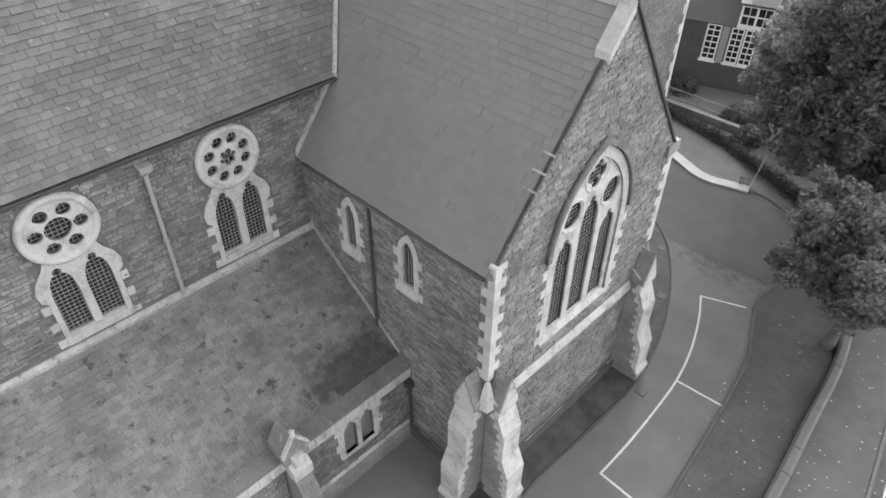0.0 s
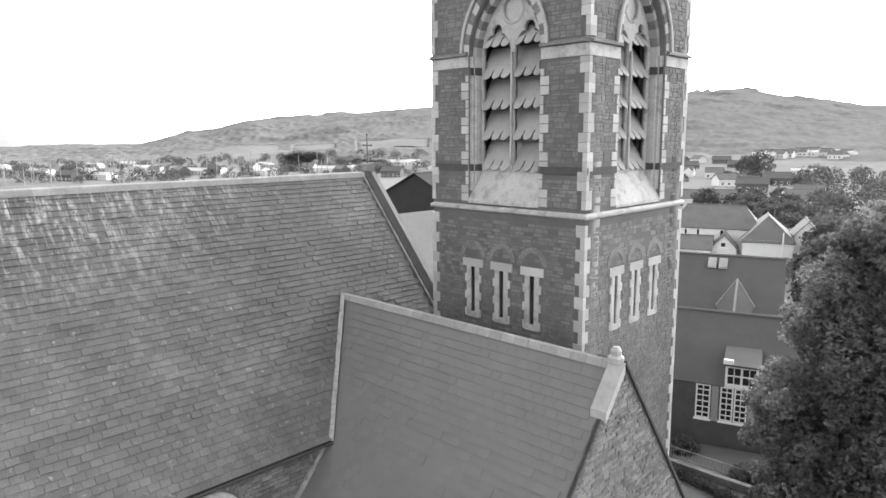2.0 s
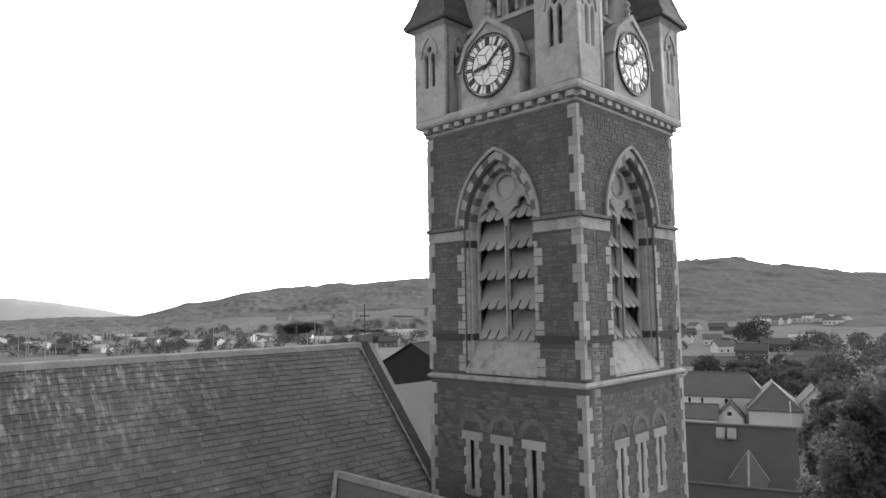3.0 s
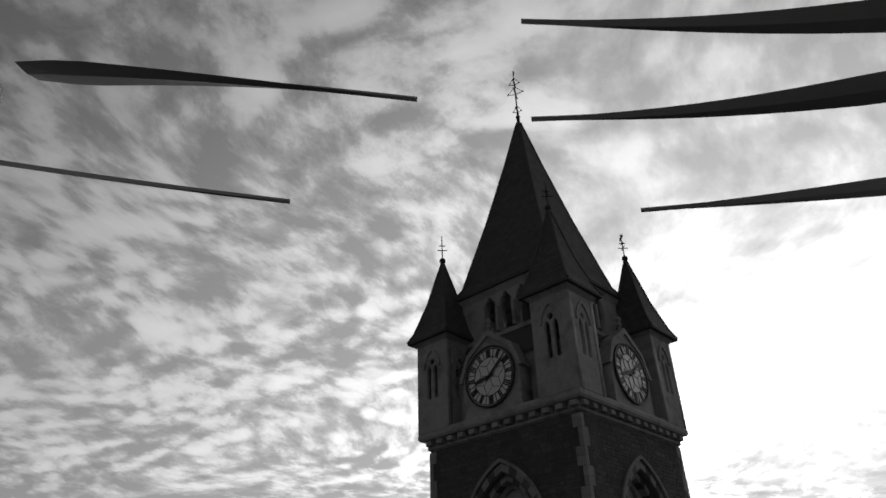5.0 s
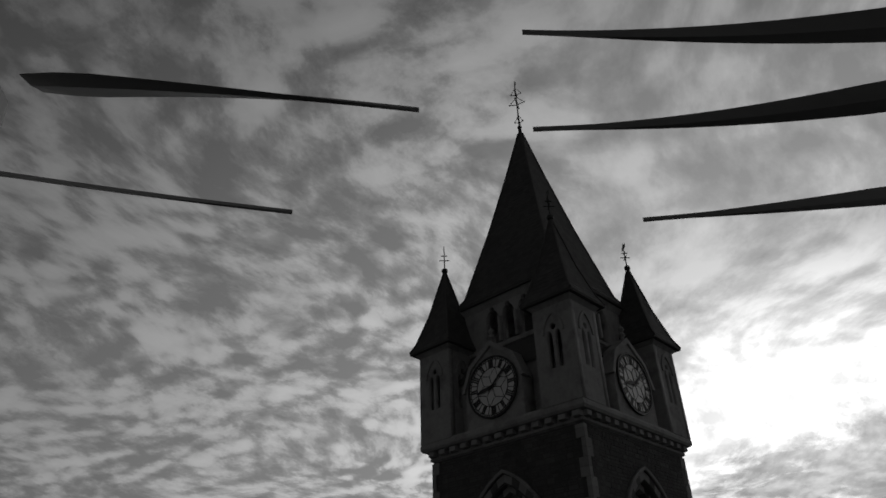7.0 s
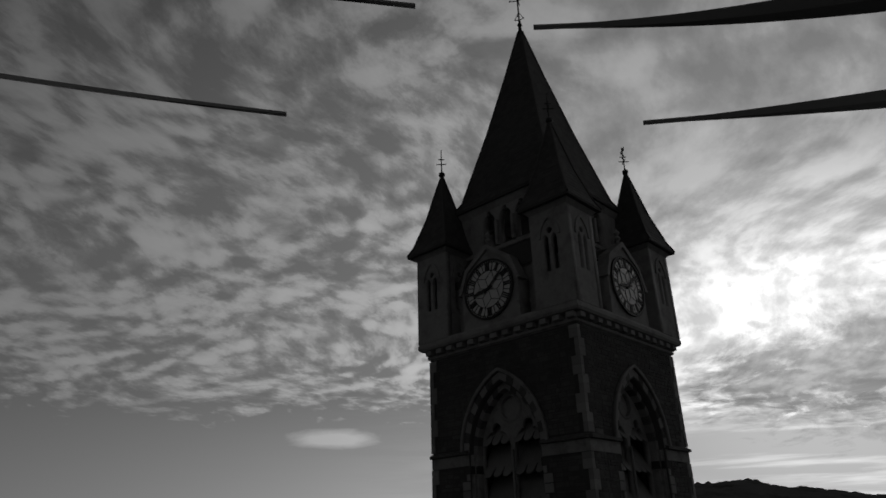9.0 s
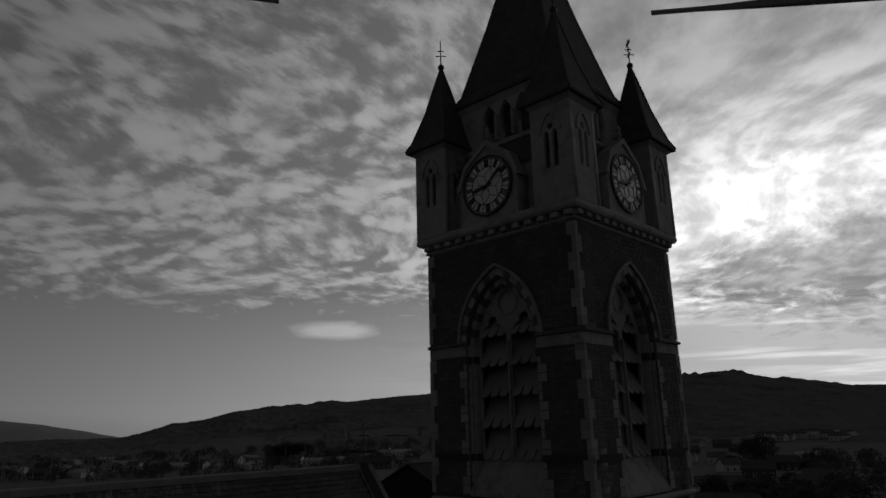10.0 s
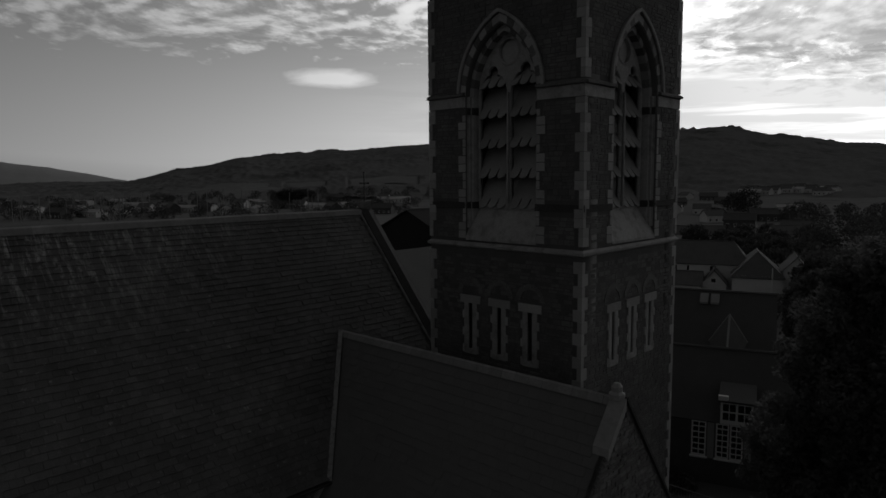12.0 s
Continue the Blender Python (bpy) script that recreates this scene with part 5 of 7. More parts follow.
def ground_height(x, y):
    r = math.hypot(x, y)
    if r < 150:
        return 0.0
    az = azimuth(x, y)
    top = 1500 * math.tan(radians(skyline(az))) + 22.3
    f = min(1.0, max(0.0, (r - 420) / 1080))
    f = f * f * (3 - 2 * f)
    lump = noise.noise(Vector((x * 0.004, y * 0.004, 0.3))) * 12 * f + noise.noise(Vector((x * 0.02, y * 0.02, 1.3))) * 3 * f
    z = top * f + lump * (0.6 if f < 0.98 else 0.25)
    if r > 1500:
        z -= (r - 1500) * 0.05
    return z - 0.0


v = ([], [])
RAD = [0, 8, 20, 40, 70, 110, 150, 200, 260, 330, 420, 500, 580, 660, 740, 820, 900, 980, 1060, 1140, 1220, 1300, 1380, 1440, 1500, 1580, 1750, 2200, 3000]
NA = 360
for r in RAD:
    for i in range(NA):
        a = 2 * math.pi * i / NA
        x, y = r * math.sin(a), r * math.cos(a)
        v[0].append((x, y, ground_height(x, y) - (0.02 if r < 150 else 0)))
for k in range(len(RAD) - 1):
    for i in range(NA):
        a, b = k * NA + i, k * NA + (i + 1) % NA
        v[1].append((a, a + NA, b + NA, b))
ground = tagged(solid("ground", v, HILL, None, smooth=True), "ground running out to wooded hills", "ground", kind="structure")


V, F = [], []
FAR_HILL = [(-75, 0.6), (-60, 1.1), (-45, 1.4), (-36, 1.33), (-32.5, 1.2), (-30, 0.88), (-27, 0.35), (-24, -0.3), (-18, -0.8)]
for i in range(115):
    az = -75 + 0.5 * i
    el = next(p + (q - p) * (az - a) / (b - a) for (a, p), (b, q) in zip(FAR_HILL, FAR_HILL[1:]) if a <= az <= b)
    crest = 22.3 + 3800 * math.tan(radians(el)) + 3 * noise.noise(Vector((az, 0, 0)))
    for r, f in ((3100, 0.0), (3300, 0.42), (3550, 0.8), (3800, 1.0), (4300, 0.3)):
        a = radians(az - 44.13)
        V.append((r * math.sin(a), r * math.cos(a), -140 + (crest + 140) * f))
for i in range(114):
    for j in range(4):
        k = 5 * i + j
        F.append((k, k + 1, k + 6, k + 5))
tagged(solid("backdrop", (V, F), HAZED_HILL, smooth=True), "pale open moorland hill beyond the valley", "hill", kind="structure")


def ribbon(name, left, right, z, mat, label, thick=0.03, cat="road"):
    """A strip of ground between two lines."""
    V, F = [], []
    n = len(left)
    for a, b in zip(left, right):
        V += [(a[0], a[1], z), (b[0], b[1], z), (a[0], a[1], z - thick), (b[0], b[1], z - thick)]
    for i in range(n - 1):
        k = 4 * i
        F += [(k, k + 1, k + 5, k + 4), (k, k + 4, k + 6, k + 2), (k + 1, k + 3, k + 7, k + 5)]
    F += [(0, 2, 3, 1), (4 * n - 4, 4 * n - 3, 4 * n - 1, 4 * n - 2)]
    return tagged(solid(name, (V, F), mat), label, cat, kind="structure")


def smooth_line(pts, n=8):
    out_ = []
    P = [Vector((*p, 0)) for p in pts]
    for i in range(len(P) - 1):
        p0, p1, p2, p3 = P[max(i - 1, 0)], P[i], P[i + 1], P[min(i + 2, len(P) - 1)]
        for k in range(n):
            t = k / n
            q = 0.5 * ((2 * p1) + (p2 - p0) * t + (2 * p0 - 5 * p1 + 4 * p2 - p3) * t * t + (3 * p1 - p0 - 3 * p2 + p3) * t ** 3)
            out_.append((q.x, q.y))
    return out_ + [tuple(P[-1][:2])]


def offset(line, d):
    out_ = []
    for i, p in enumerate(line):
        a, b = line[max(i - 1, 0)], line[min(i + 1, len(line) - 1)]
        t = Vector((b[0] - a[0], b[1] - a[1])).normalized()
        out_.append((p[0] + t.y * d, p[1] - t.x * d))
    return out_


INNER = smooth_line([(-6.0, -10), (-6.3, 5), (-6.95, 11.6), (-6.87, 14.6), (-6.87, 18.4), (-7.6, 22.0), (-9.5, 26.1), (-12.0, 29.0), (-17, 31.5), (-28, 33)])
OUTER = smooth_line([(-1.5, -10), (-2.1, 5), (-2.9, 12), (-3.25, 16.2), (-3.95, 22.3), (-4.75, 25.0), (-5.5, 27.2), (-5.2, 29.6), (-5.1, 31.8), (-6.6, 34.2), (-9.0, 35.4), (-15.2, 36.0), (-28, 38.5)])
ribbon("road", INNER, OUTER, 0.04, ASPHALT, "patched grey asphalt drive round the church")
CHURCH_SIDE = [(XG - 0.2 if p[1] < 21 else min(XG - 0.2, p[0] - 2.5), p[1]) for p in INNER]
ribbon("pavement", CHURCH_SIDE, offset(INNER, -0.1), 0.06, ASPHALT_DARK, "dark worn tarmac strip along the church wall", cat="pavement")


def kerb(name, line, width, height, mat, label, length=0.9):
    """Kerb stones set end to end along a line, each a stone of its own."""
    base = tagged(new(name), label, "kerb", kind="structure")
    pts, acc = [Vector(line[0])], 0.0
    for a, b in zip(line, line[1:]):
        a, b = Vector(a), Vector(b)
        d = (b - a).length
        while acc + d >= length:
            f = (length - acc) / d
            a = a + (b - a) * f
            d = (b - a).length
            acc = 0.0
            pts.append(a.copy())
        acc += d
    for a, b in zip(pts, pts[1:]):
        t = (b - a).normalized()
        n = Vector((t.y, -t.x)) * width / 2
        a2, b2 = a + t * 0.006, b - t * 0.006
        v = ([], [])
        sweep(v, [[(*(p + n), -0.05), (*(p + n), height - 0.02), (*(p + n * 0.8), height), (*(p - n * 0.8), height), (*(p - n), height - 0.02), (*(p - n), -0.05)] for p in (a2, b2)])
        solid("kerb_stone", v, mat, base)
    return base


clip_line = lambda line, y0, y1, x0=-40: [p for p in line if y0 <= p[1] <= y1 and p[0] > x0]
kerb("kerb", clip_line(INNER, 6, 40, -20), 0.10, 0.09, KERB_DARK, "thin stone edging between tarmac strip and drive")
kerb("kerb", clip_line(OUTER, 10, 33), 0.14, 0.12, KERB_DARK, "worn kerb stones along the drive")
LAWN_EDGE = smooth_line([(-26, 38.4), (-18.5, 37.1), (-15.2, 36.1), (-12.7, 35.1), (-10.6, 35.5), (-9.0, 35.7), (-6.7, 34.5), (-4.9, 32.0)])
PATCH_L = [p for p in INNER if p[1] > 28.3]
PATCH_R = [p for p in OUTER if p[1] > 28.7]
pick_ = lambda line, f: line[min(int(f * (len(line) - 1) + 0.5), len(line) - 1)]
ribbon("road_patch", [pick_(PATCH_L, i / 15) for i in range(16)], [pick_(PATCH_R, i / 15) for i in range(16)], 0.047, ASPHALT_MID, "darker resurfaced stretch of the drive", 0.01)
ribbon("lawn", LAWN_EDGE, [(p[0] - 0.5, max(p[1] + 5.2, 41.2)) for p in LAWN_EDGE], 0.09, GRASS, "mown grass beyond the drive", cat="grass")
ribbon("pale_kerb", offset(LAWN_EDGE[:36], 0.35), offset(LAWN_EDGE[:36], -0.35), 0.16, KERB_PALE, "broad pale stone edging of the grass", 0.2, cat="kerb")

# parking bays
BAY = smooth_line([(-5.46, 14.02), (-5.46, 16.0), (-5.55, 18.0), (-5.72, 20.0), (-6.15, 22.0), (-6.85, 24.0), (-7.56, 25.52)], 6)
ribbon("bay_line", offset(BAY, 0.045), offset(BAY, -0.045), 0.046, PAINT, "worn white line along the parking bays", 0.005, cat="road marking")
for a, b in (((-7.58, 25.48), (-5.64, 26.28)), ((-5.72, 20.0), (-3.72, 20.14)), ((-5.46, 14.05), (-3.4, 13.97))):
    ribbon("bay_line", offset([a, b], 0.045), offset([a, b], -0.045), 0.0465, PAINT, "worn white line across the parking bays", 0.005, cat="road marking")
# access covers beside the drive
for x, y, s in ((-8.9, 24.1, 0.2), (-6.45, 18.45, 0.22), (-10.8, 27.3, 0.16)):
    v = ([], [])
    block(x - s, x + s, y - s, y + s, 0.02, 0.075, v)
    cv = tagged(solid("access_cover", v, KERB), "grey square inspection cover set in the tarmac", "manhole cover")
    solid("lid", block(x - s * 0.85, x + s * 0.85, y - s * 0.85, y + s * 0.85, 0.07, 0.09), KERB, cv)

# planted bed, low wall, footway and public road on the far side of the drive
WALL = smooth_line([(0.4, -6), (-0.1, 10), (-0.55, 18.0), (-0.85, 21.5), (-1.15, 25.3), (-1.9, 29), (-3.2, 33), (-5.0, 38.5)])
OUT2 = clip_line(OUTER, -10, 33.5)
bed_l = [(p[0] + 0.08, p[1]) for p in OUT2]


def wall_x(y):
    for a, b in zip(WALL, WALL[1:]):
        if a[1] <= y <= b[1]:
            return a[0] + (b[0] - a[0]) * (y - a[1]) / (b[1] - a[1])
    return WALL[-1][0]


ribbon("flower_bed", bed_l, [(wall_x(p[1]) - 0.2, p[1]) for p in bed_l], 0.07, BED, "bare earth bed littered with leaves", cat="bed")
base = tagged(new("low_wall"), "low stone boundary wall beside the footway", "wall", kind="structure")
wl_pts = clip_line(WALL, 2, 31)[::3]
rng = random.Random(5)
for a, b in zip(wl_pts, wl_pts[1:]):
    a, b = Vector(a), Vector(b)
    t = (b - a).normalized()
    n = Vector((t.y, -t.x))
    k = max(1, round((b - a).length / 2.4))
    for i in range(k):
        p, q = a + (b - a) * (i / k) + t * 0.01, a + (b - a) * ((i + 1) / k) - t * 0.01
        hh = 0.42 + rng.uniform(-0.02, 0.02)
        v = ([], [])
        sweep(v, [[(*(c + n * 0.22), 0.0), (*(c + n * 0.22), hh - 0.1), (*(c + n * 0.12), hh), (*(c - n * 0.12), hh), (*(c - n * 0.22), hh - 0.1), (*(c - n * 0.22), 0.0)] for c in (p, q)])
        solid("coping_stone", v, KERB, base)
foot_l = [(p[0] + 0.22, p[1]) for p in WALL]
KERB2 = smooth_line([(3.6, -6), (2.9, 10), (2.3, 17.0), (1.92, 20.15), (1.4, 23.75), (0.7, 28), (-0.5, 33), (-2.5, 38.5)])
ribbon("footway", foot_l, KERB2, 0.1, FOOTWAY, "grey tarmac footway littered with leaves", cat="pavement")
ribbon("public_road", offset(KERB2, 0.05), offset(KERB2, 7.0), 0.04, ASPHALT_DARK, "dark public road beyond the footway")
kerb("kerb", clip_line(KERB2, 6, 32), 0.14, 0.13, KERB, "kerb stones of the public road")
for d in (0.45, 0.70):
    ribbon("edge_line", offset(KERB2, d), offset(KERB2, d + 0.08), 0.046, PAINT, "double painted line beside the kerb", 0.005, cat="road marking")
# fallen leaves
v = ([], [])
rng = random.Random(11)
for i in range(330):
    y = rng.uniform(11, 31)
    x = rng.uniform(-4.3, 2.2)
    wx = wall_x(y)
    if abs(x - wx) < 0.3 or (x < wx and rng.random() < 0.55):
        continue
    z = 0.105 if x > wx else 0.075
    s, a = rng.uniform(0.025, 0.06), rng.uniform(0, 6.3)
    k = len(v[0])
    for c in range(4):
        v[0].append((x + s * math.cos(a + c * 1.57), y + 0.7 * s * math.sin(a + c * 1.57), z + rng.uniform(0.0, 0.03)))
    v[1].append((k, k + 1, k + 2, k + 3))
tagged(solid("fallen_leaves", v, KERB_PALE), "pale fallen leaves scattered on bed and footway", "leaves", kind="stuff")


# ---- trees ----
def tree(name, base, height, lobes, leaves, size, mat, label, seed, trunk=0.22, mesh_name="crown"):
    """A tapered trunk, limbs to each lobe, and a crown of small bent leaf sprays set in lobes (x, y, z, radius)."""
    rng = random.Random(seed)
    t = thing(name, label, "tree", at=(*base, 0))
    bx, by = base
    v = ([], [])
    top = Vector((bx, by, height * 0.55))
    n = 6
    rings = []
    for i in range(n):
        f = i / (n - 1)
        r = trunk * (1.25 - 0.75 * f) * (1.35 if i == 0 else 1.0)
        rings.append([(bx + 0.12 * math.sin(3 * f) + r * math.cos(2 * math.pi * j / 9), by + r * math.sin(2 * math.pi * j / 9), -0.05 + top.z * f) for j in range(9)])
    sweep(v, rings)
    solid("trunk", v, BARK, t)
    for lx, ly, lz, lr in lobes:
        v = ([], [])
        start = Vector((bx, by, max(0.8, min(top.z, lz * 0.6) * 0.85)))
        end = Vector((lx, ly, lz))
        midp = start.lerp(end, 0.5) + Vector((rng.uniform(-0.3, 0.3), rng.uniform(-0.3, 0.3), 0.3))
        rod(v, start, midp, trunk * 0.42, trunk * 0.28, 6)
        rod(v, midp, end, trunk * 0.28, trunk * 0.08, 5)
        solid("limb", v, BARK, t)
    V, F = [], []
    tot = sum(l[3] ** 2 for l in lobes)
    for lx, ly, lz, lr in lobes:
        sub = [(Vector((rng.gauss(0, 1), rng.gauss(0, 1), rng.gauss(0, 0.8))).normalized() * lr * rng.uniform(0.45, 0.95), rng.uniform(0.22, 0.42) * lr) for _ in range(16)]
        for _ in range(int(leaves * lr * lr / tot)):
            c, r = rng.choice(sub)
            d = Vector((rng.gauss(0, 1), rng.gauss(0, 1), rng.gauss(0, 1))).normalized() * r * rng.uniform(0.7, 1.1)
            p = Vector((lx, ly, lz)) + c + d
            s = size * rng.uniform(0.6, 1.4)
            a = Vector((rng.gauss(0, 1), rng.gauss(0, 1), rng.gauss(0, 0.7))).normalized() * s
            b = a.cross(Vector((rng.gauss(0, 1), rng.gauss(0, 1), rng.gauss(0, 1)))).normalized() * s * 0.55
            k = len(V)
            droop = Vector((0, 0, -0.25 * s))
            V += [tuple(p - a), tuple(p + b), tuple(p + a + droop), tuple(p - b)]
            F += [(k, k + 1, k + 3), (k + 1, k + 2, k + 3)]
    crown = solid(mesh_name, (V, F), mat, t)
    tagged(crown, kind="stuff")
    return t


def lobes_of(c, spread, n, r, seed, flat=0.75):
    rng = random.Random(seed)
    out_ = []
    for i in range(n):
        d = Vector((rng.gauss(0, 1), rng.gauss(0, 1), rng.gauss(0, 1))).normalized() * rng.uniform(0.35, 1.0)
        out_.append((c[0] + d.x * spread[0], c[1] + d.y * spread[1], c[2] + d.z * spread[2], r * rng.uniform(0.75, 1.25)))
    return out_


tree("tree", (-6.3, 38.5), 18, lobes_of((-5.9, 37.4, 8.5), (5.9, 4.4, 6.6), 50, 1.75, 3) + lobes_of((-4.0, 36.9, 3.4), (4.2, 1.8, 2.2), 26, 1.5, 4) + lobes_of((-4.6, 37.6, 12.4), (2.6, 2.4, 3.4), 18, 1.5, 5) + lobes_of((-8.2, 37.4, 12.6), (2.1, 2.6, 3.6), 26, 1.4, 6) + lobes_of((-10.2, 36.6, 7.0), (1.5, 1.8, 2.6), 14, 1.1, 12) + lobes_of((-6.9, 38.2, 16.4), (2.0, 2.3, 3.0), 20, 1.25, 13), 235000, 0.125, LEAF, "large dark leafy tree beside the grass", 21, 0.38)
tree("tree", (-2.0, 26.5), 8, lobes_of((-2.5, 26.4, 5.0), (3.1, 3.0, 2.8), 48, 1.05, 7), 72000, 0.10, LEAF_PALE, "smaller pale leafy tree in the bed", 22, 0.2)
# undergrowth below the trees, on ground whose dark colour holds their shade
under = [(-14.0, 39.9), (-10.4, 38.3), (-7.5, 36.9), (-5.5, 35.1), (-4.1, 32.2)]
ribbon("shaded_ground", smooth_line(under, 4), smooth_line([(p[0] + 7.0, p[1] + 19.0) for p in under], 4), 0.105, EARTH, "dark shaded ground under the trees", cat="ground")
rng = random.Random(45)
for i in range(14):
    x, y = rng.uniform(-9.5, 3.0), rng.uniform(39.0, 47.0)
    V, F = [], []
    r = rng.uniform(1.2, 2.0)
    for _ in range(2600):
        d = Vector((rng.gauss(0, 1), rng.gauss(0, 1), abs(rng.gauss(0, 1)))).normalized() * r * rng.uniform(0.6, 1.1)
        p = Vector((x, y, 0.1)) + Vector((d.x, d.y, d.z * 1.1))
        a = Vector((rng.gauss(0, 1), rng.gauss(0, 1), rng.gauss(0, 1))).normalized() * 0.11
        b = a.cross(Vector((rng.gauss(0, 1), rng.gauss(0, 1), rng.gauss(0, 1)))).normalized() * 0.07
        k = len(V)
        V += [tuple(p - a), tuple(p + b), tuple(p + a), tuple(p - b)]
        F += [(k, k + 1, k + 3), (k + 1, k + 2, k + 3)]
    tagged(solid("bush", (V, F), LEAF), "dark leafy bush under the trees", "bush", group="bushes under the trees")
# clipped dark shrubs along the fence
for i, (x, y, r) in enumerate([(-19.3, 44.6, 1.0), (-20.8, 43.2, 1.2), (-14.4, 43.0, 1.1), (-12.6, 41.2, 1.0)]):
    V, F = [], []
    rng = random.Random(60 + i)
    for _ in range(1500):
        d = Vector((rng.gauss(0, 1), rng.gauss(0, 1), abs(rng.gauss(0, 1)))).normalized() * r * rng.uniform(0.6, 1.08)
        p = Vector((x, y, 0.1)) + Vector((d.x, d.y, d.z * 0.9))
        a = Vector((rng.gauss(0, 1), rng.gauss(0, 1), rng.gauss(0, 1))).normalized() * 0.13
        b = a.cross(Vector((rng.gauss(0, 1), rng.gauss(0, 1), rng.gauss(0, 1)))).normalized() * 0.08
        k = len(V)
        V += [tuple(p - a), tuple(p + b), tuple(p + a), tuple(p - b)]
        F += [(k, k + 1, k + 3), (k + 1, k + 2, k + 3)]
    tagged(solid("shrub", (V, F), LEAF), "dense dark shrub by the railings", "shrub", group="shrubs by the railings")
# low dark hedge along the far edge of the grass
V, F = [], []
rng = random.Random(71)
hedge_line = smooth_line([(-24, 40.9), (-19, 40.6), (-14, 39.6), (-10.5, 38.0), (-7.6, 36.6), (-5.6, 34.8), (-4.2, 32.0)])
for i in range(16000):
    k = rng.randrange(len(hedge_line) - 1)
    f = rng.random()
    a, b = hedge_line[k], hedge_line[k + 1]
    p = Vector((a[0] + (b[0] - a[0]) * f + rng.gauss(0, 0.2), a[1] + (b[1] - a[1]) * f + rng.gauss(0, 0.2), 0.1 + rng.uniform(0.0, 1.0) ** 0.6 * (0.5 + 0.2 * math.sin(3.1 * k))))
    a = Vector((rng.gauss(0, 1), rng.gauss(0, 1), rng.gauss(0, 1))).normalized() * 0.07
    b = a.cross(Vector((rng.gauss(0, 1), rng.gauss(0, 1), rng.gauss(0, 1)))).normalized() * 0.045
    k = len(V)
    V += [tuple(p - a), tuple(p + b), tuple(p + a), tuple(p - b)]
    F += [(k, k + 1, k + 3), (k + 1, k + 2, k + 3)]
tagged(solid("hedge", (V, F), LEAF_FAR), "low dark hedge along the grass", "hedge", kind="stuff")
# railings on a dwarf wall
fence = thing("railings", "dark iron railings on a low stone wall", "fence", at=(-17.5, 42.4, 0))
solid("dwarf_wall", block(-24.0, -12.0, 41.35, 41.75, 0.0, 0.55), STONE, fence)
for i in range(48):
    x = -22.6 + 0.19 * i
    v = ([], [])
    rod(v, (x, 42.6, 0.05), (x, 42.6, 1.05), 0.018, n=5)
    solid("bar", v, WIRE, fence)
for z in (0.3, 0.95):
    solid("rail", block(-22.7, -13.5, 42.57, 42.63, z, z + 0.05), WIRE, fence)
# leaning post with a wire bin beside the pale edging
v = ([], [])
rod(v, (-10.0, 35.6, 0.05), (-10.05, 37.0, 1.9), 0.035, n=6)
post = tagged(solid("post", v, GREY_PIPE), "leaning grey post beside the grass edge", "post")
bin_ = thing("wire_bin", "small wire bin beside the grass edge", "bin", at=(-10.4, 35.8, 0.09))
for i in range(12):
    a = 2 * math.pi * i / 12
    v = ([], [])
    rod(v, (-10.4 + 0.25 * math.cos(a), 35.8 + 0.25 * math.sin(a), 0.09), (-10.4 + 0.32 * math.cos(a), 35.8 + 0.32 * math.sin(a), 0.85), 0.012, n=4)
    solid("bar", v, DARK_METAL, bin_)
for z, r in ((0.12, 0.26), (0.45, 0.29), (0.83, 0.33)):
    v = ([], [])
    sweep(v, [[(-10.4 + (r + dr) * math.cos(2 * math.pi * i / 16), 35.8 + (r + dr) * math.sin(2 * math.pi * i / 16), z + dz) for i in range(16)] for dr, dz in ((0, 0), (0.02, 0), (0.02, 0.03), (0, 0.03))], caps=False)
    solid("hoop", v, DARK_METAL, bin_)


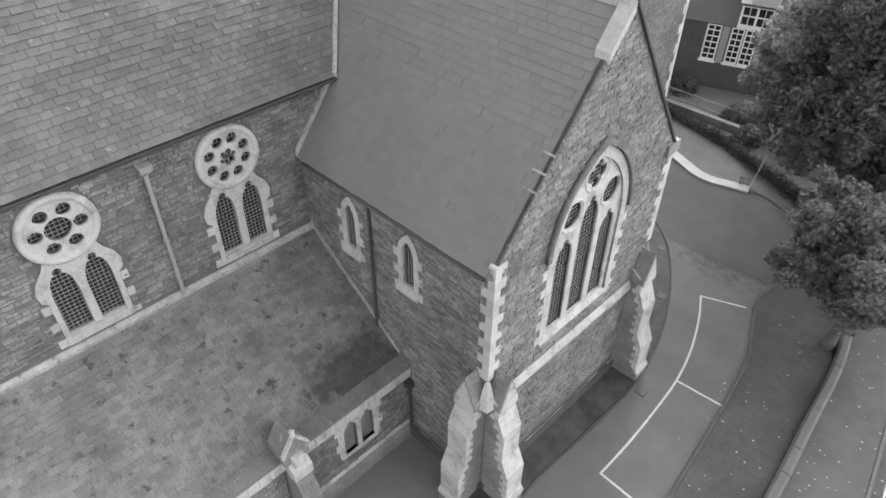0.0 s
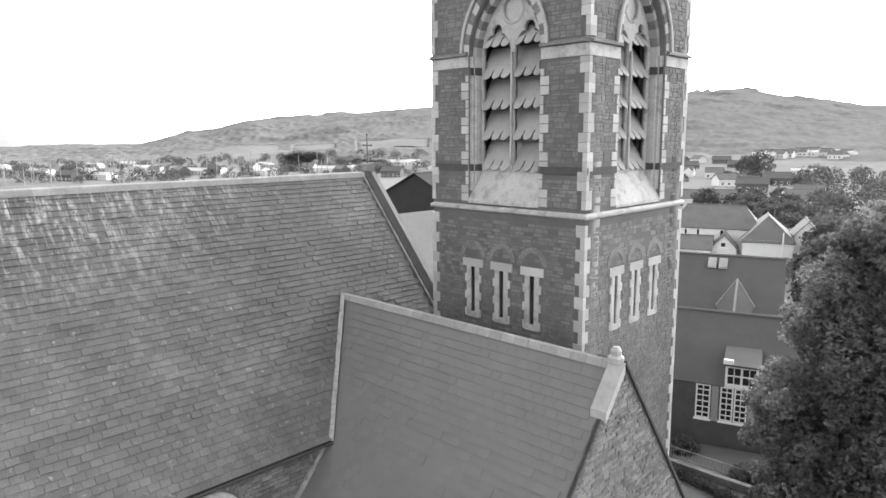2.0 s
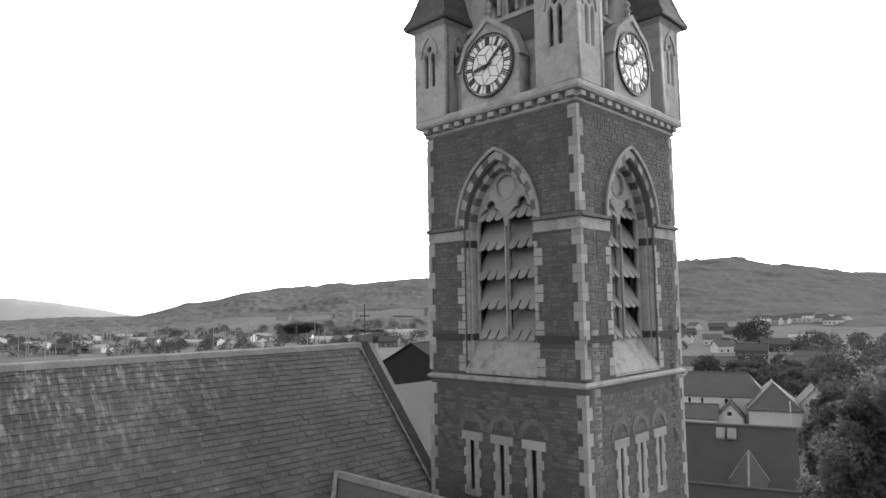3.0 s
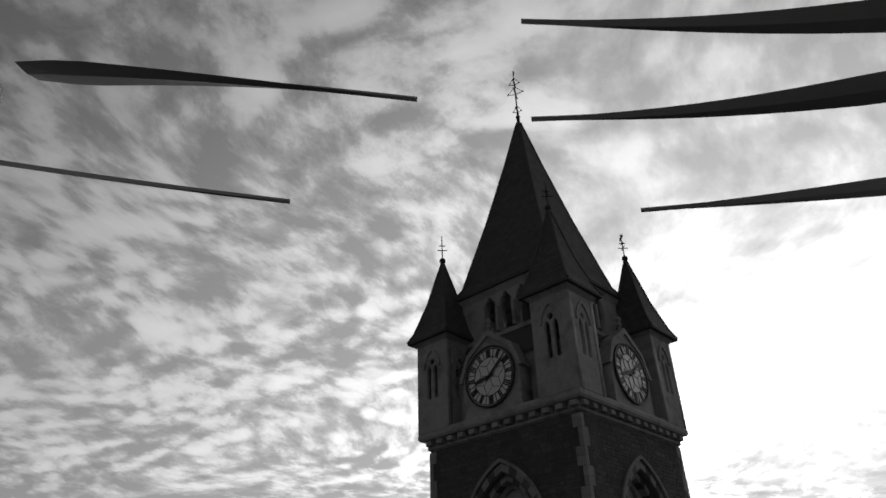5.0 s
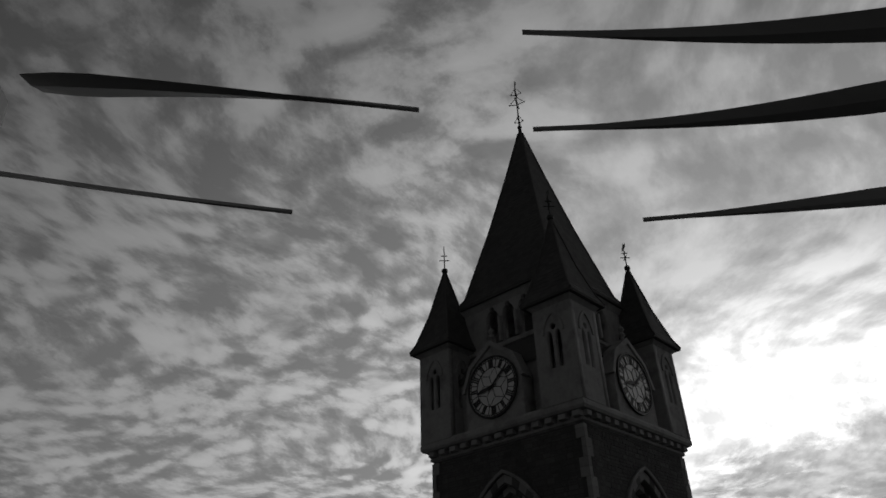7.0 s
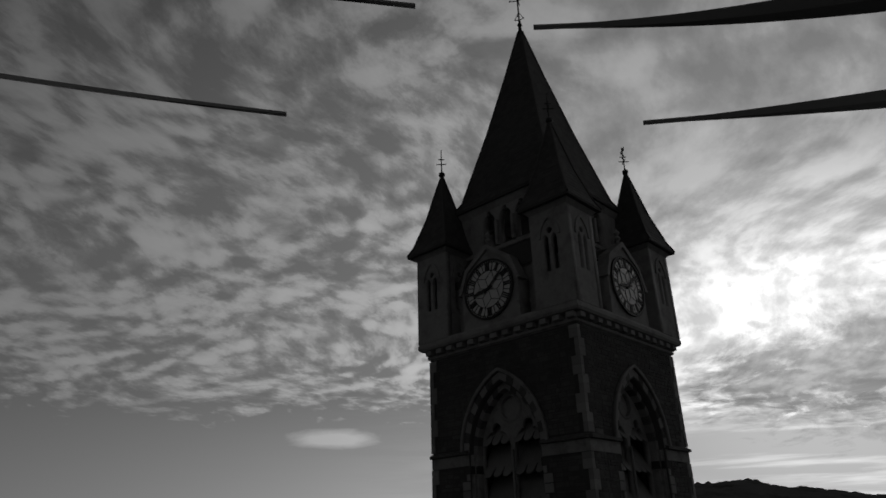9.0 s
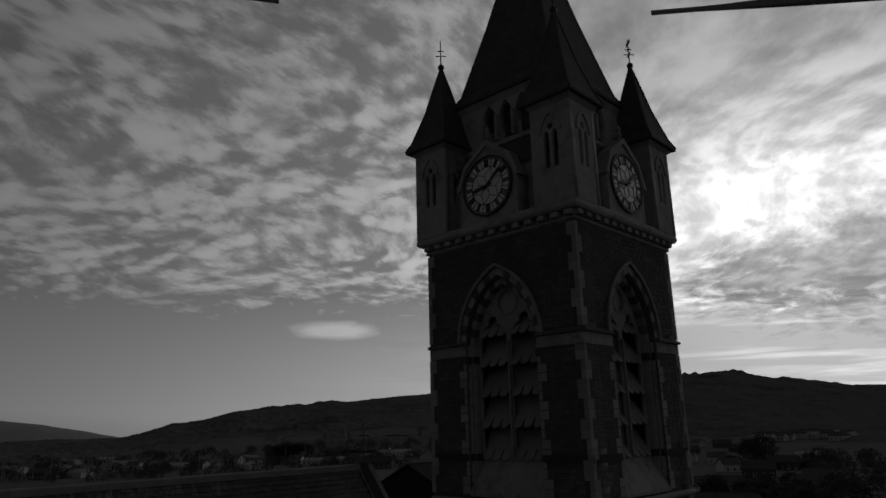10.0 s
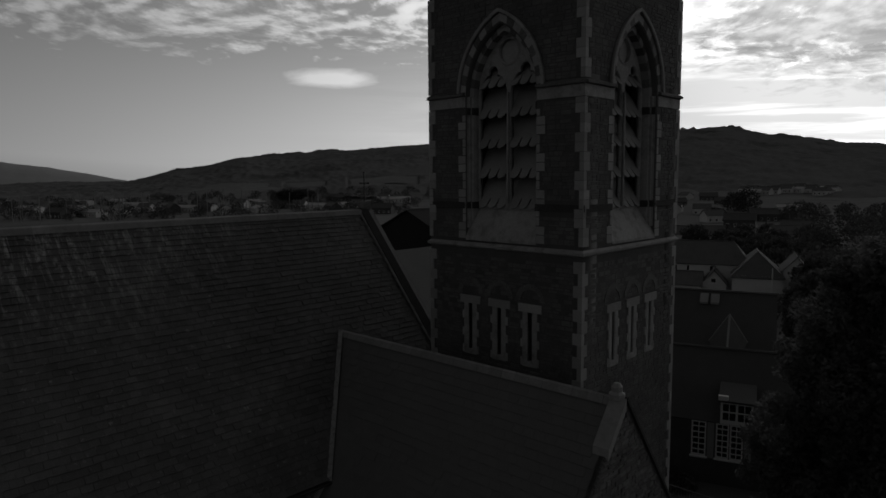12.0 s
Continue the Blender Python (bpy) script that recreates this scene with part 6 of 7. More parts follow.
# ---- houses ----
def house(name, x0, x1, y0, y1, eave, ridge, along, wall_mat, roof_mat, label, hip=0.0, windows=(), base=0.0, chimneys=(), over=0.35):
    """Walls, two or four roof slopes, and windows on the faces that look along -y or +x: (face, s0, s1, z0, z1, columns, rows)."""
    h = thing(name, label, "house", at=((x0 + x1) / 2, (y0 + y1) / 2, base))
    faces = {"y": on_y(y0), "x": on_x(x1)}
    holes = {"y": [], "x": []}
    for f, s0, s1, z0, z1, *_ in windows:
        holes[f].append(rect(s0, s1, z0, z1))
    ym, xm = (y0 + y1) / 2, (x0 + x1) / 2
    gab = along == "x" and hip == 0
    ex = rect(y0 + 0.3, y1 - 0.3, base, eave) if not gab else [(y0 + 0.3, base), (y1 - 0.3, base), (y1 - 0.3, eave), (ym, ridge - 0.25), (y0 + 0.3, eave)]
    ey = rect(x0, x1, base, eave) if along == "x" or hip else [(x0, base), (x1, base), (x1, eave), (xm, ridge - 0.25), (x0, eave)]
    plate("wall", [ey] + holes["y"], on_y(y0), -0.3, 0.0, wall_mat, h)
    plate("wall", [ex] + holes["x"], on_x(x1), -0.3, 0.0, wall_mat, h)
    plate("wall", [ey], on_y(y1), 0.0, 0.3, wall_mat, h)
    plate("wall", [ex], on_x(x0), 0.0, 0.3, wall_mat, h)
    o = over
    if along == "x":
        A, B = (x0 + hip, ym, ridge), (x1 - hip, ym, ridge)
        k = o * (ridge - eave) / ((y1 - y0) / 2)
        c = [(x0 - o, y0 - o, eave - k), (x1 + o, y0 - o, eave - k), (x1 + o, y1 + o, eave - k), (x0 - o, y1 + o, eave - k)]
        if not hip:
            A, B = (x0 - o, ym, ridge), (x1 + o, ym, ridge)
        sl = [(c[0], c[1], B, A), (c[3], c[2], B, A)] + ([(c[1], c[2], B, B), (c[0], c[3], A, A)] if hip else [])
    else:
        A, B = (xm, y0 + hip, ridge), (xm, y1 - hip, ridge)
        k = o * (ridge - eave) / ((x1 - x0) / 2)
        c = [(x0 - o, y0 - o, eave - k), (x1 + o, y0 - o, eave - k), (x1 + o, y1 + o, eave - k), (x0 - o, y1 + o, eave - k)]
        if not hip:
            A, B = (xm, y0 - o, ridge), (xm, y1 + o, ridge)
        sl = [(c[0], c[3], B, A), (c[1], c[2], B, A)] + ([(c[0], c[1], A, A), (c[3], c[2], B, B)] if hip else [])
    for p in sl:
        slope("roof", *p, 0.12, roof_mat, h)
    for A2, B2 in ((A, B),):
        v = ([], [])
        rod(v, Vector(A2) + Vector((0, 0, 0.02)), Vector(B2) + Vector((0, 0, 0.02)), 0.13, n=6)
        solid("ridge_tiles", v, ROOF_GREY, h)
    for f, s0, s1, z0, z1, cols, rows in windows:
        w = faces[f]
        win = plate("window", [rect(s0, s1, z0, z1), rect(s0 + 0.1, s1 - 0.1, z0 + 0.1, z1 - 0.1)], w, -0.15, 0.03, WHITE_PAINT, h)
        solid("pane", slab(([], []), w, s0 + 0.05, s1 - 0.05, z0 + 0.05, z1 - 0.05, -0.13, -0.10), GLASS, win)
        for i in range(1, cols):
            s = s0 + (s1 - s0) * i / cols
            solid("glazing_bar", slab(([], []), w, s - 0.03, s + 0.03, z0 + 0.05, z1 - 0.05, -0.12, 0.0), WHITE_PAINT, win)
        for i in range(1, rows):
            z = z0 + (z1 - z0) * i / rows
            solid("glazing_bar", slab(([], []), w, s0 + 0.05, s1 - 0.05, z - 0.03, z + 0.03, -0.12, -0.01), WHITE_PAINT, win)
        solid("sill", slab(([], []), w, s0 - 0.1, s1 + 0.1, z0 - 0.14, z0, -0.1, 0.14, 0.02), WHITE_PAINT, win)
    for cx, cy in chimneys:
        v = ([], [])
        block(cx - 0.4, cx + 0.4, cy - 0.4, cy + 0.4, eave, ridge + 1.0, v)
        block(cx - 0.48, cx + 0.48, cy - 0.48, cy + 0.48, ridge + 0.85, ridge + 1.1, v)
        solid("chimney", v, BRICK, h)
    return h


def turn_about(ob, px, py, deg):
    """Turn a thing about an upright line through px, py."""
    c, q = math.cos(radians(deg)), math.sin(radians(deg))
    x, y = ob.location.x - px, ob.location.y - py
    ob.location = (px + c * x - q * y, py + q * x + c * y, ob.location.z)
    ob.rotation_euler = (0, 0, radians(deg))
    return ob


D2 = lambda r, az: (r * math.sin(radians(az - 44.13)), r * math.cos(radians(az - 44.13)))
SX, SY, SA = -17.5, 46.9, 18.0  # corner of the hall about which it and its wing stand turned
school = house("house", -30, -10.0, SY, SY + 9.6, 4.75, 8.9, "x", BRICK, ROOF_DARK, "dark brick hall with white many-paned windows", over=0.1,
               windows=[("y", -19.5, -18.5, 2.0, 4.6, 2, 6), ("y", -17.85, -16.98, 2.0, 4.6, 2, 6), ("y", -16.92, -16.05, 2.0, 4.6, 2, 6)])
for s0 in (-18.42, -15.97):
    solid("pale_jamb", slab(([], []), on_y(SY), s0, s0 + 0.45, 1.9, 4.6, -0.05, 0.02), KERB_PALE, school)
# its white dormer over the pair of windows
wd = on_y(SY - 0.1)
dm = plate("dormer", [rect(-17.6, -15.45, 4.62, 6.25), rect(-17.45, -16.6, 4.85, 6.1), rect(-16.45, -15.6, 4.85, 6.1)], wd, -0.6, 0.0, WHITE_PAINT, school, "white painted dormer window")
solid("pane", slab(([], []), wd, -17.5, -15.5, 4.75, 6.15, -0.3, -0.26), GLASS, dm)
for s0 in (-17.45, -16.45):
    for q in (0.425,):
        solid("glazing_bar", slab(([], []), wd, s0 + q - 0.025, s0 + q + 0.025, 4.8, 6.12, -0.25, -0.05), WHITE_PAINT, dm)
    for q in (5.47,):
        solid("glazing_bar", slab(([], []), wd, s0, s0 + 0.85, q - 0.025, q + 0.025, -0.24, -0.06), WHITE_PAINT, dm)
solid("dormer_roof", sweep(([], []), [[(-17.75, y, z), (-15.3, y, z), (-15.3, y, z + 0.14), (-17.75, y, z + 0.14)] for y, z in ((SY - 0.3, 6.24), (SY + 3.0, 6.9))]), ROOF_DARK, dm)
solid("vent", block(-17.75, -17.1, SY - 0.35, SY - 0.05, 6.4, 6.72), WHITE_PAINT, dm)
turn_about(school, SX, SY, SA)
wing = house("house", -34, -14.4, SY + 6.1, SY + 15.2, 8.3, 12.4, "x", BRICK, ROOF_DARK, "dark slate roofed wing behind the hall", hip=0.0)
for x in (-19.6, -18.75):
    v = ([], [])
    z, y = 8.3 + 4.1 * 0.8, SY + 6.1 + 4.55 * 0.8
    sweep(v, [[(x - 0.33, y - 0.35, z - 0.2 + d), (x + 0.33, y - 0.35, z - 0.2 + d), (x + 0.33, y + 0.35, z + 0.43 + d), (x - 0.33, y + 0.35, z + 0.43 + d)] for d in (0.1, 0.26)])
    solid("roof_light", v, KERB_PALE, wing)


def local(x, y, z):
    """A point of the plan as it lies before the wing is turned."""
    c, q = math.cos(radians(SA)), math.sin(radians(SA))
    return (SX + c * (x - SX) + q * (y - SY), SY - q * (x - SX) + c * (y - SY), z)


P = [local(*D2(54.3, 23.8), 7.3), local(*D2(57, 26.5), 7.3), local(*D2(59.5, 24), 7.3), local(*D2(57, 21.4), 7.3), local(*D2(57, 24.0), 11.2)]
solid("hipped_roof", (P, [(0, 1, 4), (1, 2, 4), (2, 3, 4), (3, 0, 4), (3, 2, 1, 0)]), ROOF_GREY, wing, "grey pyramid roof with pale hips")
for a, r in ((0, 0.09), (1, 0.05), (3, 0.05)):
    v = ([], [])
    rod(v, P[a], P[4], r, n=5)
    solid("hip_tiles", v, KERB_PALE, wing)
turn_about(wing, SX, SY, SA)

# white rendered houses farther down: a main house, a hipped cross wing and two lower buildings before it
WX, WY = D2(122, 24)
for a, b, c, d, e, r, al, hip, wins, ch in ((0.3, 8.0, 0, 14, 5.3, 9.0, "y", 4.0, [], []), (-12.0, 3.0, 6, 15, 6.5, 10.0, "x", 2.5, [("y", -9.5, -8.9, 4.9, 6.0, 1, 1), ("y", -7.4, -6.8, 4.9, 6.0, 1, 1), ("y", -3.5, -2.8, 4.9, 6.0, 1, 1)], []),
                                             (-12.0, -4.6, -1, 5, 3.6, 5.4, "x", 0.0, [("y", -10, -9, 1.2, 2.4, 2, 1)], []), (-4.5, -0.6, 1, 6, 3.7, 5.9, "y", 0.0, [("y", -3.1, -2.2, 3.6, 4.5, 1, 1)], []),
                                             (8.3, 12.4, 5, 12, 6.0, 8.2, "y", 0.0, [("y", 9.6, 11.0, 5.4, 6.6, 2, 1)], [])):
    wins = [(f, WX + p, WX + q, z0, z1, k, m) for f, p, q, z0, z1, k, m in wins]
    h = house("house", WX + a, WX + b, WY + c, WY + d, e, r, al, RENDER_WHITE, ROOF_GREY, "white rendered house with a grey hipped roof" if hip else "low white rendered outbuilding with a grey roof",
              hip=hip, windows=wins, chimneys=ch)
    if al == "y" and hip:
        for x in (a, b):
            v = ([], [])
            rod(v, (WX + x - 0.3 if x == a else WX + x + 0.3, WY - 0.3, 5.15), (WX + (a + b) / 2, WY + hip, r + 0.05), 0.11 if x == a else 0.07, n=5)
            solid("hip_tiles", v, KERB_PALE if x == a else ROOF_GREY, h)
    turn_about(h, WX, WY, 20.0)
v = ([], [])
x, y = D2(118, 27.0)
rod(v, (x, y, 0), (x, y, 7.2), 0.13, 0.09, 6)
tagged(solid("lamp_post", v, RENDER_WHITE), "pale pole before the white house", "pole")
v = ([], [])
x, y = D2(150, 26.3)
rod(v, (x, y, 0), (x, y, 11.6), 0.15, 0.11, 6)
rod(v, (x - 0.7, y - 0.25, 11.0), (x + 0.7, y + 0.25, 11.0), 0.06, n=5)
tagged(solid("utility_pole", v, BARK), "dark wooden utility pole with a crossarm", "pole")
# pastures on the slopes between the woods: bearings and distances
PASTURES = [(-7.2, -1.6, 690, 770), (-12.5, -9.5, 700, 745)]
for az0, az1, r0, r1 in PASTURES:
    V, F = [], []
    for i in range(13):
        for j in range(7):
            f, g = i / 12, j / 6
            x, y = D2(r0 + (r1 - r0) * g + 22 * math.sin(4 * f + r0) * math.sin(math.pi * f), az0 + (az1 - az0) * f + 0.15 * math.sin(4 * g))
            V.append((x, y, ground_height(x, y) + 1.2))
    for i in range(12):
        for j in range(6):
            k = 7 * i + j
            F.append((k, k + 7, k + 8, k + 1))
    tagged(solid("pasture", (V, F), PASTURE, smooth=True), "pale grazed pasture between the woods", "field", kind="structure")
# flat pale field beyond the houses
V, F = [], []
for k in range(15):
    for r in (270, 400, 540):
        x, y = D2(r, 16 + 14 * k / 14)
        V.append((x, y, ground_height(x, y) + 0.35))
for k in range(14):
    for m in (0, 1):
        V0 = 3 * k + m
        F.append((V0, V0 + 3, V0 + 4, V0 + 1))
tagged(solid("field", (V, F), FIELD), "flat pale mown field in the valley", "field", kind="structure")
house("house", -68.3, -55.5, 58.5, 74.0, 15.2, 18.1, "y", BOARD_DARK, BOARD_DARK, "dark boarded hall with a low gable roof")
v = ([], [])
hall = thing("hall", "long hall with a pale sheet roof beyond the nave", "building", at=(-36, 34, 0))
solid("wall", block(-44, -24.5, 27.0, 40.0, 0.0, 9.0), BRICK, hall)
slope("roof", (-24.2, 26.7, 8.8), (-24.2, 40.3, 8.8), (-34.5, 40.3, 17.2), (-34.5, 26.7, 17.2), 0.15, ROOF_PALE, hall, "pale sheet roof slope")
slope("roof", (-44.8, 26.7, 8.8), (-44.8, 40.3, 8.8), (-34.5, 40.3, 17.2), (-34.5, 26.7, 17.2), 0.15, ROOF_PALE, hall)

# small houses of the town, three kinds repeated
rng = random.Random(77)
kinds = []
for k, (w_, d_, e_, r_, wm, rm, lab) in enumerate([(9, 7, 4.0, 6.4, RENDER_GREY, ROOF_GREY, "small white rendered town house"), (12, 7, 4.2, 6.6, BRICK, ROOF_DARK, "small dark brick town house"),
                                                  (16, 8, 3.6, 5.2, RENDER_GREY, ROOF_WHITE, "long pale low town building")]):
    h = house("house", -w_ / 2, w_ / 2, -d_ / 2, d_ / 2, e_, r_, "x", wm, rm, lab, windows=[("y", -w_ / 2 + 1 + 3 * j, -w_ / 2 + 2.2 + 3 * j, 1.2, 2.5, 1, 1) for j in range(int(w_ / 3))])
    tagged(h, group="houses of the valley town")
    kinds.append(h)
spots = []  # x, y, kind, turn
for r, az, k, turn_ in ((228, 22.3, 0, 8), (300, 24.6, 1, -6), (226, 20.2, 0, 4), (236, 27.7, 0, 30), (262, 28.5, 0, -20), (330, 22.6, 0, 30), (345, 26.2, 1, 10), (430, 28.2, 2, 0),
                        (455, -14.4, 0, 60), (470, -25.0, 0, 85), (475, -21.7, 0, 80), (465, -20.2, 2, 0), (470, -18.9, 2, 5), (440, -27.0, 2, 0), (438, -29.2, 1, 0), (480, -23.2, 0, 10),
                        (500, -16.0, 0, 0), (520, -31.0, 2, 10), (460, -9.8, 2, 0), (470, -6.5, 0, 20), (600, -27.5, 2, 0), (610, -25.0, 2, 0), (640, -32.5, 0, 0), (620, -33.5, 2, 0)):
    spots.append((*D2(r, az), k, 20 + turn_))
for i in range(24):  # a row of white buildings on the slope
    az = 24.9 + 5.8 * i / 23 + rng.uniform(-0.1, 0.1)
    spots.append((*D2(600 + rng.uniform(-14, 22) - (14 if az < 26.5 else 0), az), (0, 2, 0)[i % 3], 20 + rng.uniform(-40, 40)))
for i in range(26):
    spots.append((*D2(rng.uniform(400, 560), rng.uniform(-38, -3)), rng.choice((0, 1, 1, 2)), rng.uniform(-30, 60)))
for i in range(10):
    spots.append((*D2(rng.uniform(380, 560), rng.uniform(17, 23.5)), rng.choice((0, 1)), rng.uniform(-30, 60)))
kind_count = [0, 0, 0]
for x, y, k, turn_ in spots:
    m = pose(x, y, ground_height(x, y) - 0.4, 0, 0, turn_)
    kind_count[k] += 1
    if kind_count[k] == 1:
        kinds[k].matrix_basis = m
    else:
        copy_thing(kinds[k], m)
# lamp posts and masts over the town
for i in range(46):
    az, r = rng.uniform(-34, -9), rng.uniform(380, 500)
    x, y = D2(r, az)
    z = ground_height(x, y)
    v = ([], [])
    hgt = rng.uniform(9, 15)
    rod(v, (x, y, z - 0.3), (x, y, z + hgt), 0.26, 0.18, 5)
    if i % 2:
        rod(v, (x, y, z + hgt), (x + 1.4, y + 0.8, z + hgt + 0.3), 0.1, 0.08, 5)
    tagged(solid("lamp_post", v, LEAD if i % 3 else GREY_PIPE), "tall pale lighting column in the town", "lamp post", group="lighting columns in the town")

# ---- woods: canopy on the slopes, leafy clumps among the houses ----
V, F = [], []
AZ0, NAZ, R0, NR = -44.0, 620, 560.0, 112
CREST = [(20.2, 0.3, 7), (20.9, 0.3, 8), (22.4, 0.4, 4), (23.3, 0.5, 7), (24.0, 0.5, 7), (24.9, 0.5, 5), (27.5, 0.9, 5), (30.0, 1.2, 3), (-13.0, 2.0, 5), (-9.0, 1.2, 4), (-20.0, 1.5, 5)]
for i in range(NR):
    r = R0 + 8.5 * i
    for j in range(NAZ):
        az = AZ0 + 88.0 * j / (NAZ - 1)
        x, y = D2(r, az)
        z = ground_height(x, y)
        wooded = noise.noise(Vector((x * 0.0055, y * 0.0055, 4.0))) + 0.35 * noise.noise(Vector((x * 0.02, y * 0.02, 8.0))) + (r - 760) / 700 + (0.25 if az < 12 else 1.6 * min(1.0, max(0.0, (r - 610) / 60)))
        if any(a - 0.2 < az < b + 0.2 and p - 14 < r < q + 14 for a, b, p, q in PASTURES):
            wooded = -1.0
        near = noise.voronoi(Vector((x * 0.12, y * 0.12, 0.0)))[0][0]
        crown = (4.6 - 4.2 * near) * (1.0 if r < 1100 else 0.8) + 2.4 * noise.noise(Vector((x * 0.03, y * 0.03, 2.0)))
        if r > 1440:  # taller stands along the crest
            crown += sum(h * math.exp(-((az - a) / q) ** 4) for a, q, h in CREST) * (0.75 + 0.9 * noise.noise(Vector((x * 0.07, y * 0.07, 5.0))))
        V.append((x, y, z + (max(crown, 0.5) * min(1.0, 2.5 * wooded) if wooded > 0 else -2.0)))
for i in range(NR - 1):
    for j in range(NAZ - 1):
        k = i * NAZ + j
        F.append((k, k + 1, k + NAZ + 1, k + NAZ))
tagged(solid("woods", (V, F), CANOPY, smooth=True), "dark wooded canopy on the hills", "woods", kind="stuff")

V, F = [], []
rng = random.Random(91)


def clump(x, y, z, r, n):
    """Leaf sprays on the outside of a rounded crown."""
    for _ in range(n):
        d = Vector((rng.gauss(0, 1), rng.gauss(0, 1), rng.gauss(0.25, 0.9))).normalized()
        d = d * r * rng.uniform(0.7, 1.05) * (0.85 + 0.3 * noise.noise(d * 2.5 + Vector((x, y, 0))))
        p = Vector((x, y, z)) + d
        s = 0.10 + r * rng.uniform(0.03, 0.065)
        a = Vector((rng.gauss(0, 1), rng.gauss(0, 1), rng.gauss(0, 1))).normalized() * s
        b = a.cross(Vector((rng.gauss(0, 1), rng.gauss(0, 1), rng.gauss(0, 1)))).normalized() * s * 0.8
        k = len(V)
        V.extend([tuple(p - a), tuple(p + b), tuple(p + a), tuple(p - b)])
        F.extend([(k, k + 1, k + 3), (k + 1, k + 2, k + 3)])


for _ in range(75):  # middle distance
    r, az = rng.uniform(72, 150), rng.uniform(29.6, 41)
    x, y = D2(r, az)
    clump(x, y, rng.uniform(2.5, 7.5), rng.uniform(3.0, 5.0), 1900)
for _ in range(90):
    az = rng.uniform(28.5, 39) if _ < 62 else rng.uniform(17, 28.5)
    x, y = D2(rng.uniform(140, 420) if _ < 62 else rng.uniform(330, 480), az)
    clump(x, y, 3 if _ < 62 else 1.5, rng.uniform(3, 6) if _ < 62 else rng.uniform(2.5, 4.5), 600)
for _ in range(230):
    x, y = D2(rng.uniform(390, 640), rng.uniform(-40, 4))
    clump(x, y, ground_height(x, y) + 1.5, rng.uniform(3, 6.5), 420)
for _ in range(34):  # gardens between the white houses and the field
    az = rng.uniform(20.5, 29.5)
    clump(*D2(rng.uniform(165, 262), az), rng.uniform(0.8, 2.6), rng.uniform(2.6, 4.6), 1300)
for k in range(9):
    x, y = D2(540, -13.3 + 0.36 * k)
    clump(x, y, ground_height(x, y) + 5, 6.5 if 1 < k < 8 else 5, 1100)
for az, r, z, q in ((21.35, 205, 4.0, 4.5), (23.5, 225, 1.2, 4.6), (24.4, 230, 0.8, 4.4), (25.3, 220, 1.0, 4.6), (26.3, 215, 1.0, 4.6), (27.3, 205, 1.0, 4.4), (25.0, 420, 6.0, 9.0), (24.2, 430, 5.0, 8.0)):
    clump(*D2(r, az), z, q, 1500)
tagged(solid("distant_trees", (V, F), LEAF_FAR), "dark trees among the town houses", "trees", kind="stuff")


# ---- the drone's own rotors, at rest above the lens ----
EYE_AT = Vector((-0.065, -0.29, 22.36))
YAW = radians(43.96)
RIGHT, AHEAD = Vector((math.cos(YAW), math.sin(YAW), 0)), Vector((-math.sin(YAW), math.cos(YAW), 0))


def at_drone(r, f, u):
    return tuple(EYE_AT + RIGHT * r + AHEAD * f + Vector((0, 0, u)))


ROTOR = surface("grey_rotor_plastic", 0.3, 0.1, 0.0, 60, 5, 0.5, 0.1, 0.0005)


def rotor(hub, tips, label):
    ob = thing("drone_rotor", label, "drone rotor", group="rotors of the drone", at=at_drone(*hub, 0.16))
    v = ([], [])
    turned(v, at_drone(*hub, 0.10), [(0.016, 0.0), (0.018, 0.02), (0.018, 0.055), (0.010, 0.064), (0.006, 0.07)], 16)
    solid("motor", v, ROTOR, ob)
    for root, tip, chord, bow in tips:
        v = ([], [])
        a, b = Vector(root), Vector(tip)
        t = (b - a).normalized()
        n = Vector((-t.y, t.x))
        rings = []
        for i in range(13):
            q = i / 12
            c = chord * min(1.0, 0.7 + 2.4 * q) * (1 - q) ** 1.7 * (1 + 0.3 * q) + 0.0007
            p = a.lerp(b, q) + n * bow * math.sin(math.pi * q)
            tw = 0.0035 * (1 - q)
            rings.append([at_drone(p.x + n.x * c, p.y + n.y * c, 0.16 + tw), at_drone(p.x, p.y, 0.1608 + 0.0006),
                          at_drone(p.x - n.x * c, p.y - n.y * c, 0.16 - tw), at_drone(p.x, p.y, 0.159)])
        sweep(v, rings)
        solid("blade", v, ROTOR, ob)
    return ob


rotor((-0.150, 0.148), [((-0.126, 0.152), (-0.004, 0.168), 0.0096, -0.002), ((-0.166, 0.195), (-0.058, 0.226), 0.0034, 0.001)],
      "dark grey plastic drone rotor with slender blades")
rotor((0.192, 0.168), [((0.160, 0.134), (0.028, 0.136), 0.0046, -0.003), ((0.170, 0.163), (0.036, 0.179), 0.0050, -0.004), ((0.200, 0.222), (0.090, 0.238), 0.0020, -0.001)],
      "dark grey plastic drone rotor with slender blades")


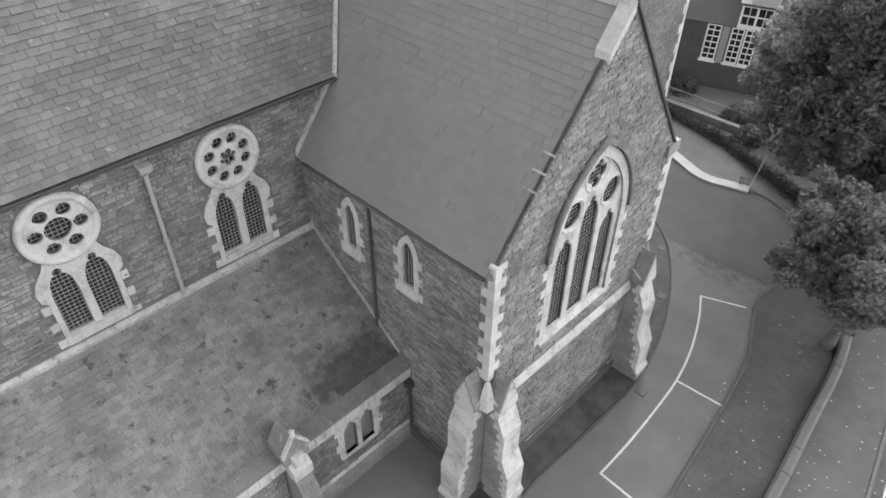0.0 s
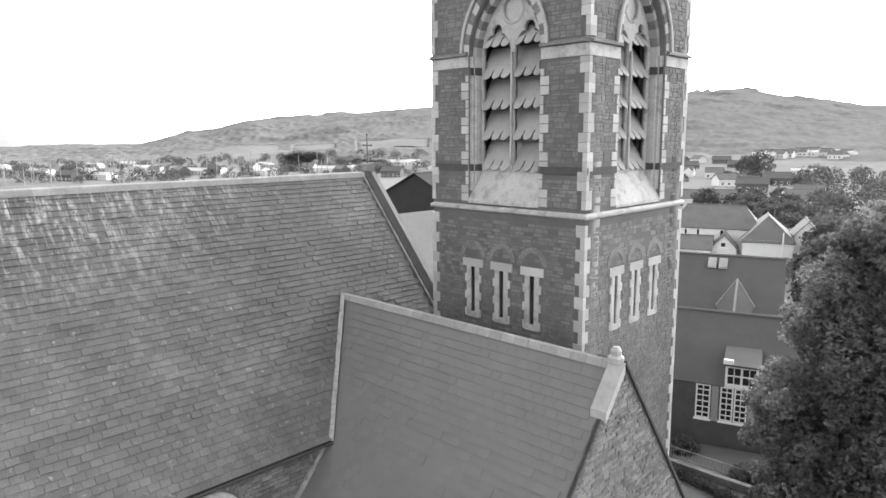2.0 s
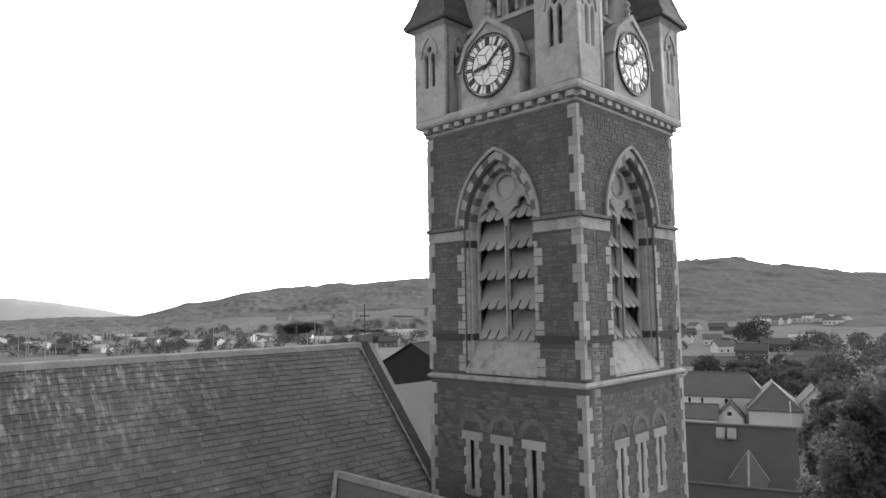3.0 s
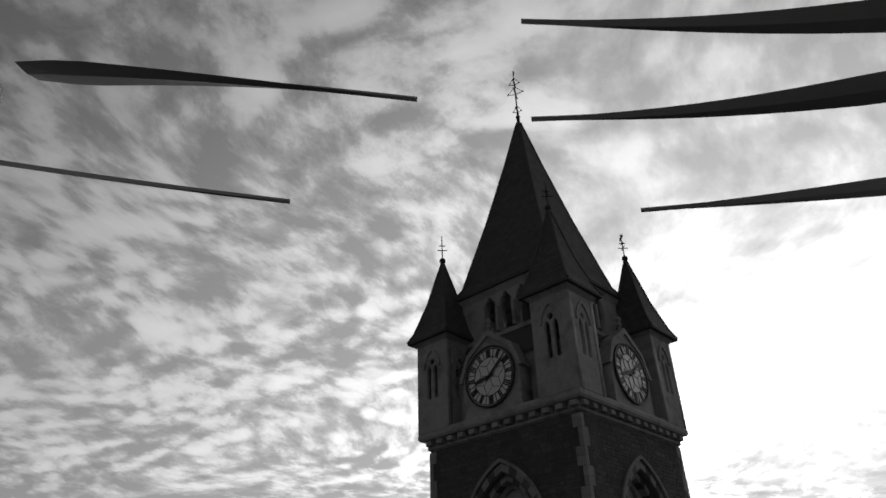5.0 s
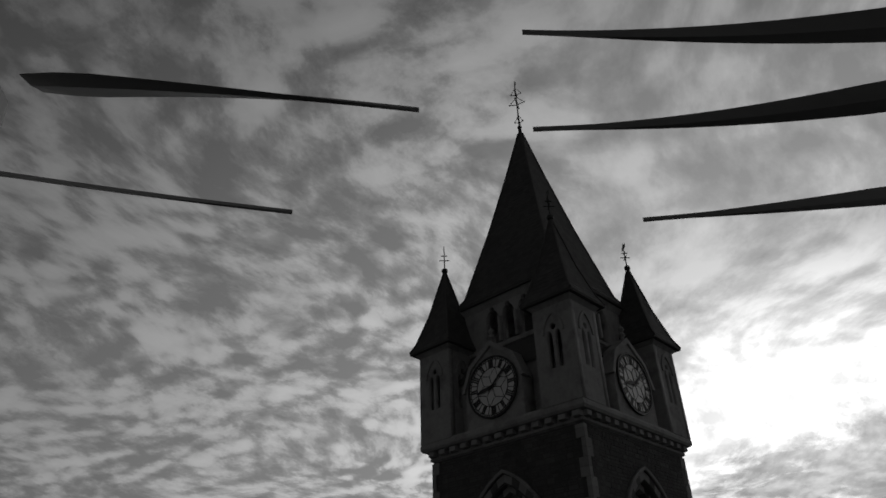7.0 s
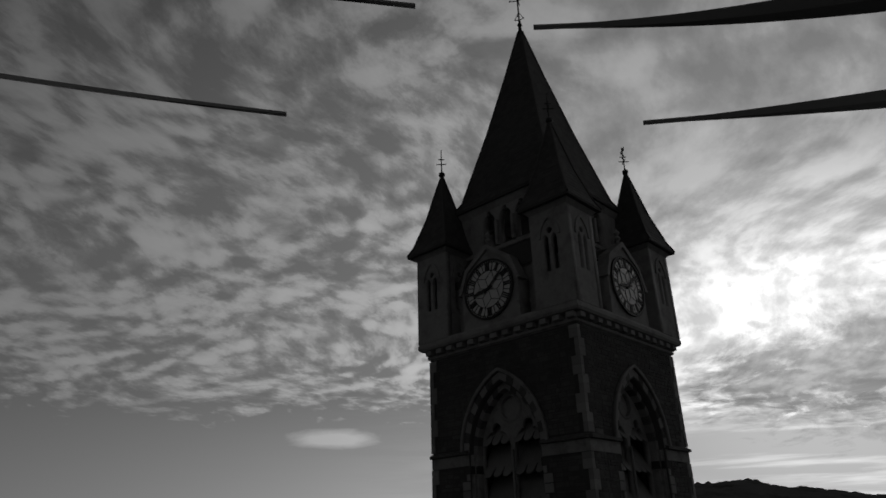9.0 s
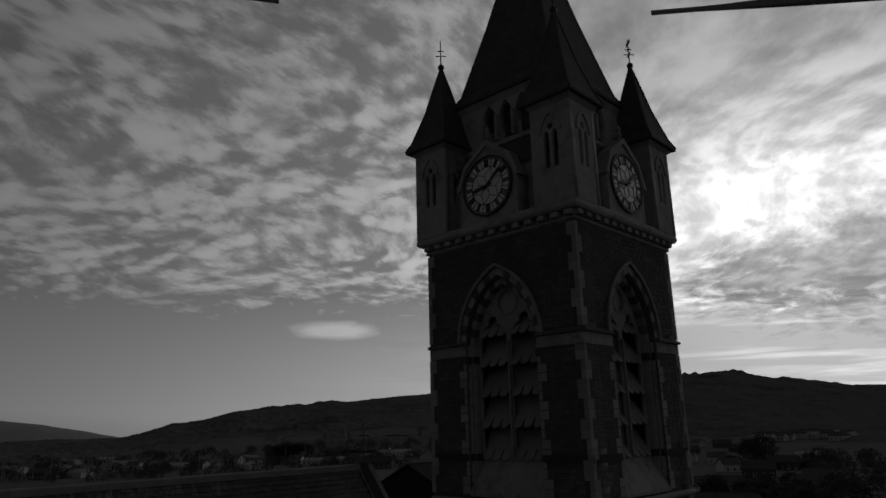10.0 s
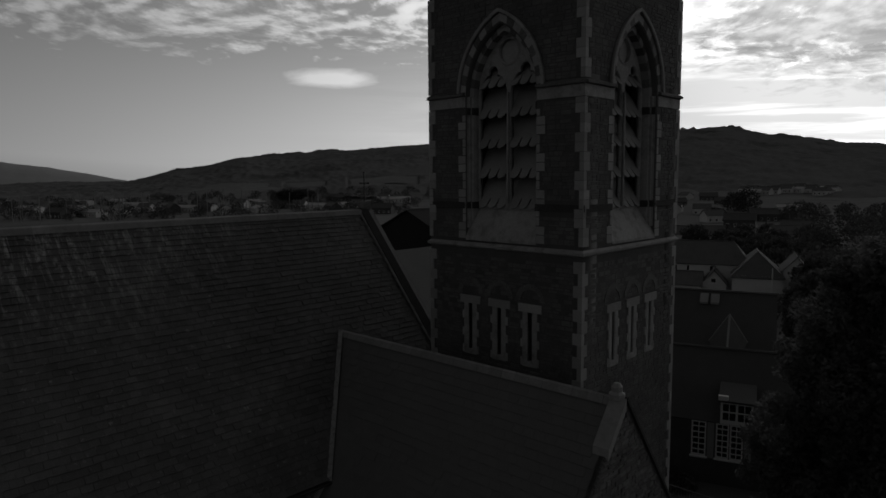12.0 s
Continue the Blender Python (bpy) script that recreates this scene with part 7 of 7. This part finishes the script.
# ---- quoins of the tower ----
tower_walls = [o for o in tower.children if o.name.startswith("wall")]
for z0, z1, h_, run_ in ((0.3, 19.5, 0.40, 1), (20.0, 24.85, 0.31, 2), (25.45, 29.0, 0.31, 2)):
    quoins(on_y(Y0), X1, -1, on_x(X1), Y0, 1, z0, z1, tower_walls[0], h_, 0.31, 0.13, run=run_)
    quoins(on_y(Y0), X0, 1, on_xb(X0), -Y0, -1, z0, z1, tower_walls[0], h_, 0.31, 0.14, run=run_)
    quoins(on_x(X1), Y1, -1, on_yb(Y1), -X1, 1, z0, z1, tower_walls[1], h_, 0.31, 0.14, run=run_)
for k, (w, c) in enumerate(FACES[:2]):  # jambs of the bell openings
    for side in (-1, 1):
        z, i = 20.0, 0
        while z < 24.5:
            ln = 0.36 if (i // 2) % 2 == 0 else 0.15
            s0, s1 = sorted((c + side * 1.60, c + side * (1.60 + ln)))
            solid("quoin", slab(([], []), w, s0, s1, z + 0.008, min(z + 0.302, 24.58), -0.3, 0.032, 0.008), DRESSED_ONE, tower_walls[k])
            z, i = z + 0.31, i + 1
        for z0, z1 in ((21.12, 21.38), (24.58, 24.86)):  # dark courses that run on round the jambs
            for q0, q1, d in ((1.40, 1.515, -0.225), (1.51, 1.63, -0.03)):
                s0, s1 = sorted((c + side * q0, c + side * q1))
                solid("dark_band", slab(([], []), w, s0, s1, z0, z1, -0.5, d, 0.01), COPING, tower_walls[k])
    # banded arch stones, pale and dark by turns
    for side in (-1, 1):
        A = arch(c - 1.60, c + 1.60, 25.2, 25.3, 2.42, 9)[2:]
        B = arch(c - 1.84, c + 1.84, 25.2, 25.3, 2.68, 9)[2:]
        half = A[:10], B[:10]
        for i in range(9):
            q = [half[0][i], half[1][i], half[1][i + 1], half[0][i + 1]]
            if side < 0:
                q = [(2 * c - s, z) for s, z in reversed(q)]
            v = ([], [])
            sweep(v, [[w(s, z, d) for s, z in q] for d in (-0.24, 0.03)])
            solid("arch_stone", v, DRESSED_ONE if i % 2 == 0 else STONE_ONE, tower_walls[k])


# ---- coursed rubble on the walls, and slates on the roofs ----
def unit_stone(name, axis, mat=STONE_ONE):
    """A block one long, one high and one deep, drawn in at its face; axis: the face looks along +x or -y."""
    V, F = slab(([], []), lambda s, z, d: (d, s, z) if axis == "x" else (s, -d, z), 0, 1, 0, 1, 0, 1, 0.0)
    V = [list(p) for p in V]
    for k, (ds, dz) in zip((4, 5, 6, 7), ((0.04, 0.09), (-0.04, 0.09), (-0.04, -0.09), (0.04, -0.09))):
        if axis == "x":
            V[k][1] += ds
        else:
            V[k][0] += ds
        V[k][2] += dz
    me = bpy.data.meshes.new(name)
    me.from_pydata([tuple(p) for p in V], [], F)
    me.materials.append(mat)
    return me


UNIT = {"x": unit_stone("stone_x", "x"), "y": unit_stone("stone_y", "y")}
UNIT_TOWER = {"x": unit_stone("tower_stone_x", "x", TOWER_STONE_ONE), "y": unit_stone("tower_stone_y", "y", TOWER_STONE_ONE)}


def rubble(wall, axis, plane, s0, s1, z0, z1, free, pick, seed, heights=(0.075, 0.18), lengths=(0.11, 0.46), relief=(0.008, 0.05), unit=UNIT, mat=STONE):
    """Fill a wall face with coursed stones where free(s, z) holds; those that pick() chooses become objects of their own, up to 300."""
    rng = random.Random(seed)
    w = on_x(plane) if axis == "x" else on_y(plane)
    vf, made, z = ([], []), 0, z0
    while z < z1 - 0.06:
        h = rng.uniform(*heights)
        s = s0 - rng.uniform(0, 0.3)
        while s < s1:
            ln = rng.uniform(*lengths)
            a, b, lo, hi = max(s, s0) + 0.006, min(s + ln, s1) - 0.006, z + 0.006, min(z + h, z1) - 0.006
            s += ln
            if b - a < 0.06:
                continue
            ok = [free(q, t) for q in (a, (a + b) / 2, b) for t in (lo, hi)]
            if not all(ok):
                third = (b - a) / 3
                runs = [(a, a + third), (a + third, b - third), (b - third, b)]
                runs = [r for r in runs if all(free(q, t) for q in r for t in (lo, hi))]
                if not runs:
                    continue
                a, b = runs[0][0], runs[-1][1]
                if len(runs) == 2 and runs[0][1] < runs[1][0] - 0.01:
                    b = runs[0][1]
            d = rng.uniform(*relief)
            if made < 300 and pick((a + b) / 2, lo):
                ob = new("stone", unit[axis])
                ob.parent = wall
                p = Vector(w(a, lo, -0.01))
                ob.location = p
                ob.scale = (d, b - a, hi - lo) if axis == "x" else (b - a, d, hi - lo)
                made += 1
            elif hi - lo > 0.15 and rng.random() < 0.4:  # two thin stones in place of a tall one
                m_ = lo + (hi - lo) * rng.uniform(0.4, 0.6)
                slab(vf, w, a, b, lo, m_ - 0.005, -0.01, d, 0.01)
                slab(vf, w, a, b, m_ + 0.005, hi, -0.01, rng.uniform(*relief), 0.01)
            else:
                slab(vf, w, a, b, lo, hi, -0.01, d, min(0.012, (hi - lo) * 0.15))
        z += h
    tagged(solid("stonework", vf, mat, wall), kind="stuff")


def clear_of(*shapes):
    return lambda s, z: not any(inside(p, s, z) for p in shapes)


# tower faces
for k, (w, c) in enumerate(FACES[:2]):
    arch_clear = [(c - 1.62, 19.9), (c + 1.62, 19.9)] + arch(c - 1.86, c + 1.86, 20.0, 25.2, 2.80, 10)[2:]
    slit_clear = [rect(c + o - 0.40, c + o + 0.40, 15.58, 17.88) for o in (-1.38, 0.0, 1.38)]
    bands = [rect(c - 9, c + 9, 19.5, 20.0), rect(c - 9, c + 9, 21.08, 21.42), rect(c - 9, c + 9, 24.85, 25.45)]
    free = clear_of(arch_clear, *slit_clear, *bands)
    rubble(tower_walls[k], "y" if k == 0 else "x", Y0 if k == 0 else X1, c - TH + 0.2, c + TH - 0.3, 8.0, 29.0, free,
           lambda s, z: 17.0 < z < 24 or z > 27, 100 + k, (0.10, 0.21), (0.15, 0.46), (0.006, 0.020), UNIT_TOWER, TOWER_STONE)
# transept side wall and gable
free = clear_of(*[rect(c - 0.47, c + 0.47, 7.4, 9.0) for c in side_wins], *[arch(c - 0.47, c + 0.47, 7.45, 9.05, 0.86) for c in side_wins],
                [(XN, 0), (XA, 0), (XA, ZB + 0.1), (XN, ZT + 0.2)])
rubble(t_wall, "y", YT, XN + 0.05, XG - 0.35, 0.8, ZE - 0.1, free, lambda s, z: s > -13.5 and z > 5.0, 110)
g_clear = clear_of(arch(GC - 2.05, GC + 2.05, 5.6, 9.5, 3.3, 12), rect(0, 40, 4.4, 5.06))
gable_in = lambda s, z: z < ZE + 0.15 + (ZR - ZE) * min((s - YT) / (YR - YT), (YT2 - s) / (YT2 - YR)) - 0.08
rubble(g_wall, "x", XG, YT + 0.3, YT2 - 0.3, 0.8, ZR + 0.1, lambda s, z: g_clear(s, z) and gable_in(s, z), lambda s, z: z > 9.5, 111)
# nave clerestory and aisle wall
n_free = clear_of(*[circle(c, 11.42, 1.08, 24) for c, k in ROSES], *[rect(c - 1.0, c + 1.0, 7.6, 10.6) for c, k in ROSES], *[rect(c - 1.2, c + 1.2, 9.4, 10.1) for c, k in ROSES])
rubble(nave_wall, "x", XN, -6.0, 12.0, ZT + 0.3, EAVE - 0.4, n_free, lambda s, z: 0 < s < 9 and z > 9.2, 112)
a_wall = [o for o in nave.children if o.name.startswith("aisle_wall")][0]
a_free = clear_of(*[rect(a - 0.06, b + 0.06, 1.3, 3.45) for a, b in aisle_win], rect(4.98, 5.64, 0, 4))
rubble(a_wall, "x", XA, -4.0, YT, 0.75, 3.36, a_free, lambda s, z: s > 5.6, 113)


def slates(roof, origin, along, up, length, rise, width, gauge, free, pick, mat, mat_one, seed, thick=0.02, tag="slate", play=(0.97, 1.01), inset=0.01):
    """Lapped slates on a slope: origin at an eaves corner, unit vectors along the eaves and up the slope."""
    rng = random.Random(seed)
    o, a, u = Vector(origin), Vector(along).normalized(), Vector(up).normalized()
    n = a.cross(u).normalized()
    if n.z < 0:
        n = -n
    me = bpy.data.meshes.new(tag)
    corners = [(0, 0, 0.5), (1, 0, 0.5), (1, 1.12, 0.0), (0, 1.12, 0.0), (inset, 0, 1.0), (1 - inset, 0, 1.0), (1 - inset, 1.12, 0.25), (inset, 1.12, 0.25)]
    me.from_pydata([tuple(a * (s * width * 0.992) + u * (t * gauge) + n * (d * thick)) for s, t, d in corners], [], BOXF)
    me.materials.append(mat_one)
    vf, made = ([], []), 0
    rows = int(rise / gauge)
    for r in range(rows):
        s = -width * (0.5 if r % 2 else 0.0)
        while s < length:
            ww = width * rng.uniform(*play)
            mid_s, mid_t = s + width / 2, (r + 0.5) * gauge
            if s >= 0 and s + width <= length and free(o + a * mid_s + u * mid_t):
                lift = rng.uniform(0.6, 1.5)
                if made < 300 and pick(mid_s, mid_t):
                    ob = new(tag, me)
                    ob.parent = roof
                    ob.location = o + a * s + u * (r * gauge) + n * 0.003
                    made += 1
                else:
                    k = len(vf[0])
                    slip = rng.uniform(-0.012, 0.012)
                    for cs, ct, cd in corners:
                        vf[0].append(tuple(o + a * (s + cs * ww) + u * ((r + ct) * gauge + slip) + n * (cd * thick * lift + 0.003)))
                    vf[1].extend(tuple(k + i for i in f) for f in BOXF)
            s += width
    tagged(solid("slating", vf, mat, roof), kind="stuff")


n_up = Vector((XR - XN, 0, RIDGE - EAVE))
t_top = lambda y: ZR - abs(y - YR) * TP
slates(nave_roof, (XN + EV, -10.0, EAVE - EV * PITCH), (0, 1, 0), n_up, YC - 0.3 + 10.0, n_up.length + EV * 1.6 - 0.12, 0.32, 0.225,
       lambda p: not (9.5 < p.y < 21 and p.z < t_top(p.y) + 0.05), lambda s, t: 9 < s < 22 and t < 5.5, SLATE, SLATE_ONE, 200, 0.032, play=(0.985, 1.0), inset=0.004)
t_up = Vector((0, YR - YT, ZR - ZE))
valley = lambda p: p.x < XG - 0.2 and p.x > XN - max(0.0, (p.z - EAVE) / PITCH) + 0.12
slates(t_roof, (XV, YT - OV, ZE - OV * TP), (1, 0, 0), t_up, XG + 0.16 - XV, t_up.length + OV * 1.6 - 0.2, 0.36, 0.27, valley,
       lambda s, t: t > 4.6 and s > 6, SLATE_NEW, SLATE_NEW_ONE, 201, 0.024, play=(0.998, 1.001), inset=0.001)
a_up = Vector((XN - XA + 0.35, 0, ZT - ZB))
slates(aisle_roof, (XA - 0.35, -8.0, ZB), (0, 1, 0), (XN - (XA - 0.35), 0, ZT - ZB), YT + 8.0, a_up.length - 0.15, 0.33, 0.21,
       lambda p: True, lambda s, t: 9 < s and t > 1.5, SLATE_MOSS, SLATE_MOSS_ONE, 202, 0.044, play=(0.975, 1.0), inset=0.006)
